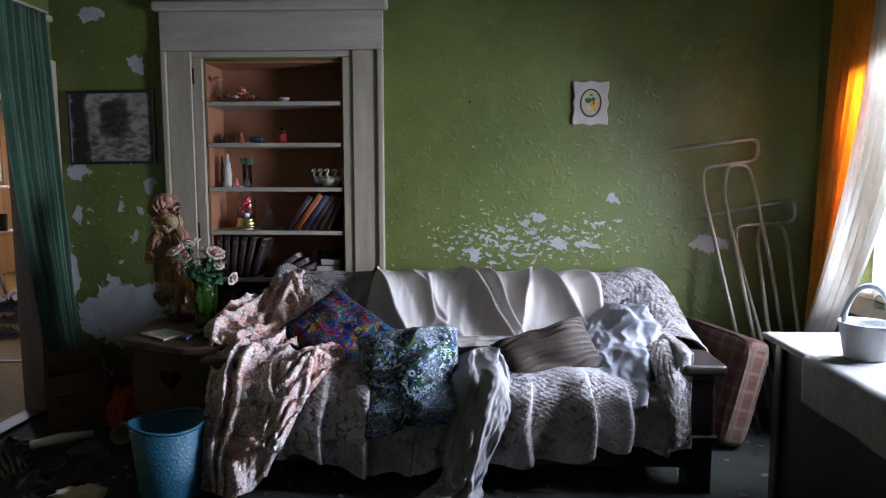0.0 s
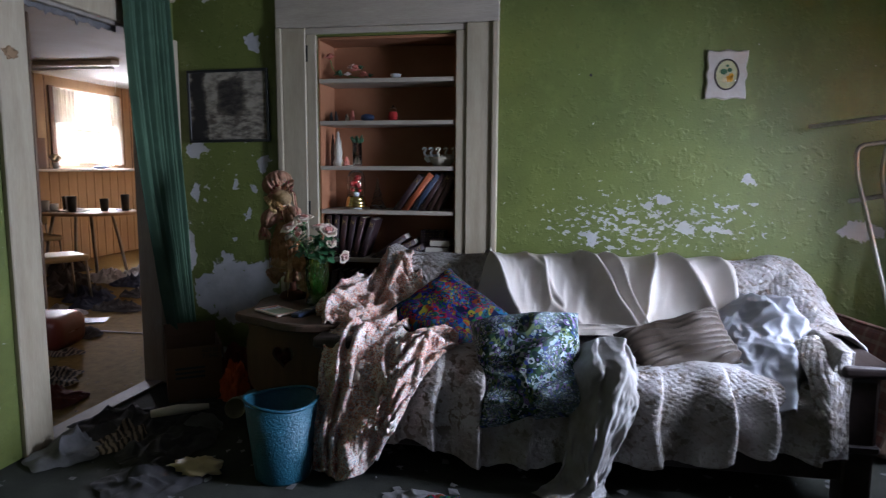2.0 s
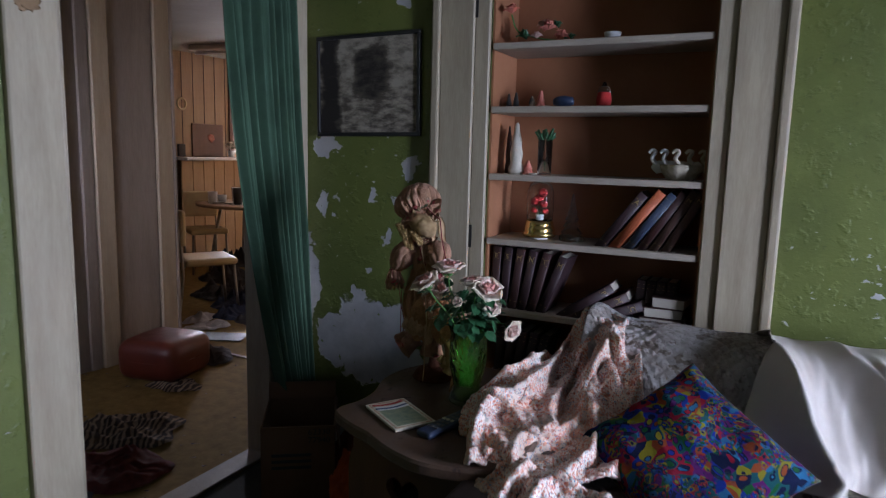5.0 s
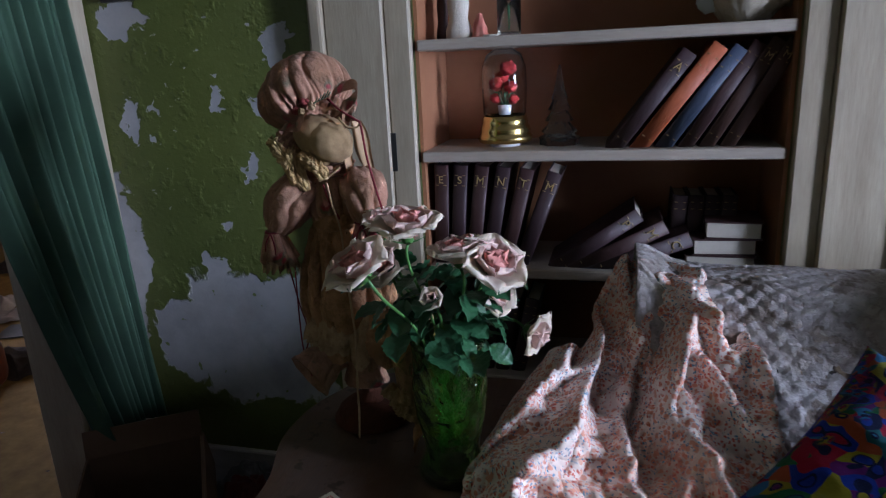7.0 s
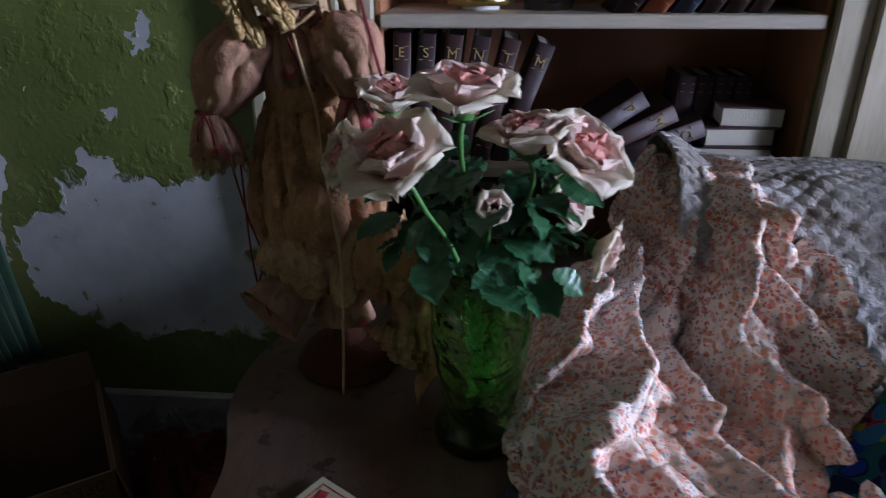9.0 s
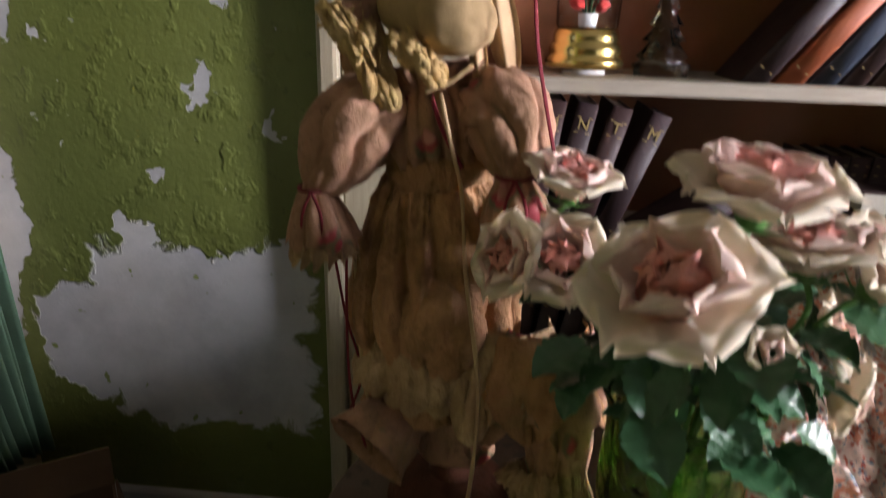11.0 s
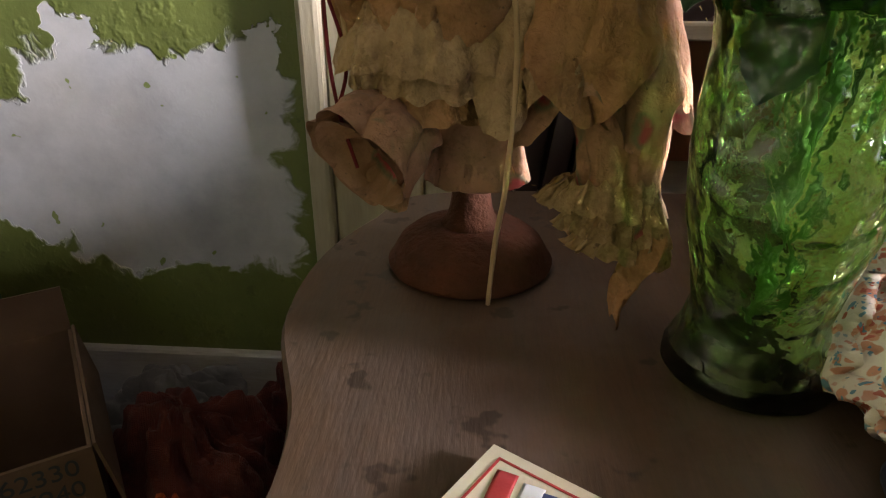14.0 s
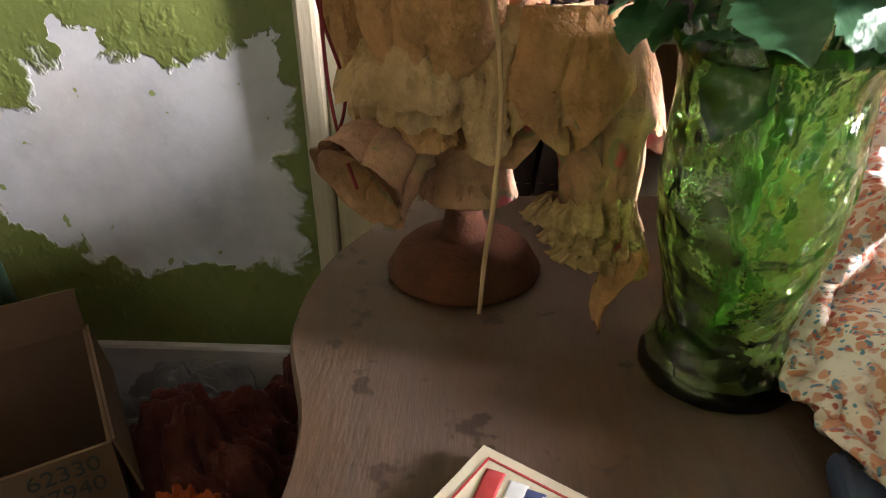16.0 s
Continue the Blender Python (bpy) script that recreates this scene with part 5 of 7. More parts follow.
    def bell(u, v):
        a = math.tau * u
        c = Vector((-1.384, 3.190, 0.722)).lerp(Vector((-1.428, 3.148, 0.708)), v) + Vector((0, 0, 0.014 * math.sin(math.pi * v)))
        q = (0.013 + 0.026 * v ** 0.8) * (1 + 0.14 * sharp(2.5 * a + 1.5 * v) * (0.4 + 0.6 * v) + 0.10 * wob(a, 4 * v, 1.5))
        return c + b1 * q * 1.05 * math.cos(a) + b2 * q * 0.92 * math.sin(a)
    sheet(bm, bell, 130, 40, 0)
    # turned-in hem and inner lining of that leg
    def lining(u, v):
        a = math.tau * u
        c = Vector((-1.428, 3.148, 0.708)).lerp(Vector((-1.405, 3.168, 0.712)), v)
        q = (0.039 - 0.020 * v) * (1 + 0.20 * sharp(3 * a + 2 * v + 0.7) * v)
        return c + b1 * q * 1.02 * math.cos(a) + b2 * q * 0.90 * math.sin(a)
    sheet(bm, lining, 110, 16, 0)

    def trouser(u, v):
        a = math.tau * u
        w = 0.036 - 0.014 * v
        q = w * (1 + 0.16 * sharp(2.5 * a + 0.8 * v) + 0.08 * wob(a, 4 * v, 2))
        return Vector((-1.262 + 0.030 * v + 0.006 * math.sin(5 * v) + q * math.cos(a), 3.168 - 0.01 * v + 0.5 * q * math.sin(a), 0.780 - 0.125 * v + 0.006 * math.sin(5 * a) * v))
    sheet(bm, trouser, 140, 36, 0)
    for z, x, k in ((0.700, -1.250, 0.034), (0.680, -1.240, 0.030), (0.664, -1.234, 0.026)):
        def lac(u, v, z=z, x=x, k=k):
            a = math.tau * u
            q = k + 0.008 * v + 0.004 * v * math.sin(17 * a) + 0.003 * wob(a, z * 70, 3)
            return Vector((x + q * math.cos(a) - 0.010 * v * max(0, -math.cos(a)), 3.160 + 0.5 * q * math.sin(a), z - 0.026 * v + 0.003 * math.sin(17 * a) - 0.008 * v * math.cos(a)))
        sheet(bm, lac, 120, 7, 5)

    def tail(u, v):
        return Vector((-1.226 + 0.026 * (u - 0.5) * (1.3 - v) - 0.016 * v * v + 0.004 * math.sin(7 * v), 3.148 - 0.012 * v + 0.007 * math.sin(5 * u + 2 * v), 0.665 - 0.070 * v + 0.006 * math.sin(6 * u)))
    sheet(bm, tail, 14, 16, 1)

    # swags of petticoat cloth at the side, with a ragged hem
    for k, (cx, q0, drop, m) in enumerate(((-1.276, 0.050, 0.078, 1), (-1.262, 0.042, 0.095, 0), (-1.300, 0.040, 0.088, 5))):
        def swag(u, v, cx=cx, q0=q0, drop=drop, k=k):
            a = u * math.pi * 1.25 - 0.35
            q = q0 + 0.020 * v + 0.009 * v * sharp(4 * a + k + wob(a, 2 * v))
            return Vector((cx + q * math.cos(a), 3.19 - q * 0.8 * math.sin(a), 0.838 - drop * v * (1 + 0.22 * math.sin(5 * a + 2 * k) * v) + 0.006 * v * wob(a, k, 4)))
        sheet(bm, swag, 110, 18, m)
    # ribbons, hat flowers
    for pts, r, m in (([(-1.352, 3.160, 1.178), (-1.330, 3.155, 1.160), (-1.305, 3.15, 1.146), (-1.297, 3.15, 1.138), (-1.291, 3.15, 1.09), (-1.280, 3.15, 1.04), (-1.270, 3.15, 1.0)], 0.0017, 4),
                      ([(-1.335, 3.155, 1.150), (-1.320, 3.15, 1.136), (-1.305, 3.15, 1.134), (-1.297, 3.15, 1.140)], 0.0016, 2),
                      ([(-1.465, 3.185, 0.905), (-1.455, 3.19, 0.83), (-1.44, 3.185, 0.77), (-1.458, 3.18, 0.715)], 0.0014, 4), ([(-1.452, 3.185, 0.91), (-1.452, 3.18, 0.80), (-1.445, 3.17, 0.745), (-1.432, 3.165, 0.70)], 0.0014, 4),
                      ([(-1.446, 3.19, 0.90), (-1.440, 3.185, 0.80), (-1.428, 3.17, 0.73)], 0.0016, 8),
                      ([(-1.365, 3.155, 1.050), (-1.355, 3.150, 1.01), (-1.345, 3.150, 0.97), (-1.338, 3.14, 0.90), (-1.322, 3.118, 0.80), (-1.325, 3.115, 0.71), (-1.330, 3.125, 0.665), (-1.334, 3.125, 0.612)], 0.0015, 8),
                      ([(-1.372, 3.158, 1.045), (-1.362, 3.152, 1.02), (-1.345, 3.150, 0.990)], 0.0018, 4), ([(-1.375, 3.158, 1.052), (-1.35, 3.155, 1.062), (-1.33, 3.16, 1.076)], 0.0018, 4), ([(-1.378, 3.156, 1.050), (-1.356, 3.152, 1.060), (-1.34, 3.156, 1.072)], 0.0016, 2)):
        tube(bm, spline(pts, 30), r, 6, m, flat=0.25)
    for x, y, z, r, m in ((-1.388, 3.150, 1.176, 0.0075, 7), (-1.404, 3.152, 1.162, 0.0060, 7), (-1.392, 3.148, 1.160, 0.0045, 2), (-1.374, 3.150, 1.168, 0.0055, 8), (-1.402, 3.154, 1.174, 0.0050, 8)):
        blob(bm, (x, y, z), (r * 0.7, r * 0.6, r * 0.7), 14, 10, 0.4, 6, m)
        for k in range(7):
            a = math.tau * k / 7
            blob(bm, (x + r * 0.75 * math.cos(a), y + 0.002 * (k % 2), z + r * 0.75 * math.sin(a)), (r * 0.52, r * 0.22, r * 0.52), 10, 8, 0.4, 5, m, ry(40 * k) @ rx(25 * (-1) ** k))
    for k in range(9):
        tube(bm, [(-1.372 + 0.003 * k, 3.152, 1.171 + 0.0012 * k), (-1.364 + 0.003 * k, 3.147, 1.176 + 0.0015 * k + 0.004 * (k % 2))], 0.0008, 4, 6)
    # creased, limp cloth all over
    bm.normal_update()
    depth = {0: 0.0017, 1: 0.0036, 2: 0.0009, 3: 0.0045, 5: 0.0050, 8: 0.0008}
    for v in list(bm.verts):
        k = depth.get(v.link_faces[0].material_index if v.link_faces else 4, 0)
        if k:
            v.co += v.normal * k * crease((v.co.x * 60, v.co.y * 60, v.co.z * 34), 3)
    return solid("rag_doll", bm, MAT, "faded rag doll in pink bonnet and tan dress", "doll", smooth=True)


doll()

# vase with cloth roses
VX, VY = -1.160, 3.09
bm = lathe(bmesh.new(), [(0.002, 0.0), (0.048, 0.0), (0.055, 0.005), (0.054, 0.016), (0.046, 0.032), (0.042, 0.050), (0.046, 0.075), (0.054, 0.110), (0.058, 0.150), (0.057, 0.185), (0.055, 0.210), (0.057, 0.228), (0.062, 0.240), (0.0605, 0.242), (0.053, 0.226), (0.050, 0.205), (0.053, 0.150), (0.048, 0.110), (0.040, 0.070), (0.036, 0.048), (0.040, 0.028), (0.044, 0.014), (0.002, 0.010)], 72,
           lambda a, z: 1 + 0.010 * math.sin(9 * a + 60 * z) * math.sin(70 * z))
solid("glass_vase", bm, M["green_glass"], "tall green pressed glass vase on the end table", "vase", pose(VX, VY, TZ), smooth=True)


def petal_mesh(name, w, h, curl, cup, material, seed):
    def f(u, t):
        x = (u - 0.5) * 2
        wid = w * (0.25 + 0.75 * math.sin(math.pi / 2 * min(1, 1.4 * t))) * math.sqrt(max(0.02, 1 - max(0, (t - 0.40) / 0.605) ** 2.4))
        ang = cup * (x * x) * 0.6
        z = h * t * (1 - 0.12 * x * x * t)
        y = curl * t ** 2.4 + cup * 0.11 * w * (1 - x * x) * math.sin(math.pi * min(1, 0.15 + 0.7 * t)) + 0.0035 * math.sin(7 * x + seed) * t * t
        lip = max(0, t - 0.70) ** 2 * 0.055 * h / 0.04
        return Vector((x * wid / 2, y - ang * 0.012 + lip, z - abs(curl) * 0.15 * t ** 3 - 0.4 * lip + 0.0018 * math.sin(5 * x + seed * 3) * t))
    me = mesh_of(name, sheet(bmesh.new(), f, 14, 14), material, True)
    return me


PETALS = {}
for key, w, h, curl, cup, m in (("heart", 0.022, 0.027, -0.003, 1.5, "pink_petal"), ("inner", 0.034, 0.031, 0.001, 1.3, "pink_petal"), ("middle", 0.048, 0.036, 0.006, 0.9, "blush_petal"), ("outer", 0.058, 0.041, 0.010, 0.4, "cream_petal")):
    PETALS[key] = [petal_mesh("petal", w, h, curl, cup, M[m], s) for s in (0.0, 1.7)]


def leaf_mesh():
    def f(u, t):
        x = (u - 0.5) * 2
        w = 0.020 * math.sin(math.pi * min(1, 0.04 + t * 0.94)) ** 0.8
        return Vector((x * w * (1 + 0.08 * math.sin(40 * t)), 0.050 * t, 0.004 * abs(x) - 0.016 * t * t + 0.0015 * math.sin(30 * t) * abs(x)))
    return mesh_of("leaf", sheet(bmesh.new(), f, 6, 14), M["leaf"], True)


LEAF = leaf_mesh()


def rose(head, tilt, spin, size=1.0, open_=1.0, leaves=3, colour="pink and cream cloth rose in the green vase", white=False, root=None):
    """A cloth rose: bloom with petals, sepals, wire stem with leaves. head is its centre, tilt the way that it faces."""
    r = thing("artificial_rose", colour, "artificial flower", group="roses in the vase")
    hp, way = Vector(head), Vector(tilt).normalized()
    m = Matrix.Translation(hp) @ way.to_track_quat("Z", "Y").to_matrix().to_4x4() @ Matrix.Rotation(spin, 4, "Z") @ Matrix.Scale(size, 4)
    bm = bmesh.new()
    blob(bm, (0, 0, -0.010), (0.009, 0.009, 0.012), 12, 8, 0.1, 3)
    bloom = part("bloom", bm, M["stem"], r, at=m)
    rows = [("heart", 4, 0.000, -2), ("inner", 5, 0.004, 6), ("middle", 6, 0.006, 22), ("outer", 6, 0.007, 41)]
    if white:
        rows = [("middle", 4, 0.001, 8), ("outer", 6, 0.004, 40)]
    for key, n, rad, lean in rows:
        for k in range(n):
            a = math.tau * k / n + rad * 90 + random.uniform(-0.15, 0.15)
            p = new("petal", PETALS[key][k % 2])
            p.parent = bloom
            p.matrix_basis = Matrix.Rotation(a, 4, "Z") @ Matrix.Translation((0, rad, -0.012)) @ Matrix.Rotation(-radians(lean * open_ + random.uniform(-6, 6)), 4, "X")
    bm = bmesh.new()
    for k in range(5):
        a = math.tau * k / 5
        tube(bm, [(0, 0, -0.02), (0.010 * math.cos(a), 0.010 * math.sin(a), -0.018), (0.022 * math.cos(a), 0.022 * math.sin(a), -0.012)], lambda s: 0.0035 * (1.1 - s), 6, flat=0.3)
    part("calyx", bm, M["stem"], bloom)
    base = Vector(root) if root else Vector((VX + random.uniform(-0.02, 0.02), VY + random.uniform(-0.02, 0.02), TZ + 0.05))
    rim = Vector((VX, VY, TZ + 0.24)) + ((hp - Vector((VX, VY, hp.z))) * 0.30)
    pts = spline([base, rim, hp - way * 0.050 * size, hp - way * 0.016 * size], 24)
    part("stem", tube(bmesh.new(), pts, 0.0022, 6), M["stem"], r)
    for k in range(leaves):
        i = 10 + k * 4
        p = new("leaf", LEAF)
        p.parent = r
        p.matrix_basis = Matrix.Translation(pts[i]) @ Euler((random.uniform(-0.6, 0.4), random.uniform(-0.5, 0.5), random.uniform(0, math.tau))).to_matrix().to_4x4() @ Matrix.Scale(random.uniform(0.6, 1.0), 4)
    return r


random.seed(5)
rose((-1.226, 2.925, 0.985), (-0.35, -0.40, 0.85), 0.3, 1.14, 0.92)
rose((-1.175, 2.975, 1.025), (0.05, -0.15, 1.0), 1.1, 1.14, 0.95)
rose((-1.072, 3.015, 0.965), (0.45, -0.45, 0.80), 2.0, 1.14, 0.92)
rose((-1.121, 3.020, 0.978), (-0.1, -0.1, 1.0), 0.7, 1.05, 0.9)
rose((-1.300, 3.095, 0.935), (-0.75, -0.55, 0.35), 2.6, 0.95, 0.75, 2)
rose((-1.262, 3.110, 0.930), (-0.15, -0.70, 0.60), 1.9, 1.00, 0.85, 2)
rose((-1.258, 3.125, 0.990), (0.10, -0.20, 1.0), 0.2, 1.00, 0.9, 2)
rose((-1.078, 3.060, 0.905), (0.55, -0.45, 0.30), 1.4, 0.85, 0.9, 2, "white and pink cloth rose in the green vase", True)
rose((-1.030, 3.110, 0.830), (0.85, -0.35, -0.25), 0.9, 0.95, 1.0, 1, "cream cloth rose drooping over the vase rim", True)
rose((-1.150, 2.985, 0.925), (0.1, -0.8, 0.4), 2.4, 0.50, 0.6, 3, "cream cloth rose low among the leaves", True)
sp = thing("leaf_spray", "dense spray of dark green cloth leaves in the vase", "artificial leaves")
bm = bmesh.new()
tube(bm, spline([(VX, VY, TZ + 0.06), (VX - 0.01, VY - 0.01, TZ + 0.24), (VX - 0.02, VY - 0.03, TZ + 0.33)], 12), 0.0025, 6)
part("stem", bm, M["stem"], sp)
for k in range(85):
    a, rr, zz = random.uniform(0, math.tau), random.uniform(0.015, 0.085), random.uniform(0.225, 0.345)
    p = new("leaf", LEAF)
    p.parent = sp
    p.matrix_basis = Matrix.Translation((VX + rr * math.cos(a) * 1.1, VY - 0.01 + rr * math.sin(a), TZ + zz)) @ Euler((random.uniform(-0.9, 0.5), random.uniform(-0.6, 0.6), a - math.pi / 2 + random.uniform(-0.8, 0.8))).to_matrix().to_4x4() @ Matrix.Scale(random.uniform(0.55, 1.05), 4)


# booklet, remote control, spectacles
def booklet():
    b = thing("seed_catalogue", "yellowed illustrated booklet lying on the end table", "booklet", pose(-1.28, 2.885, TZ + 0.001, 0, 0, -33))
    part("page_block", boxed((-0.098, -0.062, 0), (0.098, 0.062, 0.008), 0.001), M["pages"], b)
    part("cover", boxed((-0.10, -0.064, 0.0082), (0.10, 0.064, 0.0092)), M["paper"], b)
    for lo, hi in (((-0.092, -0.057), (0.092, -0.0555)), ((-0.092, 0.0555), (0.092, 0.057)), ((-0.092, -0.0555), (-0.0905, 0.0555)), ((0.0905, -0.0555), (0.092, 0.0555))):
        part("border", boxed((*lo, 0.0093), (*hi, 0.0097)), M["red_ink"], b)
    for k, (x, m) in enumerate(((-0.082, "red_ink"), (-0.066, "white"), (-0.055, "blue_ink"), (-0.046, "white"))):
        bm = tube(bmesh.new(), spline([(x, -0.050, 0.0097), (x + 0.010, 0, 0.0097), (x, 0.050, 0.0097)], 14), 0.006, 8, flat=0.04)
        part("band", bm, M[m], b)
    g = plain("printed_picture", (0.36, 0.36, 0.20), (0.10, 0.16, 0.13), 0.6, 60, 200, 0.05)
    part("picture", boxed((-0.036, -0.048, 0.0094), (0.082, 0.048, 0.0098)), g, b, "green and cream printed picture")


booklet()


def remote():
    r = thing("remote_control", "navy remote control with dusty buttons", "remote control", pose(-1.125, 2.885, TZ + 0.001, 0, 0, -14))
    bm = boxed((-0.026, -0.105, 0), (0.026, 0.105, 0.020), 0.008, 3)
    part("body", bm, M["plastic_navy"], r, smooth=False)
    part("lens", boxed((-0.018, 0.088, 0.0195), (0.018, 0.106, 0.0215), 0.004), M["black"], r)
    for i in range(3):
        for j in range(6):
            part("button", boxed((-0.019 + i * 0.014, -0.07 + j * 0.022, 0.0195), (-0.009 + i * 0.014, -0.058 + j * 0.022, 0.023), 0.002), M["rag_grey"] if j != 3 else M["paper"], r)


remote()
s = thing("spectacles", "thin metal spectacles lying on the end table", "spectacles", pose(-0.99, 2.86, TZ + 0.002, 0, 0, 20))
for x in (-0.032, 0.032):
    part("rim", tube(bmesh.new(), [(x + 0.026 * math.cos(a), 0.0, 0.020 + 0.019 * math.sin(a)) for a in [math.tau * k / 20 for k in range(21)]], 0.0012, 6), M["brass"], s)
    p = part("spectacle_lens", lathe(bmesh.new(), [(0.024, -0.0006), (0.024, 0.0006)], 24), M["clear_glass"], s, at=pose(x, 0, 0.020, 90))
    part("temple", tube(bmesh.new(), spline([(x * 1.8, 0, 0.026), (x * 1.8, 0.06, 0.018), (x * 1.5, 0.11, 0.004)], 12), 0.0013, 6), M["brass"], s)
part("bridge", tube(bmesh.new(), spline([(-0.007, 0, 0.024), (0, -0.002, 0.028), (0.007, 0, 0.024)], 8), 0.0012, 6), M["brass"], s)

# ---------------------------------------------------------------- on the wall
def framed_print():
    f = thing("framed_print", "dark framed faded print of a house among trees", "picture", pose(-1.925, YB, 1.62, 0, -0.8, 0))
    w, h = 0.51, 0.42
    part("print", boxed((-w / 2 + 0.012, -0.012, -h / 2 + 0.012), (w / 2 - 0.012, -0.006, h / 2 - 0.012)), M["etching"], f)
    for lo, hi in (((-w / 2, -h / 2), (w / 2, -h / 2 + 0.016)), ((-w / 2, h / 2 - 0.016), (w / 2, h / 2)), ((-w / 2, -h / 2 + 0.016), (-w / 2 + 0.016, h / 2 - 0.016)), ((w / 2 - 0.016, -h / 2 + 0.016), (w / 2, h / 2 - 0.016))):
        part("frame_bar", boxed((lo[0], -0.020, lo[1]), (hi[0], -0.001, hi[1]), 0.003), M["black"], f)


framed_print()


def plaque():
    p = thing("wall_plaque", "white scalloped plaque with an oval fruit picture", "plaque", pose(0.825, YB - 0.001, 1.745, 0, 1.0, 0))
    n, out = 64, []
    for k in range(n):
        a = math.tau * k / n
        sq = 1 / max(abs(math.cos(a)) / 0.100, abs(math.sin(a)) / 0.126)
        out.append((math.cos(a) * sq * (1 - 0.085 * (1 + math.cos(8 * a + math.pi)) / 2), math.sin(a) * sq * (1 - 0.085 * (1 + math.cos(8 * a + math.pi)) / 2)))
    bm = bmesh.new()
    lev = [[bm.verts.new((x * k, y, z * k)) for x, z in out] for y, k in ((0, 1.0), (-0.014, 1.0), (-0.020, 0.95))]
    for a, b in zip(lev, lev[1:]):
        for k in range(n):
            bm.faces.new((a[k], a[(k + 1) % n], b[(k + 1) % n], b[k]))
    bm.faces.new(lev[0]), bm.faces.new(lev[-1])
    part("board", bm, plain("chipped_pink_white_paint", (0.46, 0.41, 0.37), (0.34, 0.29, 0.25), 0.55, 14, 60, 0.15), p)
    oval = lambda r, k: (r * 0.75 * math.cos(math.tau * k / 40), r * math.sin(math.tau * k / 40))
    part("oval_rim", tube(bmesh.new(), [(oval(0.074, k)[0], -0.021, oval(0.074, k)[1]) for k in range(41)], 0.0045, 8), M["dark_wood"], p)
    bm = bmesh.new()
    bm.faces.new([bm.verts.new((oval(0.072, k)[0], -0.0205, oval(0.072, k)[1])) for k in range(40)])
    part("picture", bm, plain("painted_cream", (0.42, 0.38, 0.22), (0.34, 0.30, 0.16), 0.25, 20, 60, 0.02), p)
    for x, z, r, m in ((0.012, -0.022, 0.020, "curtain_orange"), (-0.008, -0.026, 0.017, "vinyl"), (-0.016, 0.014, 0.018, "leaf"), (0.012, 0.022, 0.012, "leaf"), (0.022, -0.004, 0.012, "curtain_orange"), (0.0, 0.044, 0.008, "leaf")):
        bm = bmesh.new()
        blob(bm, (x, -0.0205, z), (r, 0.0012, r * 0.8), 14, 8, 0.2, 3)
        part("painted_fruit", bm, M[m], p, smooth=True)
    p = part("cover_glass", blob(bmesh.new(), (0, -0.021, 0), (0.053, 0.006, 0.071), 24, 12), M["clear_glass"], p, smooth=True)
    p.visible_shadow = False


plaque()
solid("nail", lathe(bmesh.new(), [(0.002, 0), (0.002, 0.02), (0.008, 0.021), (0.008, 0.024)], 10), M["black"], "dark nail in the green wall", "nail", pose(0.15, YB, 1.755, 90))
tg = thing("light_switch", "old cream switch plate on the green wall", "light switch", pose(XL, 2.14, 1.17))
part("plate", boxed((0, -0.036, -0.058), (0.006, 0.036, 0.058), 0.002), M["paper"], tg)
part("toggle", boxed((0.006, -0.006, -0.012), (0.018, 0.006, 0.012), 0.002), M["dark_wood"], tg)
for y, z, r, w, o in ((2.06, 1.245, 25, 0.06, 0.001), (2.13, 1.285, -20, 0.065, 0.008)):
    solid("cardboard_tag", boxed((o, -w, -0.045), (o + 0.003, w, 0.045)), M["paper"], "creased cardboard tag stuck beside the switch", "tag", pose(XL, y, z, r, 0, 0), "tags by the switch")

# ---------------------------------------------------------------- things on the shelves
S1, S2, S3, S4, S5 = 1.765, 1.53, 1.274, 1.022, 0.742


def book(x, y, z, lean, thick_, tall, deep, cover, letter="", tilt=0.0, flip=0, lie=False, pages_out=False, label="dark cloth bound volume on the shelf", group="encyclopaedia volumes"):
    """A closed book. lean: degrees it leans to the right; lie: it rests flat; pages_out: its pages face the room."""
    m = pose(x, y, z) @ (pose(0, 0, 0, 0, lean, 0))
    if lie:
        m = pose(x, y, z + thick_, 0, 90, 0) @ pose(0, 0, 0, 0, 0, 0)
    m = m @ pose(0, 0, 0, 0, 0, tilt)
    b = thing("book", label, "book", m, group)
    bm = bmesh.new()
    box(bm, (0, 0.004, 0), (0.003, deep, tall), 0.0008)
    box(bm, (thick_ - 0.003, 0.004, 0), (thick_, deep, tall), 0.0008)
    if pages_out:
        box(bm, (0, deep - 0.003, 0), (thick_, deep, tall), 0.0008)
    else:
        lathe(bm, [(thick_ / 2, 0), (thick_ / 2, tall)], 20, lambda a, q: 1.0 if math.sin(a) < 0.02 else 0.96, 0, 0.35, Matrix.Translation((thick_ / 2, 0.006, 0)))
    part("cover", bm, M[cover], b)
    part("page_block", boxed((0.0032, 0.008 if not pages_out else 0.003, 0.004), (thick_ - 0.0032, deep - 0.004, tall - 0.004)), M["pages"], b)
    if not pages_out:
        for k, zz in enumerate((0.14, 0.80, 0.90)):
            part("gilt_line", boxed((thick_ * 0.12, 0.0065 - 0.178 * thick_, tall * zz), (thick_ * 0.88, 0.0085 - 0.178 * thick_, tall * zz + 0.0012)), M["gilt"], b)
        if letter:
            lettering(letter, thick_ * 0.75, M["gilt"], b, pose(thick_ / 2, 0.0050 - 0.178 * thick_, tall * 0.855, 90))
    return b


YS = YB + 0.025
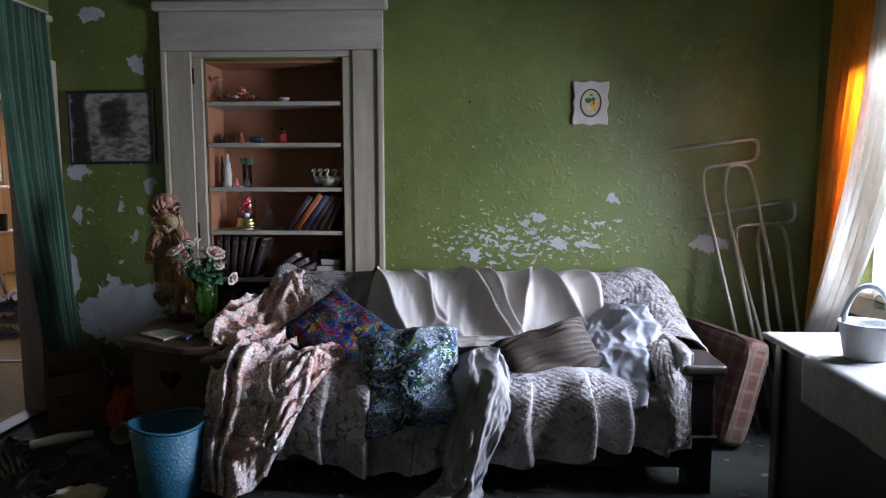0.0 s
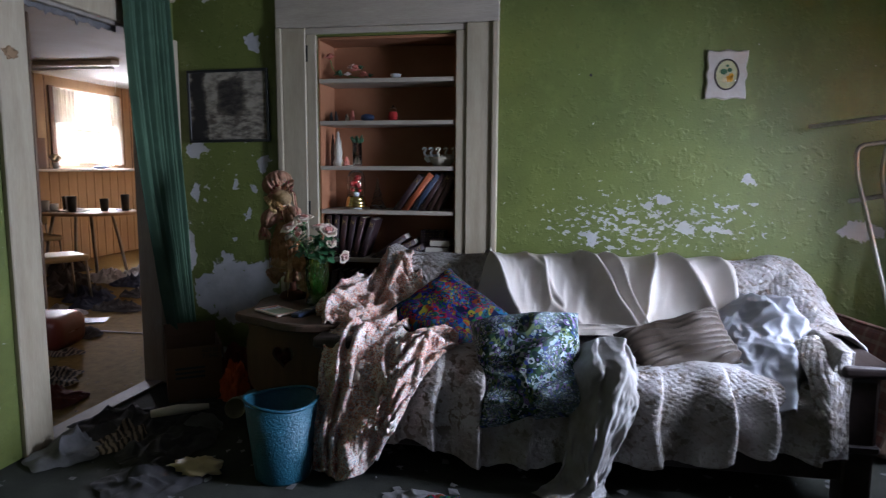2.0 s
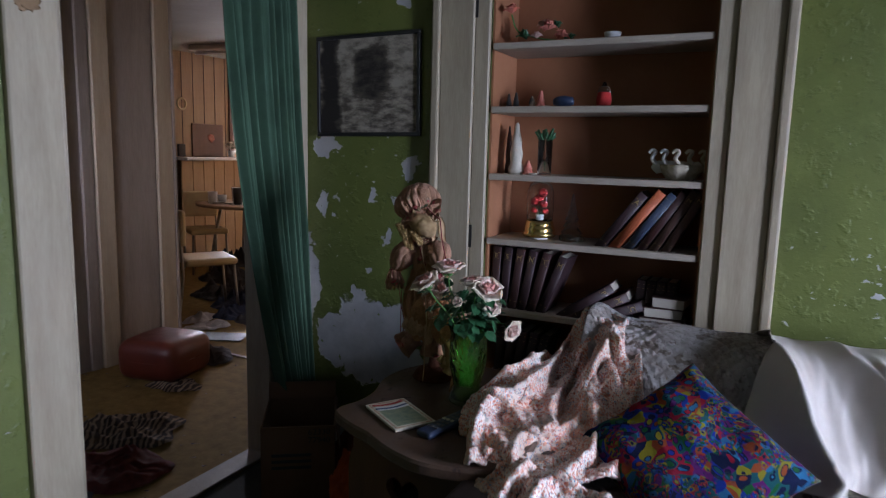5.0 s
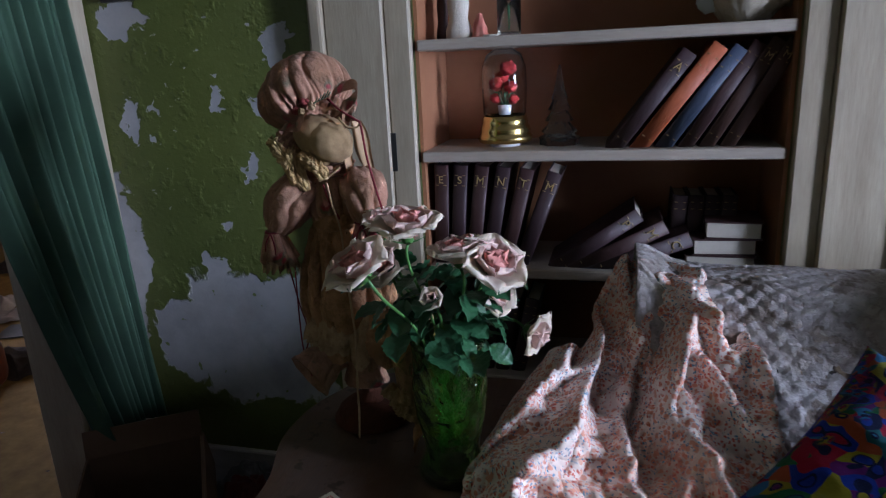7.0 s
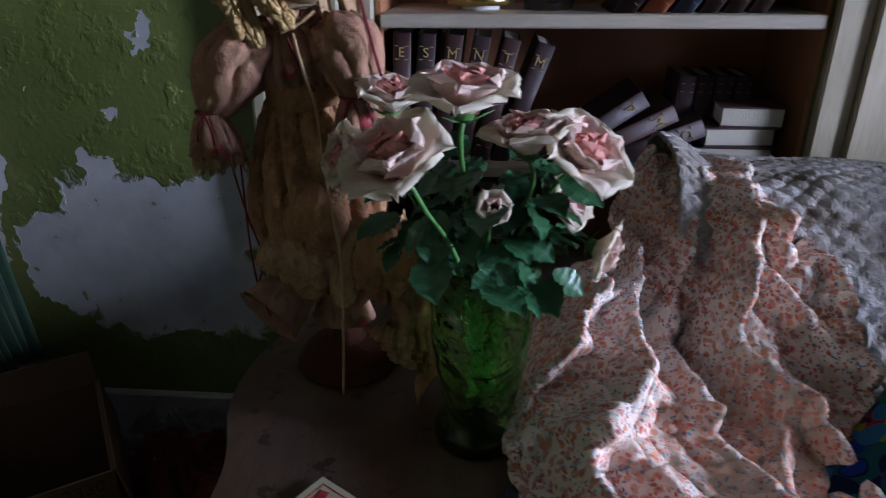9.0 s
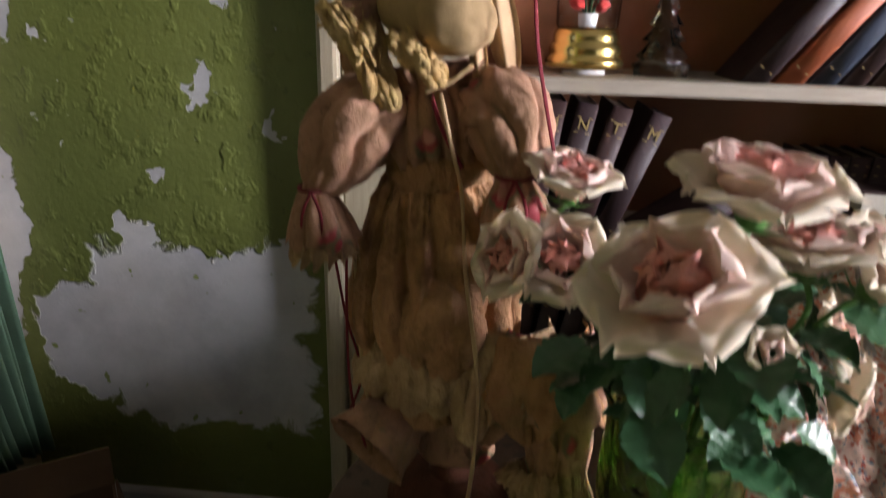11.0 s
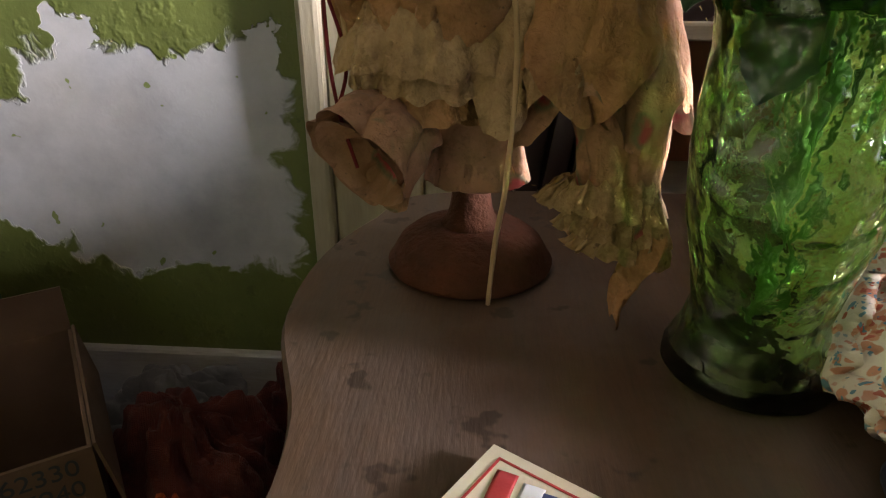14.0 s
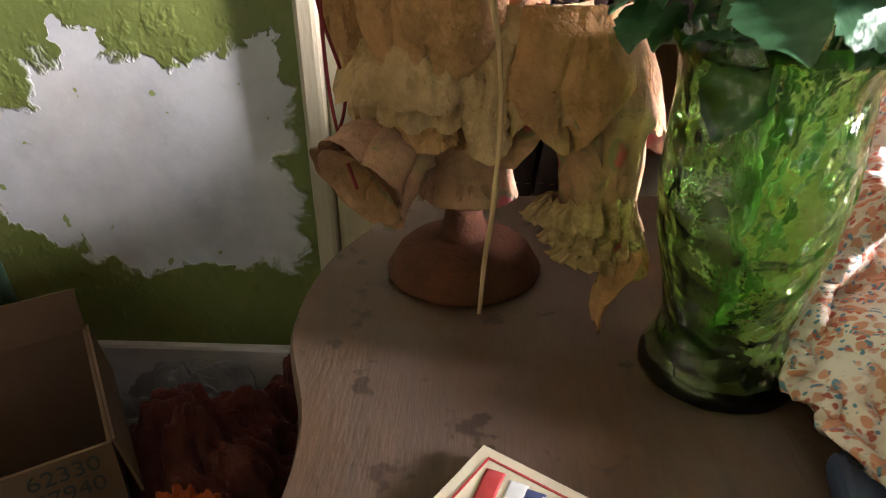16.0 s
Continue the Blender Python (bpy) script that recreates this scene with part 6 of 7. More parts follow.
# fourth shelf: leaning row
lean4 = [("plum", "A", 0.034, 0.262, 37), ("orange_cloth", "", 0.034, 0.275, 37), ("navy_cloth", "", 0.031, 0.262, 36), ("maroon", "", 0.028, 0.26, 33), ("brown_cloth", "M", 0.028, 0.26, 31), ("brown_cloth", "M", 0.028, 0.255, 29)]
x = -0.948
for c, t, w, h, l in lean4:
    book(x, YS, S4, l, w, h, 0.15, c, t, label={"orange_cloth": "orange cloth bound book leaning on the shelf", "navy_cloth": "worn navy cloth book leaning on the shelf"}.get(c, "maroon cloth bound volume leaning on the shelf"))
    x += w / math.cos(radians(l)) + 0.010
# fifth shelf: upright volumes, then fallen ones
x = -1.355
for k, (t, l) in enumerate((("E", 2), ("S", 4), ("M", 7), ("N", 10), ("T", 14), ("M", 20))):
    book(x, YS, S5, l, 0.034, 0.245, 0.155, "plum" if k % 2 else "maroon", t)
    x += 0.034 / math.cos(radians(l)) + 0.005
book(-1.075, YS - 0.005, S5 + 0.004, 55, 0.034, 0.24, 0.155, "plum", "P", label="maroon volume fallen sideways on the shelf")
book(-1.03, YS - 0.008, S5 + 0.004, 62, 0.034, 0.24, 0.155, "maroon", "M", label="maroon volume fallen sideways on the shelf")
book(-0.985, YS - 0.012, S5 + 0.002, 68, 0.036, 0.24, 0.155, "plum", "C", label="maroon volume fallen sideways on the shelf")
book(-1.00, YS - 0.016, S5 - 0.034 + 0.034, 88, 0.034, 0.24, 0.155, "navy_cloth", "B", label="dark volume lying flat under the others")
for k, (dx, w, t) in enumerate(((-0.705, 0.125, 0.036), (-0.70, 0.120, 0.038), (-0.685, 0.105, 0.040))):
    z0 = S5 + sum((0.036, 0.038, 0.040)[:k])
    b = thing("book", "thick book lying with its pages outward", "book", pose(dx, YS + 0.0, z0 + 0.0005, 0, 0, (-2, 3, -4)[k]), "stacked books")
    part("page_block", boxed((-0.058 + 0.01 * k, 0, 0.003), (w / 2 + 0.02, 0.12, t - 0.004), 0.001), M["pages"], b)
    for zz in (0, t - 0.0035):
        part("cover_board", boxed((-0.062 + 0.01 * k, -0.003, zz), (w / 2 + 0.024, 0.124, zz + 0.003), 0.0006), M["maroon"], b)
# rear row seen dimly behind
for k in range(4):
    book(-0.80 + 0.036 * k, YB + 0.09, S5, 3, 0.033, 0.16, 0.12, "plum")
# lowest shelf, mostly hidden
for k in range(5):
    book(-1.33 + 0.04 * k, YS, 0.461, 4 + 2 * k, 0.034, 0.2, 0.15, "plum")


def rose_dome():
    d = thing("rose_dome", "glass dome with red cloth roses on a brass base", "ornament", pose(-1.185, YB + 0.105, S4) @ Matrix.Scale(1.42, 4))
    part("foot", lathe(bmesh.new(), [(0.002, 0), (0.026, 0), (0.026, 0.006), (0.002, 0.007)], 24), M["white"], d, smooth=False)
    part("base", lathe(bmesh.new(), [(0.002, 0.007), (0.044, 0.007), (0.047, 0.012), (0.046, 0.018), (0.042, 0.021), (0.0435, 0.026), (0.042, 0.033), (0.039, 0.036), (0.0395, 0.041), (0.037, 0.050), (0.034, 0.052), (0.002, 0.052)], 48, lambda a, z: 1 + 0.006 * math.sin(24 * a)), M["brass"], d, "shiny brass ribbed base")
    part("dome", lathe(bmesh.new(), [(0.0365, 0.053), (0.038, 0.10), (0.0365, 0.132), (0.029, 0.150), (0.015, 0.160), (0.001, 0.162), (0.001, 0.160), (0.014, 0.158), (0.0275, 0.148), (0.0345, 0.131), (0.036, 0.10), (0.0345, 0.053)], 40), M["clear_glass"], d, smooth=True).visible_shadow = False
    for x, y, z, r in ((0.008, -0.006, 0.128, 0.013), (-0.012, -0.008, 0.103, 0.012), (0.012, -0.010, 0.098, 0.011), (-0.006, 0.008, 0.112, 0.012), (-0.014, -0.006, 0.080, 0.009), (0.014, 0.0, 0.078, 0.009)):
        part("flower", blob(bmesh.new(), (x, y, z), (r, r, r * 0.85), 18, 12, 0.45, 5), M["red_petal"], d)
    bm = bmesh.new()
    for k in range(9):
        a = k * 0.7
        tube(bm, [(0, 0, 0.054), (0.008 * math.cos(a), 0.008 * math.sin(a), 0.075), (0.016 * math.cos(a), 0.016 * math.sin(a), 0.09)], 0.0012, 5)
    part("stem_bundle", bm, M["leaf"], d)
    part("holder", lathe(bmesh.new(), [(0.01, 0.053), (0.012, 0.068), (0.002, 0.069)], 16), M["white"], d)


rose_dome()


def glass_tree():
    bm = bmesh.new()
    prof = [(0.030, 0.0), (0.032, 0.012), (0.022, 0.018)]
    for k in range(5):
        r = 0.028 - 0.005 * k
        prof += [(r, 0.022 + 0.018 * k), (r * 0.55, 0.038 + 0.018 * k)]
    prof += [(0.004, 0.118), (0.001, 0.130)]
    lathe(bm, prof, 30, lambda a, z: 1 + 0.12 * math.sin(8 * a + 90 * z))
    solid("glass_tree", bm, glass("smoky_glass", (0.55, 0.55, 0.5), 0.15, 0.5, 60), "smoky glass Christmas tree ornament", "ornament", pose(-1.055, YB + 0.11, S4) @ Matrix.Scale(1.42, 4), smooth=True)


glass_tree()


def candle_figure(x, z, h, r, m, name, label, bumps=0.1, y=0.08):
    bm = lathe(bmesh.new(), [(0.002, 0), (r, 0), (r * 1.02, h * 0.1), (r * 0.75, h * 0.22), (r * 0.85, h * 0.4), (r * 0.7, h * 0.55), (r * 0.6, h * 0.7), (r * 0.35, h * 0.85), (r * 0.3, h * 0.95), (r * 0.1, h)], 24, lambda a, q: 1 + bumps * noise.noise(Vector((math.cos(a) * 2, math.sin(a) * 2, q * 40))))
    return solid(name, bm, M[m], label, "ornament", pose(x, YB + y, z), smooth=True)


candle_figure(-1.285, S3, 0.20, 0.030, "pages", "lighthouse_figurine", "cream tapering figurine on the shelf")
candle_figure(-1.335, S3, 0.19, 0.016, "brown_cloth", "wooden_bottle", "narrow dark wooden bottle", 0.02, 0.13)
for x, z, h, r, m, n, l in ((-1.235, S3, 0.055, 0.020, "coral_petal", "gnome_figurine", "small red and white figurine"), (-1.195, S2, 0.065, 0.017, "coral_petal", "gnome_figurine", "small red capped figurine"), (-1.23, S2, 0.045, 0.014, "rag_brown", "animal_figurine", "tiny dark animal figurine"), (-1.325, S2, 0.055, 0.012, "black", "dark_figurine", "slim dark figurine in the shelf corner"), (-1.295, S2, 0.060, 0.012, "black", "dark_figurine", "slim dark figurine in the shelf corner")):
    candle_figure(x, z, h, r, m, n, l, 0.35)
    if "gnome" in n:
        solid("figurine_base", lathe(bmesh.new(), [(0.002, 0), (0.02, 0), (0.02, 0.006), (0.002, 0.007)], 16), M["pages"], "cream saucer under the figurine", "saucer", pose(x + 0.028, YB + 0.07, z))
v = thing("glass_vase_small", "clear glass tumbler with a dry grey sprig", "vase", pose(-1.165, YB + 0.07, S3) @ Matrix.Scale(1.22, 4))
part("glass", lathe(bmesh.new(), [(0.002, 0), (0.022, 0), (0.023, 0.11), (0.0215, 0.11), (0.020, 0.008), (0.002, 0.008)], 28), M["clear_glass"], v, smooth=True).visible_shadow = False
bm = bmesh.new()
random.seed(3)
for k in range(26):
    a, r = random.uniform(0, math.tau), random.uniform(0.005, 0.036)
    tube(bm, spline([(0, 0, 0.01), (0.006 * math.cos(a), 0.006 * math.sin(a), 0.09), (r * math.cos(a), r * math.sin(a), random.uniform(0.115, 0.145))], 6), lambda s: 0.0012 + 0.003 * (s > 0.7), 4)
part("sprig", bm, M["leaf"], v)
j = thing("red_jar", "ruby glass candle jar with a clear lid", "jar", pose(-0.955, YB + 0.09, S2))
part("jar", lathe(bmesh.new(), [(0.002, 0.002), (0.026, 0.002), (0.028, 0.03), (0.024, 0.052), (0.021, 0.055), (0.002, 0.055)], 28), M["red_petal"], j, smooth=True)
part("lid", lathe(bmesh.new(), [(0.023, 0.055), (0.020, 0.072), (0.008, 0.080), (0.006, 0.092), (0.001, 0.093)], 24), M["clear_glass"], j, smooth=True)
solid("glass_boat", blob(bmesh.new(), (0, 0, 0.022), (0.042, 0.02, 0.022), 24, 12, 0.15, 3), M["plastic_navy"], "dark glass boat-shaped dish", "dish", pose(-1.105, YB + 0.08, S2), smooth=True)
solid("white_bowl", lathe(bmesh.new(), [(0.002, 0), (0.018, 0), (0.030, 0.022), (0.031, 0.030), (0.028, 0.028), (0.016, 0.005), (0.002, 0.005)], 28), M["white"], "small white ceramic bowl on the top shelf", "bowl", pose(-0.935, YB + 0.08, S1), smooth=True)


def shelf_flower(x, z, dy, r, m):
    f = thing("faded_silk_flower", "faded coral silk flower on the top shelf", "artificial flower", pose(x, YB + dy, z), "flowers on the top shelf")
    random.seed(int(abs(x) * 1000))
    for k in range(9):
        p = new("petal", PETALS["inner" if k < 3 else "middle"][k % 2])
        p.parent = f
        p.data = SHELF_PETALS[m][k % 2]
        p.matrix_basis = Matrix.Translation((0, 0, 0.012)) @ Euler((random.uniform(-1.3, 0.2), 0, k * 0.75)).to_matrix().to_4x4() @ Matrix.Scale(r / 0.04, 4)
    return f


SHELF_PETALS = {k: [petal_mesh("petal", 0.036, 0.034, 0.012, 0.8, M[k], s) for s in (0.2, 1.4)] for k in ("coral_petal", "blush_petal", "leaf")}
for x, dz, dy, r, m in ((-1.315, 0.105, 0.05, 0.042, "coral_petal"), (-1.26, 0.012, 0.04, 0.036, "leaf"), (-1.165, 0.035, 0.04, 0.044, "coral_petal"), (-1.195, 0.055, 0.08, 0.034, "blush_petal"), (-1.115, 0.008, 0.05, 0.036, "coral_petal"), (-1.145, 0.050, 0.08, 0.030, "leaf"), (-1.215, 0.010, 0.06, 0.030, "blush_petal"), (-1.095, 0.006, 0.09, 0.03, "leaf")):
    shelf_flower(x, S1 + dz, dy, r, m)
bm = bmesh.new()
tube(bm, spline([(-1.10, YB + 0.06, S1 + 0.004), (-1.20, YB + 0.07, S1 + 0.02), (-1.29, YB + 0.06, S1 + 0.05), (-1.315, YB + 0.05, S1 + 0.11)], 20), 0.003, 6)
solid("bare_twig", bm, M["stem"], "bent green wire twig among the silk flowers", "twig")


def swan_basket():
    s = thing("swan_dish", "pearly china dish ringed with swans", "dish", pose(-0.665, YB + 0.085, S3))
    pearl = plain("pearl_glaze", (0.52, 0.46, 0.36), (0.40, 0.34, 0.25), 0.25, 18, 90, 0.4)
    part("bowl", lathe(bmesh.new(), [(0.002, 0), (0.045, 0), (0.072, 0.035), (0.078, 0.055), (0.073, 0.054), (0.06, 0.03), (0.002, 0.012)], 40, lambda a, z: 1 + 0.04 * math.sin(14 * a) * (z > 0.01)), pearl, s)
    for k in range(5):
        x, y = -0.085 + 0.042 * k, -0.045 + 0.018 * abs(k - 2)
        bm = blob(bmesh.new(), (x + 0.01, y, 0.045), (0.026, 0.014, 0.022), 18, 12, 0.2, 4)
        tube(bm, spline([(x, y - 0.004, 0.055), (x - 0.014, y - 0.01, 0.075), (x - 0.004, y - 0.012, 0.098), (x - 0.016, y - 0.014, 0.104), (x - 0.026, y - 0.014, 0.094)], 20), lambda q: 0.0085 * (1 - 0.35 * q), 10)
        part("swan", bm, M["white"] if k < 2 else pearl, s, smooth=True)


swan_basket()

# ---------------------------------------------------------------- right corner
def rounded(points, r=0.05, n=7):
    """A line with straight runs and bent corners."""
    P = [Vector(p) for p in points]
    out = [P[0]]
    for a, b, c in zip(P, P[1:], P[2:]):
        k = min(r, 0.48 * (b - a).length, 0.48 * (c - b).length)
        p, q = b + (a - b).normalized() * k, b + (c - b).normalized() * k
        out += [p.lerp(b, t / n).lerp(b.lerp(q, t / n), t / n) for t in range(n + 1)]
    return out + [P[-1]]


def chair_frame(tubes):
    c = thing("tube_chair_frame", "tarnished chrome tube chair frame leaning on the wall", "chair frame", group="chair frames in the corner")
    for p in tubes:
        part("tube", tube(bmesh.new(), rounded(p), 0.0105, 12), M["chrome"], c)
    return c


chair_frame([[(1.204, 3.60, 1.476), (1.735, 3.64, 1.545), (1.735, 3.64, 1.425), (1.44, 3.64, 1.385), (1.447, 3.63, 1.25), (1.567, 3.42, 0.551), (1.66, 3.26, 0.012)],
             [(1.74, 3.26, 0.012), (1.655, 3.42, 0.55), (1.556, 3.63, 1.25), (1.575, 3.64, 1.40), (1.685, 3.64, 1.40), (1.725, 3.63, 1.27), (1.80, 3.55, 0.85), (1.87, 3.30, 0.012)]])
chair_frame([[(1.409, 3.60, 1.113), (1.95, 3.64, 1.21), (1.955, 3.64, 1.085), (1.635, 3.64, 1.062), (1.637, 3.62, 0.93), (1.70, 3.42, 0.51), (1.78, 3.24, 0.012)],
             [(1.83, 3.24, 0.012), (1.745, 3.42, 0.53), (1.752, 3.63, 0.98), (1.775, 3.65, 1.072), (1.895, 3.65, 1.068), (1.915, 3.63, 0.98), (1.90, 3.42, 0.53), (1.93, 3.26, 0.012)]])

run, rise = Vector((0.32, -0.947, 0)), Vector((0.25, 0.05, 0.95)).normalized()
pc = thing("plaid_cushion", "rust plaid tweed seat cushion standing on end", "cushion",
           Matrix.Translation((1.41, 3.33, 0.288)) @ Matrix((rise, run, rise.cross(run))).transposed().to_4x4())
part("pad", boxed((-0.27, -0.30, -0.07), (0.27, 0.30, 0.07), 0.045, 5), M["plaid"], pc)
for z in (-0.055, 0.055):
    part("piping", tube(bmesh.new(), [(0.262 * math.copysign(abs(math.cos(a)) ** 0.25, math.cos(a)), 0.292 * math.copysign(abs(math.sin(a)) ** 0.25, math.sin(a)), z) for a in [math.tau * k / 60 for k in range(61)]], 0.006, 6), M["plaid"], pc)


def side_table():
    t = thing("window_table", "dark cabinet with a dusty pale top under the window", "table", pose(0, 0, 0))
    part("top", boxed((1.36, 1.10, 0.675), (1.93, 2.62, 0.70), 0.005), wood("dusty_pale_top", (0.20, 0.16, 0.14), (0.12, 0.095, 0.08), 0.5, "Y", 4, 0.35), t, "dusty table top strewn with flakes")
    part("front_panel", boxed((1.42, 1.15, 0.05), (1.44, 2.57, 0.674)), M["dark_wood"], t)
    part("end_panel", boxed((1.441, 2.55, 0.05), (1.96, 2.57, 0.674)), M["dark_wood"], t)
    for x in (1.40, 1.92):
        for y in (1.14, 2.54):
            part("leg", boxed((x, y - 0.02, 0), (x + 0.05, y + 0.04, 0.674), 0.006), M["dark_wood"], t)


side_table()


def newspaper(name, y0, y1, drop, x0):
    def f(u, v):
        y = y0 + (y1 - y0) * u
        s = v * (0.34 + drop)
        x = x0 - min(s, 0.34)
        z = 0.7035 - max(0, s - 0.34) + 0.003 * math.sin(9 * u + 4 * v)
        if s > 0.34:
            x -= 0.012 + 0.010 * noise.noise(Vector((u * 4, v * 4, drop)))
        return Vector((x, y + 0.02 * math.sin(3 * v), z))
    ob = solid(name, sheet(bmesh.new(), f, 24, 30), M["news"], "old newspaper sheet hanging over the table edge", "newspaper", smooth=True)
    thick(ob, 0.0012)
    return ob


newspaper("newspaper", 1.72, 2.24, 0.17, 1.70)
newspaper("newspaper", 1.20, 1.68, 0.20, 1.72)


def flower_basket():
    b = thing("basket", "white plastic flower basket with a tall handle", "basket", pose(1.535, 2.20, 0.7055))
    part("bowl", lathe(bmesh.new(), [(0.002, 0), (0.062, 0), (0.066, 0.01), (0.085, 0.115), (0.090, 0.125), (0.086, 0.128), (0.080, 0.115), (0.062, 0.012), (0.002, 0.010)], 48, lambda a, z: 1 + 0.008 * math.sin(30 * a)), M["plastic_white"], b)
    part("handle", tube(bmesh.new(), [(0.080 * math.cos(a), 0, 0.12 + 0.135 * math.sin(a)) for a in [math.pi * k / 24 for k in range(25)]], 0.010, 8, flat=0.5), M["plastic_white"], b)


flower_basket()
hung_curtain("orange_curtain", M["curtain_orange"], "sunlit orange curtain hanging at the window", (XR - 0.11, 3.50), (XR - 0.08, 2.80), 2.30, 0.46, 6, 0.018, 4.0, lambda v: (0.06 - 0.38 * v, 0.75 - 0.50 * v))
hung_curtain("sheer_curtain", M["sheer"], "white sheer curtain tied across the window", (XR - 0.17, 3.40), (XR - 0.15, 2.40), 2.28, 0.48, 6, 0.012, 6.0, lambda v: (0.22 - 0.15 * v - 0.42 * v * v, 0.45 - 0.20 * v))
hung_curtain("sheer_curtain", M["sheer"], "white sheer curtain hanging in the window", (XR - 0.05, 3.02), (XR - 0.04, 2.72), 2.25, 0.74, 4, 0.012, 8.0)
r = thing("curtain_rod", "plain rod over the window", "curtain rod")
part("rod", tube(bmesh.new(), [(XR - 0.08, 1.5, 2.31), (XR - 0.08, 3.55, 2.31)], 0.009), M["brass"], r)
for y in (1.52, 3.53):
    part("bracket", boxed((XR - 0.09, y - 0.01, 2.30), (XR, y + 0.01, 2.32)), M["brass"], r)

# ---------------------------------------------------------------- on the floor
def waste_basket():
    b = thing("waste_basket", "blue textured plastic waste basket", "waste basket", pose(-1.085, 2.475, 0.002))
    part("bucket", lathe(bmesh.new(), [(0.002, 0), (0.108, 0), (0.112, 0.01), (0.148, 0.325), (0.144, 0.325), (0.106, 0.012), (0.002, 0.010)], 64, lambda a, z: 1 + 0.006 * noise.noise(Vector((math.cos(a) * 25, math.sin(a) * 25, z * 90)))), M["plastic_blue"], b, smooth=True)
    part("rim", tube(bmesh.new(), [(0.149 * math.cos(math.tau * k / 60), 0.149 * math.sin(math.tau * k / 60) * (1 - 0.04), 0.328 + 0.010 * math.sin(math.tau * k / 30)) for k in range(61)], 0.007, 8), M["plastic_blue"], b)


waste_basket()


def cardboard_box():
    b = thing("cardboard_box", "open brown cardboard box with printed numbers", "box", pose(-2.005, 3.340, 0.002, 0, 0, 35))
    w, d, h, t = 0.14, 0.155, 0.295, 0.005
    part("bottom", boxed((-w, -d, 0), (w, d, t)), M["card"], b)
    for lo, hi in (((-w, -d, t), (-w + t, d, h)), ((w - t, -d, t), (w, d, h)), ((-w + t, -d, t), (w - t, -d + t, h)), ((-w + t, d - t, t), (w - t, d, h))):
        part("side", boxed(lo, hi), M["card"], b)
    part("flap", boxed((-w, 0, 0), (w, 0.004, 0.07)), M["card"], b, at=pose(0, d - 0.006, h, -12))
    part("flap", boxed((-0.004, -d, -0.10), (0, d, 0)), M["card"], b, at=pose(w + 0.005, 0, h + 0.004, 0, -9))
    for k, txt in enumerate(("62330", "77940")):
        lettering(txt, 0.034, M["ink"], b, pose(0.080, -d - 0.001, 0.272 - 0.033 * k, 90))
    for z in (0.175, 0.15, 0.125):
        part("printed_bar", boxed((-0.10, -d - 0.0015, z), (0.05, -d - 0.0005, z + 0.012)), M["ink"], b)


cardboard_box()


def rag(label, x, y, rx, ry_, h, m, seed, rot=0.0, name="crumpled_cloth", z0=0.003):
    """A heap of cloth: a ragged disc with deep creases."""
    def f(u, v):
        a = math.tau * u
        edge = 1 + 0.30 * noise.noise(Vector((math.cos(a) * 1.6, math.sin(a) * 1.6, seed)))
        r = v * edge
        px, py = rx * r * math.cos(a), ry_ * r * math.sin(a)
        q = Vector((px * 9, py * 9, seed * 3.1))
        crease = 0.5 + 0.35 * ridge(6.0 * noise.noise(q * 0.55) + px * 14) + 0.25 * ridge(5 * noise.noise(q * 0.8 + Vector((7, 1, 3))) + py * 26)
        z = h * (1 - v ** 2.2) * (0.35 + 0.65 * crease) * (0.8 + 0.7 * noise.noise(q)) + 0.010 * noise.noise(q * 2.5) + 0.006 * v
        return Vector((px, py, max(0.002, z)))
    ob = solid(name, sheet(bmesh.new(), f, 90, 36), M[m], label, "cloth", pose(x, y, z0, 0, 0, rot), "cloths on the floor", smooth=True)
    return ob


def heap(label, x, y, a, b, h, m, seed, rot=0.0):
    """A soft rounded heap of knit or cloth with deep folds."""
    bm = blob(bmesh.new(), (0, 0, 0), (a, b, h), 140, 70, 0.22, 2.2, 0, None, lambda th, ph: 0.07 * sharp(4.5 * ph + 4 * th + 2 * math.sin(3 * th + seed)) + 0.05 * sharp(7.5 * ph - 6 * th + 2 * math.sin(2 * ph + seed)))
    for v in bm.verts:
        v.co *= 1 + 0.16 * crease(v.co * 14 + Vector((seed, 0, 0)), 3)
        v.co.z = max(0.0, v.co.z)
    return solid("crumpled_cloth", bm, M[m], label, "cloth", pose(x, y, 0.003, 0, 0, rot), "cloths on the floor", smooth=True)


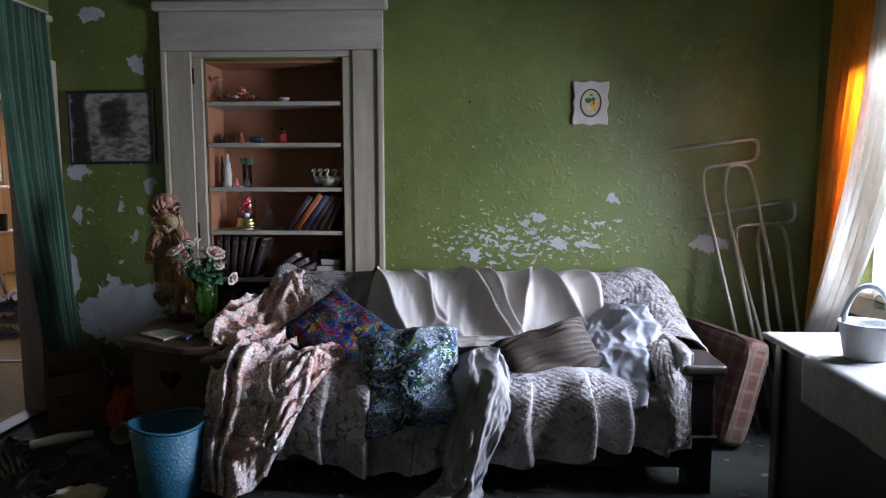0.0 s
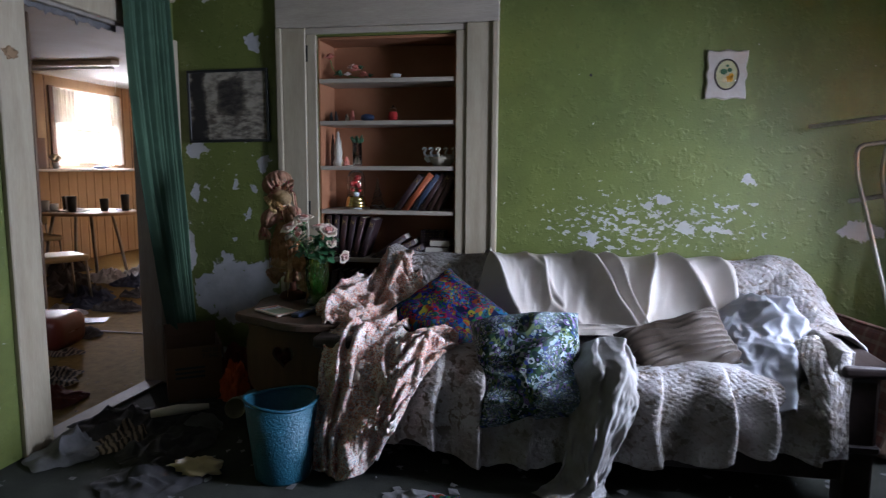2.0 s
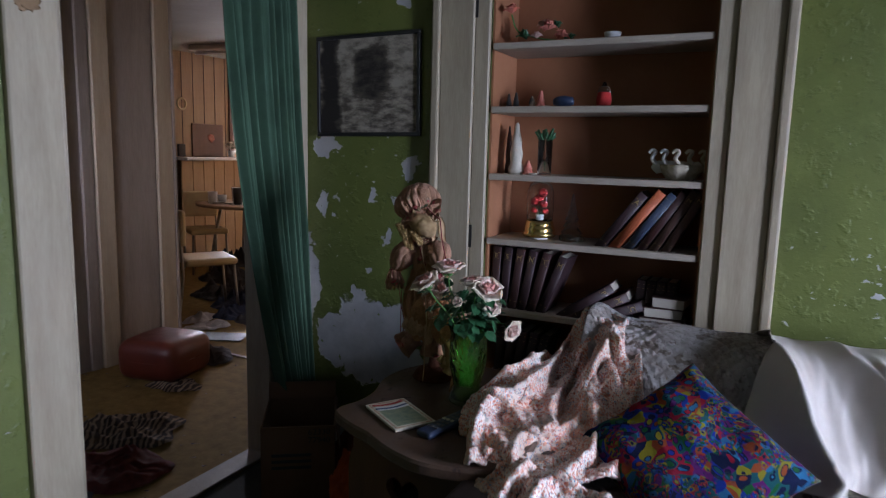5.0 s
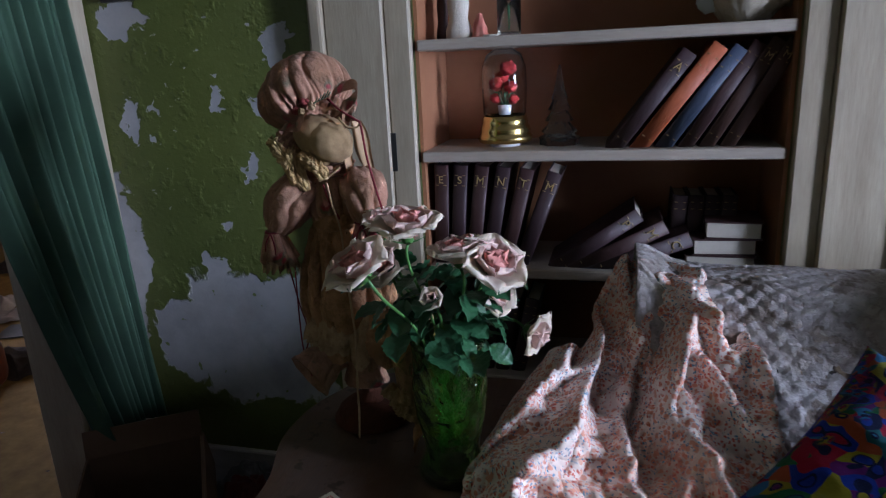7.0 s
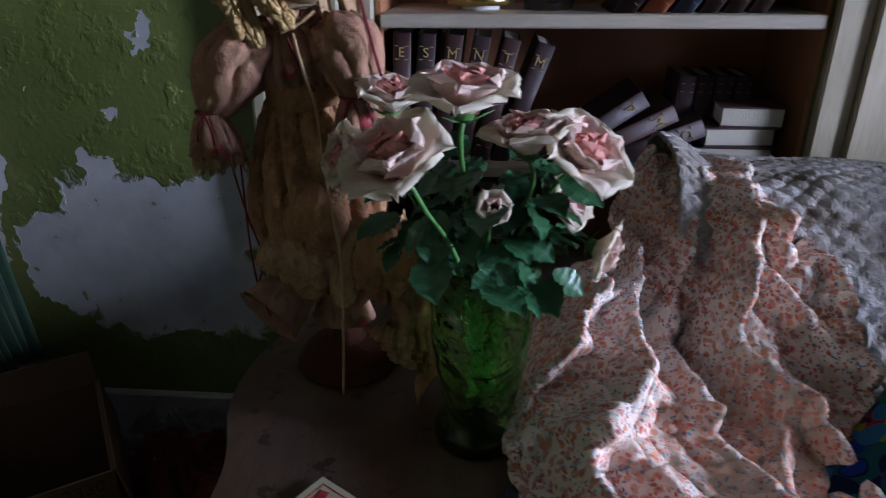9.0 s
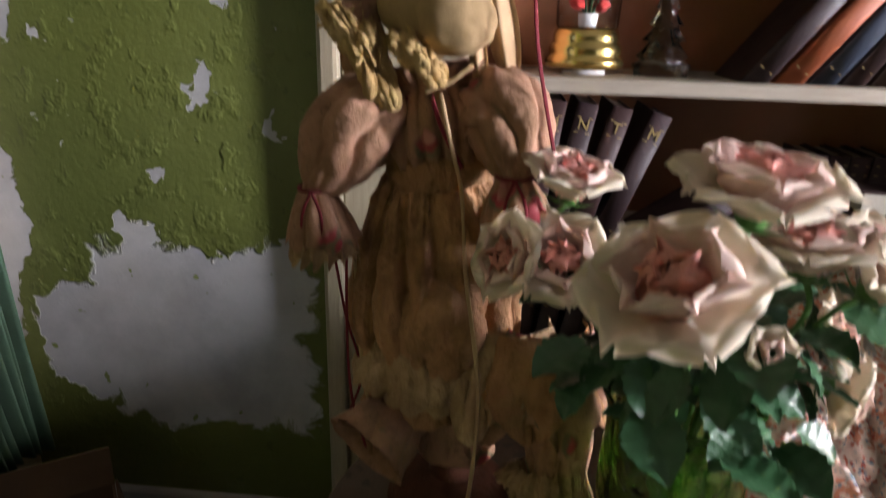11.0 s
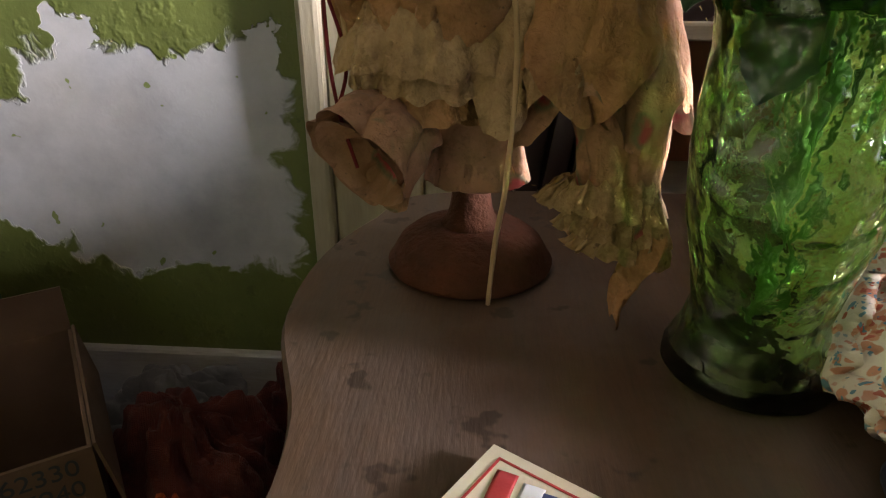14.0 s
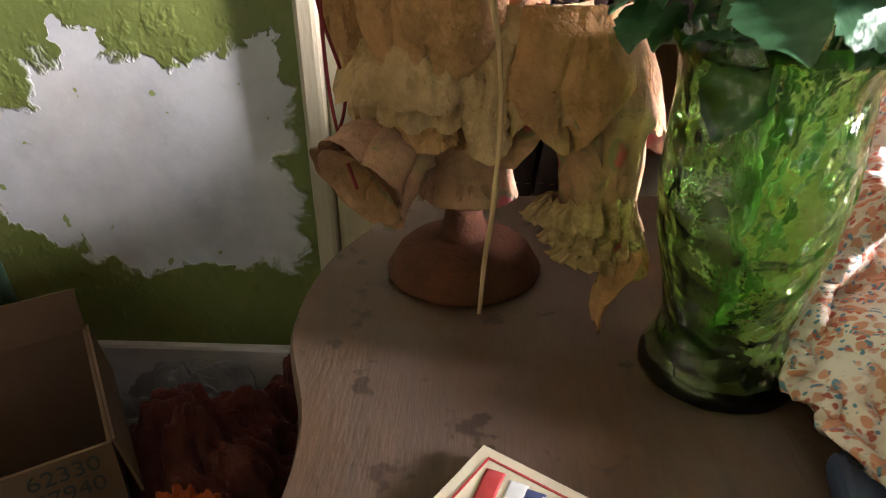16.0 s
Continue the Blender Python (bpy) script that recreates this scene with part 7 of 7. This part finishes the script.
heap("dark red knitted cloth heaped behind the table", -1.76, 3.43, 0.15, 0.12, 0.21, "yarn_red", 1.0, 10)
heap("dark red knitted sleeve against the wall", -1.62, 3.58, 0.11, 0.08, 0.19, "yarn_red", 2.3, 30)
heap("pale grey cloth scrap beside the baseboard", -1.85, 3.59, 0.13, 0.06, 0.16, "rag_grey", 3.1, 8)
heap("bright orange knitted hat on the floor", -1.73, 3.29, 0.07, 0.06, 0.17, "orange_cloth2", 4.2)
for k, (l, x, y, a, b, h, m, rot) in enumerate((
        
        ("grey rag beside the end table", -1.60, 3.26, 0.10, 0.09, 0.10, "rag_grey", 40),
        ("dark dirty rag heap in the doorway", -2.02, 2.82, 0.26, 0.22, 0.11, "rag_dark", 15), ("dark dirty rag heap near the doorway", -1.72, 2.62, 0.24, 0.20, 0.09, "rag_dark", 70),
        ("pale grey blanket heaped by the door jamb", -2.10, 2.46, 0.15, 0.16, 0.13, "rag_grey", 0), ("dark cloth heap on the carpet", -1.58, 2.32, 0.22, 0.18, 0.07, "rag_dark", 30),
        ("black rag heap on the carpet", -1.86, 2.98, 0.22, 0.14, 0.10, "rag_dark", 50), ("dark rag heap by the waste basket", -1.66, 2.44, 0.14, 0.12, 0.06, "rag_dark", 0), ("brown rag among the litter", -1.95, 2.62, 0.16, 0.10, 0.12, "rag_brown", 60), ("grey scrap on the rags", -1.68, 2.86, 0.10, 0.05, 0.13, "rag_grey", 30), ("striped brown rag on the linoleum", -3.02, 3.30, 0.28, 0.20, 0.11, "rag_brown", 30), ("dark red rag on the linoleum", -2.72, 3.02, 0.22, 0.17, 0.10, "yarn_red", 10),
        ("dark rag by the sofa foot", -0.42, 2.34, 0.20, 0.09, 0.05, "rag_grey", -10), ("dark rag below the window table", 1.22, 2.30, 0.24, 0.18, 0.06, "rag_grey", 30), ("dark rag below the window table", 1.05, 2.05, 0.2, 0.18, 0.05, "rag_dark", 80), ("grey rag in front of the sofa", 0.72, 2.34, 0.2, 0.12, 0.04, "rag_dark", 20))):
    rag(l, x, y, a, b, h, m, k * 1.37 + 1, rot)

c = thing("perforated_pot", "cream plastic pot lying on its side", "pot", pose(-1.56, 2.98, 0.075, 78, 0, 25))
part("pot", lathe(bmesh.new(), [(0.002, -0.06), (0.042, -0.06), (0.048, 0.05), (0.050, 0.06), (0.046, 0.06), (0.040, -0.05), (0.002, -0.05)], 36), M["pages"], c)
for k in range(9):
    part("hole", lathe(bmesh.new(), [(0.004, -0.061), (0.004, -0.0592)], 10), M["black"], c, at=pose(0.022 * math.cos(k * 0.785) * (k > 0), 0.022 * math.sin(k * 0.785) * (k > 0), 0))
st = solid("wooden_stick", tube(bmesh.new(), [(-0.12, 0, 0), (0, 0.004, 0.004), (0.14, 0, 0)], lambda s: 0.018 + 0.006 * math.sin(4 * s), 10), M["pages"], "pale broken stick lying on the rags", "stick", pose(-1.75, 2.78, 0.115, 0, -4, 24))
solid("plastic_bag", blob(bmesh.new(), (0, 0, 0.03), (0.10, 0.06, 0.03), 30, 16, 0.6, 3), M["vinyl"], "crumpled yellow plastic bag on the floor", "bag", pose(-1.44, 2.42, 0.0), smooth=True)
bm = bmesh.new()
for k in range(4):
    blob(bm, (0.03 * k, 0.01 * (k % 2), 0.012), (0.022, 0.018, 0.012), 10, 8, 0.5, 4)
solid("hair_scrunchie", bm, M["loud"], "bright red and blue scrap by the sofa", "scrap", pose(-0.42, 2.28, 0.05), smooth=True)

random.seed(11)
bm = bmesh.new()
for k in range(420):
    x, y = random.uniform(XL + 0.1, XR - 0.1), random.uniform(0.9, 3.5)
    s = random.uniform(0.006, 0.035)
    a = random.uniform(0, math.tau)
    q = [bm.verts.new((x + s * math.cos(a + t) * random.uniform(0.5, 1), y + s * math.sin(a + t) * random.uniform(0.5, 1), 0.003 + random.uniform(0.0, 0.012))) for t in (0, 1.4, 3.0, 4.5)]
    bm.faces.new(q)
solid("floor_litter", bm, M["rag_grey"], "scattered paint flakes and paper scraps", "litter", kind="stuff")
bm = bmesh.new()
for k in range(260):
    x, y = random.uniform(-4.2, -2.3), random.uniform(2.5, 6.8)
    s = random.uniform(0.004, 0.022)
    a = random.uniform(0, math.tau)
    bm.faces.new([bm.verts.new((x + s * math.cos(a + t), y + 0.6 * s * math.sin(a + t), 0.003 + random.uniform(0, 0.006))) for t in (0, 2.0, 4.2)])
solid("kitchen_litter", bm, M["rag_brown"], "dark scraps scattered over the linoleum", "litter", kind="stuff")
bm = bmesh.new()
for k in range(160):
    x, y = random.uniform(1.37, 1.98), random.uniform(1.15, 2.6)
    s = random.uniform(0.003, 0.009)
    a = random.uniform(0, math.tau)
    bm.faces.new([bm.verts.new((x + s * math.cos(a + t), y + s * math.sin(a + t), 0.7055)) for t in (0, 2.0, 4.2)])
solid("paint_flakes", bm, M["white"], "white paint flakes on the window table", "litter", kind="stuff")

# ---------------------------------------------------------------- kitchen beyond the doorway
KX, KY0, KY1, KT = -6.45, 1.9, 9.6, 2.40
setting("floor_kitchen", boxed((KX - T, KY0 - T, -0.10), (XL, KY1 + T, -0.0)), M["lino"], "worn tan patterned linoleum floor")
setting("ceiling_kitchen", boxed((KX - T, KY0 - T, KT), (XL - TW - 0.002, KY1 + T, KT + 0.08)), M["ceiling"], "sagging white board ceiling")
W0, W1, WB, WT = 7.62, 8.80, 1.26, 2.20
bm = bmesh.new()
for lo, hi in (((KX - T, KY0, 0), (KX, W0, KT)), ((KX - T, W1, 0), (KX, KY1, KT)), ((KX - T, W0, 0), (KX, W1, WB)), ((KX - T, W0, WT), (KX, W1, KT))):
    box(bm, lo, hi)
setting("wall_kitchen_west", bm, M["panelling"], "brown wood panelled kitchen wall")
setting("wall_kitchen_north", boxed((KX - T, KY1, 0), (XL - TW - 0.002, KY1 + T, KT)), M["panelling"], "brown wood panelled kitchen wall")
# The gap in this unseen wall is made up to let the passage lamp in.
bm = bmesh.new()
for lo, hi in (((KX - T, KY0 - T, 0), (-3.7, KY0, KT)), ((-2.7, KY0 - T, 0), (XL - TW - 0.002, KY0, KT)), ((-3.7, KY0 - T, 0), (-2.7, KY0, 0.9)), ((-3.7, KY0 - T, 2.1), (-2.7, KY0, KT))):
    box(bm, lo, hi)
setting("wall_kitchen_south", bm, M["grey_board"], "grey boarded wall with an added, unseen opening for the fill lamp")
setting("wall_kitchen_east", boxed((XL - TW - 0.10, YB + T + 0.002, 0), (XL - TW - 0.002, KY1, KT)), M["panelling"], "brown wood panelled wall")
for k in range(46):
    y = KY0 + 0.1 + k * 0.166
    if W0 - 0.05 < y < W1 + 0.05:
        continue
    part("groove_strip", boxed((KX + 0.001, y, 0.0), (KX + 0.004, y + 0.010, KT)), M["brown_cloth"], bpy.data.objects["wall_kitchen_west"])
# passage wall with an old cased opening
pw = tagged(new("wall_passage"), "bare grey boarded wall with old door casing", kind="structure")
part("wall_body", boxed((-4.03, KY0, 0), (-3.93, 4.42, KT)), M["grey_board"], pw)
for y0, y1, t in ((4.30, 4.42, 0.030), (3.98, 4.295, 0.012), (3.86, 3.975, 0.034), (3.78, 3.855, 0.020), (3.60, 3.70, 0.030), (3.10, 3.40, 0.012)):
    part("board", boxed((-3.93, y0, 0), (-3.93 + t, y1, KT - 0.01), 0.006), M["trim"] if t > 0.025 else M["grey_board"], pw)
part("end_casing", boxed((-4.05, 4.42, 0), (-3.895, 4.445, KT - 0.01), 0.006), M["grey_board"], pw)
solid("floor_strip", boxed((-3.93, 4.43, 0.001), (-2.42, 4.46, 0.009), 0.003), M["grey_board"], "metal strip across the linoleum joint", "floor strip")

kw = tagged(new("window_3"), "bright kitchen window in a wooden frame", kind="structure")
for lo, hi in (((KX - 0.09, W0, WB), (KX - 0.05, W0 + 0.06, WT)), ((KX - 0.09, W1 - 0.06, WB), (KX - 0.05, W1, WT)), ((KX - 0.09, W0 + 0.06, WB), (KX - 0.05, W1 - 0.06, WB + 0.05)), ((KX - 0.09, W0 + 0.06, WT - 0.05), (KX - 0.05, W1 - 0.06, WT)), ((KX - 0.09, W0 + 0.06, 1.72), (KX - 0.05, W1 - 0.06, 1.76))):
    part("window_frame", boxed(lo, hi, 0.004), M["trim"], kw)
part("pane", boxed((KX - 0.072, W0 + 0.06, WB + 0.05), (KX - 0.068, W1 - 0.06, WT - 0.05)), M["pane"], kw).visible_shadow = False
for y0, y1 in ((W0 - 0.09, W0), (W1, W1 + 0.09)):
    part("casing", boxed((KX + 0.001, y0, WB), (KX + 0.025, y1, WT + 0.08), 0.004), M["red_wood"], kw)
hung_curtain("kitchen_curtain", M["sheer"], "yellowed net curtain across the kitchen window top", (KX + 0.05, W0 - 0.05), (KX + 0.05, W1 + 0.05), 2.26, 1.80, 12, 0.018, 1.0)
hung_curtain("kitchen_curtain", M["sheer"], "yellowed net curtain drawn to the window side", (KX + 0.06, W0 - 0.05), (KX + 0.06, W0 + 0.32), 2.24, 1.28, 5, 0.016, 3.0)
hung_curtain("kitchen_curtain", M["sheer"], "yellowed net curtain drawn to the window side", (KX + 0.06, W1 - 0.18), (KX + 0.06, W1 + 0.06), 2.24, 1.28, 4, 0.016, 5.0)
ct = thing("counter", "pale panelled counter with a white top under the window", "counter", pose(0, 0, 0))
part("counter_top", boxed((KX + 0.03, 6.60, 1.19), (KX + 0.30, KY1 - 0.02, 1.225), 0.006), M["white"], ct)
for k in range(18):
    part("panel_board", boxed((KX + 0.15, 6.64 + k * 0.16, 0.02), (KX + 0.17, 6.795 + k * 0.16, 1.189), 0.003), M["pale_panel"], ct)
kd = thing("kitchen_door", "white painted door in the panelled wall", "door", pose(KX, 6.42, 0))
part("leaf_board", boxed((0.006, -0.30, 0.01), (0.035, 0.12, 1.98), 0.004), M["white"], kd)
part("casing", boxed((0.001, 0.121, 0), (0.04, 0.20, 2.02), 0.004), M["trim"], kd)
part("knob", blob(bmesh.new(), (0.055, 0.06, 0.95), (0.022, 0.022, 0.022), 14, 10), M["brass"], kd)
kp = thing("brown_board", "brown board with a red flower picture", "picture", pose(KX + 0.002, 7.18, 1.42))
part("board", boxed((0, -0.24, -0.19), (0.02, 0.24, 0.19), 0.004), M["red_wood"], kp)
part("painted_flower", blob(bmesh.new(), (0.021, 0.05, 0.03), (0.002, 0.05, 0.04), 12, 8, 0.5, 4), M["coral_petal"], kp)
sw = thing("wall_telephone", "dark wall switch box", "switch box", pose(KX + 0.002, 6.78, 1.30))
part("plate", boxed((0, -0.05, -0.07), (0.03, 0.05, 0.07), 0.006), M["black"], sw)
wr = thing("wreath", "small pale ring hanging on the wall", "wreath", pose(KX + 0.02, 6.80, 1.82, 0, 90, 0))
part("ring", tube(bmesh.new(), [(0.06 * math.cos(math.tau * k / 24), 0.06 * math.sin(math.tau * k / 24), 0) for k in range(25)], 0.012, 8), M["vinyl"], wr)
fx = thing("fluorescent_lamp", "unlit white fluorescent strip lamp on the ceiling", "ceiling lamp", pose(-5.40, 6.60, KT))
part("housing", boxed((-0.62, -0.07, -0.055), (0.62, 0.07, -0.001), 0.01), M["white"], fx)
part("tube", tube(bmesh.new(), [(-0.58, 0, -0.075), (0.58, 0, -0.075)], 0.017, 12), M["plastic_white"], fx)
part("pull_cord", tube(bmesh.new(), [(0.60, 0, -0.05), (0.60, 0.005, -0.36)], 0.002, 5), M["white"], fx)
fc = thing("flower_cup", "white cup of cream flowers on the counter", "flower cup", pose(KX + 0.17, 7.40, 1.226))
part("cup", lathe(bmesh.new(), [(0.002, 0), (0.03, 0), (0.04, 0.08), (0.002, 0.08)], 16), M["white"], fc)
for k in range(6):
    part("flower", blob(bmesh.new(), (0.04 * math.cos(k), 0.04 * math.sin(k), 0.12 + 0.02 * (k % 3)), (0.03, 0.03, 0.025), 10, 8, 0.5, 3), M["cream_petal"], fc)
solid("blue_dish", blob(bmesh.new(), (0, 0, 0.02), (0.05, 0.14, 0.02), 20, 8, 0.2, 3), M["rag_blue"], "blue folded cloth on the counter", "cloth", pose(KX + 0.15, 8.25, 1.226), smooth=True)


def kitchen_table():
    t = thing("kitchen_table", "oval wood grain table with chrome legs", "table", pose(-5.45, 6.80, 0))
    part("tabletop", lathe(bmesh.new(), [(0.002, 0.715), (0.62, 0.715), (0.63, 0.72), (0.63, 0.745), (0.62, 0.75), (0.002, 0.75)], 48, None, 0, 0.75), M["pale_panel"], t)
    for x, y in ((-0.3, -0.22), (0.3, -0.22), (-0.3, 0.22), (0.3, 0.22)):
        part("leg", tube(bmesh.new(), [(x * 0.8, y * 0.8, 0.714), (x, y, 0.35), (x * 1.15, y * 1.15, 0)], 0.018, 10), M["chrome"], t)
    return t


kitchen_table()
random.seed(21)
for k in range(7):
    x, y = random.uniform(-0.45, 0.45), random.uniform(-0.30, 0.30)
    h = random.uniform(0.08, 0.2)
    solid("cup", lathe(bmesh.new(), [(0.002, 0), (0.04, 0), (0.05, h), (0.045, h), (0.036, 0.01), (0.002, 0.01)], 16, lambda a, z: 1 + 0.03 * math.sin(z * 160)), M["white" if k % 2 else "black"], "stacked cups on the kitchen table", "cup", pose(-5.45 + x, 6.80 + y, 0.751), "cups on the kitchen table")
for k in range(8):
    solid("paper_scrap", boxed((-0.10, -0.07, 0), (0.10, 0.07, 0.004 + 0.004 * (k % 3))), M["news" if k % 2 else "paper"], "paper lying on the kitchen table", "paper", pose(-5.45 + random.uniform(-0.40, 0.40), 6.80 + random.uniform(-0.25, 0.25), 0.751 + 0.0005 * k, 0, 0, random.uniform(0, 180)), "papers on the kitchen table")


def vinyl_chair(x, y, rz):
    c = thing("kitchen_chair", "yellow vinyl kitchen chair with chrome legs", "chair", pose(x, y, 0, 0, 0, rz), "kitchen chairs")
    part("seat", boxed((-0.20, -0.20, 0.42), (0.20, 0.20, 0.48), 0.028, 3), M["vinyl"], c)
    part("backrest", boxed((-0.19, 0.19, 0.58), (0.19, 0.24, 0.86), 0.025, 3), M["vinyl"], c)
    for sx in (-0.17, 0.17):
        part("back_tube", tube(bmesh.new(), spline([(sx, 0.26, 0), (sx, 0.22, 0.40), (sx, 0.255, 0.80)], 16), 0.011, 8), M["chrome"], c)
        part("front_leg", tube(bmesh.new(), [(sx, -0.17, 0.42), (sx * 1.1, -0.20, 0)], 0.011, 8), M["chrome"], c)
    return c


vinyl_chair(-4.42, 5.18, 150)
vinyl_chair(-5.85, 6.55, 60)
rc = thing("red_suitcase", "oxblood vinyl case slumped on the linoleum", "suitcase", pose(-3.52, 3.98, 0.002, 0, 0, 12))
bm = boxed((-0.20, -0.20, 0), (0.20, 0.20, 0.24), 0.075, 4)
part("body", bm, M["red_case"], rc, smooth=True)
part("piping", tube(bmesh.new(), [(0.196 * math.copysign(abs(math.cos(a)) ** 0.4, math.cos(a)), 0.196 * math.copysign(abs(math.sin(a)) ** 0.4, math.sin(a)), 0.12) for a in [math.tau * k / 48 for k in range(49)]], 0.006, 6), M["red_case"], rc)
solid("floor_mat", boxed((-0.16, -0.10, 0), (0.16, 0.10, 0.006), 0.002), M["black"], "small black mat on the linoleum", "mat", pose(-3.80, 4.72, 0.003, 0, 0, 24))
for k, (x, y, a, b, h, m) in enumerate(((-4.40, 5.50, 0.26, 0.20, 0.16, "rag_blue"), (-4.75, 5.75, 0.32, 0.26, 0.20, "rag_dark"), (-4.08, 4.86, 0.17, 0.09, 0.08, "rag_white"), (-4.15, 5.25, 0.22, 0.14, 0.13, "rag_blue"), (-4.30, 4.98, 0.16, 0.10, 0.10, "rag_white"), (-4.95, 6.55, 0.30, 0.25, 0.20, "rag_white"), (-5.3, 6.35, 0.35, 0.3, 0.22, "rag_dark"), (-4.45, 6.35, 0.32, 0.24, 0.15, "rag_blue"), (-4.70, 7.0, 0.3, 0.3, 0.22, "rag_white"), (-4.25, 6.9, 0.3, 0.25, 0.2, "rag_brown"), (-5.9, 7.0, 0.3, 0.3, 0.25, "rag_dark"), (-4.35, 5.55, 0.08, 0.06, 0.05, "orange_cloth2"), (-4.85, 7.5, 0.4, 0.3, 0.3, "red_case"), (-3.55, 4.35, 0.22, 0.15, 0.08, "rag_dark"), (-3.85, 5.20, 0.25, 0.18, 0.10, "rag_dark"), (-3.30, 3.85, 0.16, 0.10, 0.05, "rag_brown"), (-4.05, 5.85, 0.26, 0.2, 0.13, "rag_dark"), (-3.70, 5.70, 0.15, 0.10, 0.07, "rag_grey"), (-2.72, 2.75, 0.15, 0.12, 0.06, "rag_dark"))):
    rag("garment heaped on the kitchen floor", x, y, a, b, h, m, 50 + k * 1.7, 25 * k)
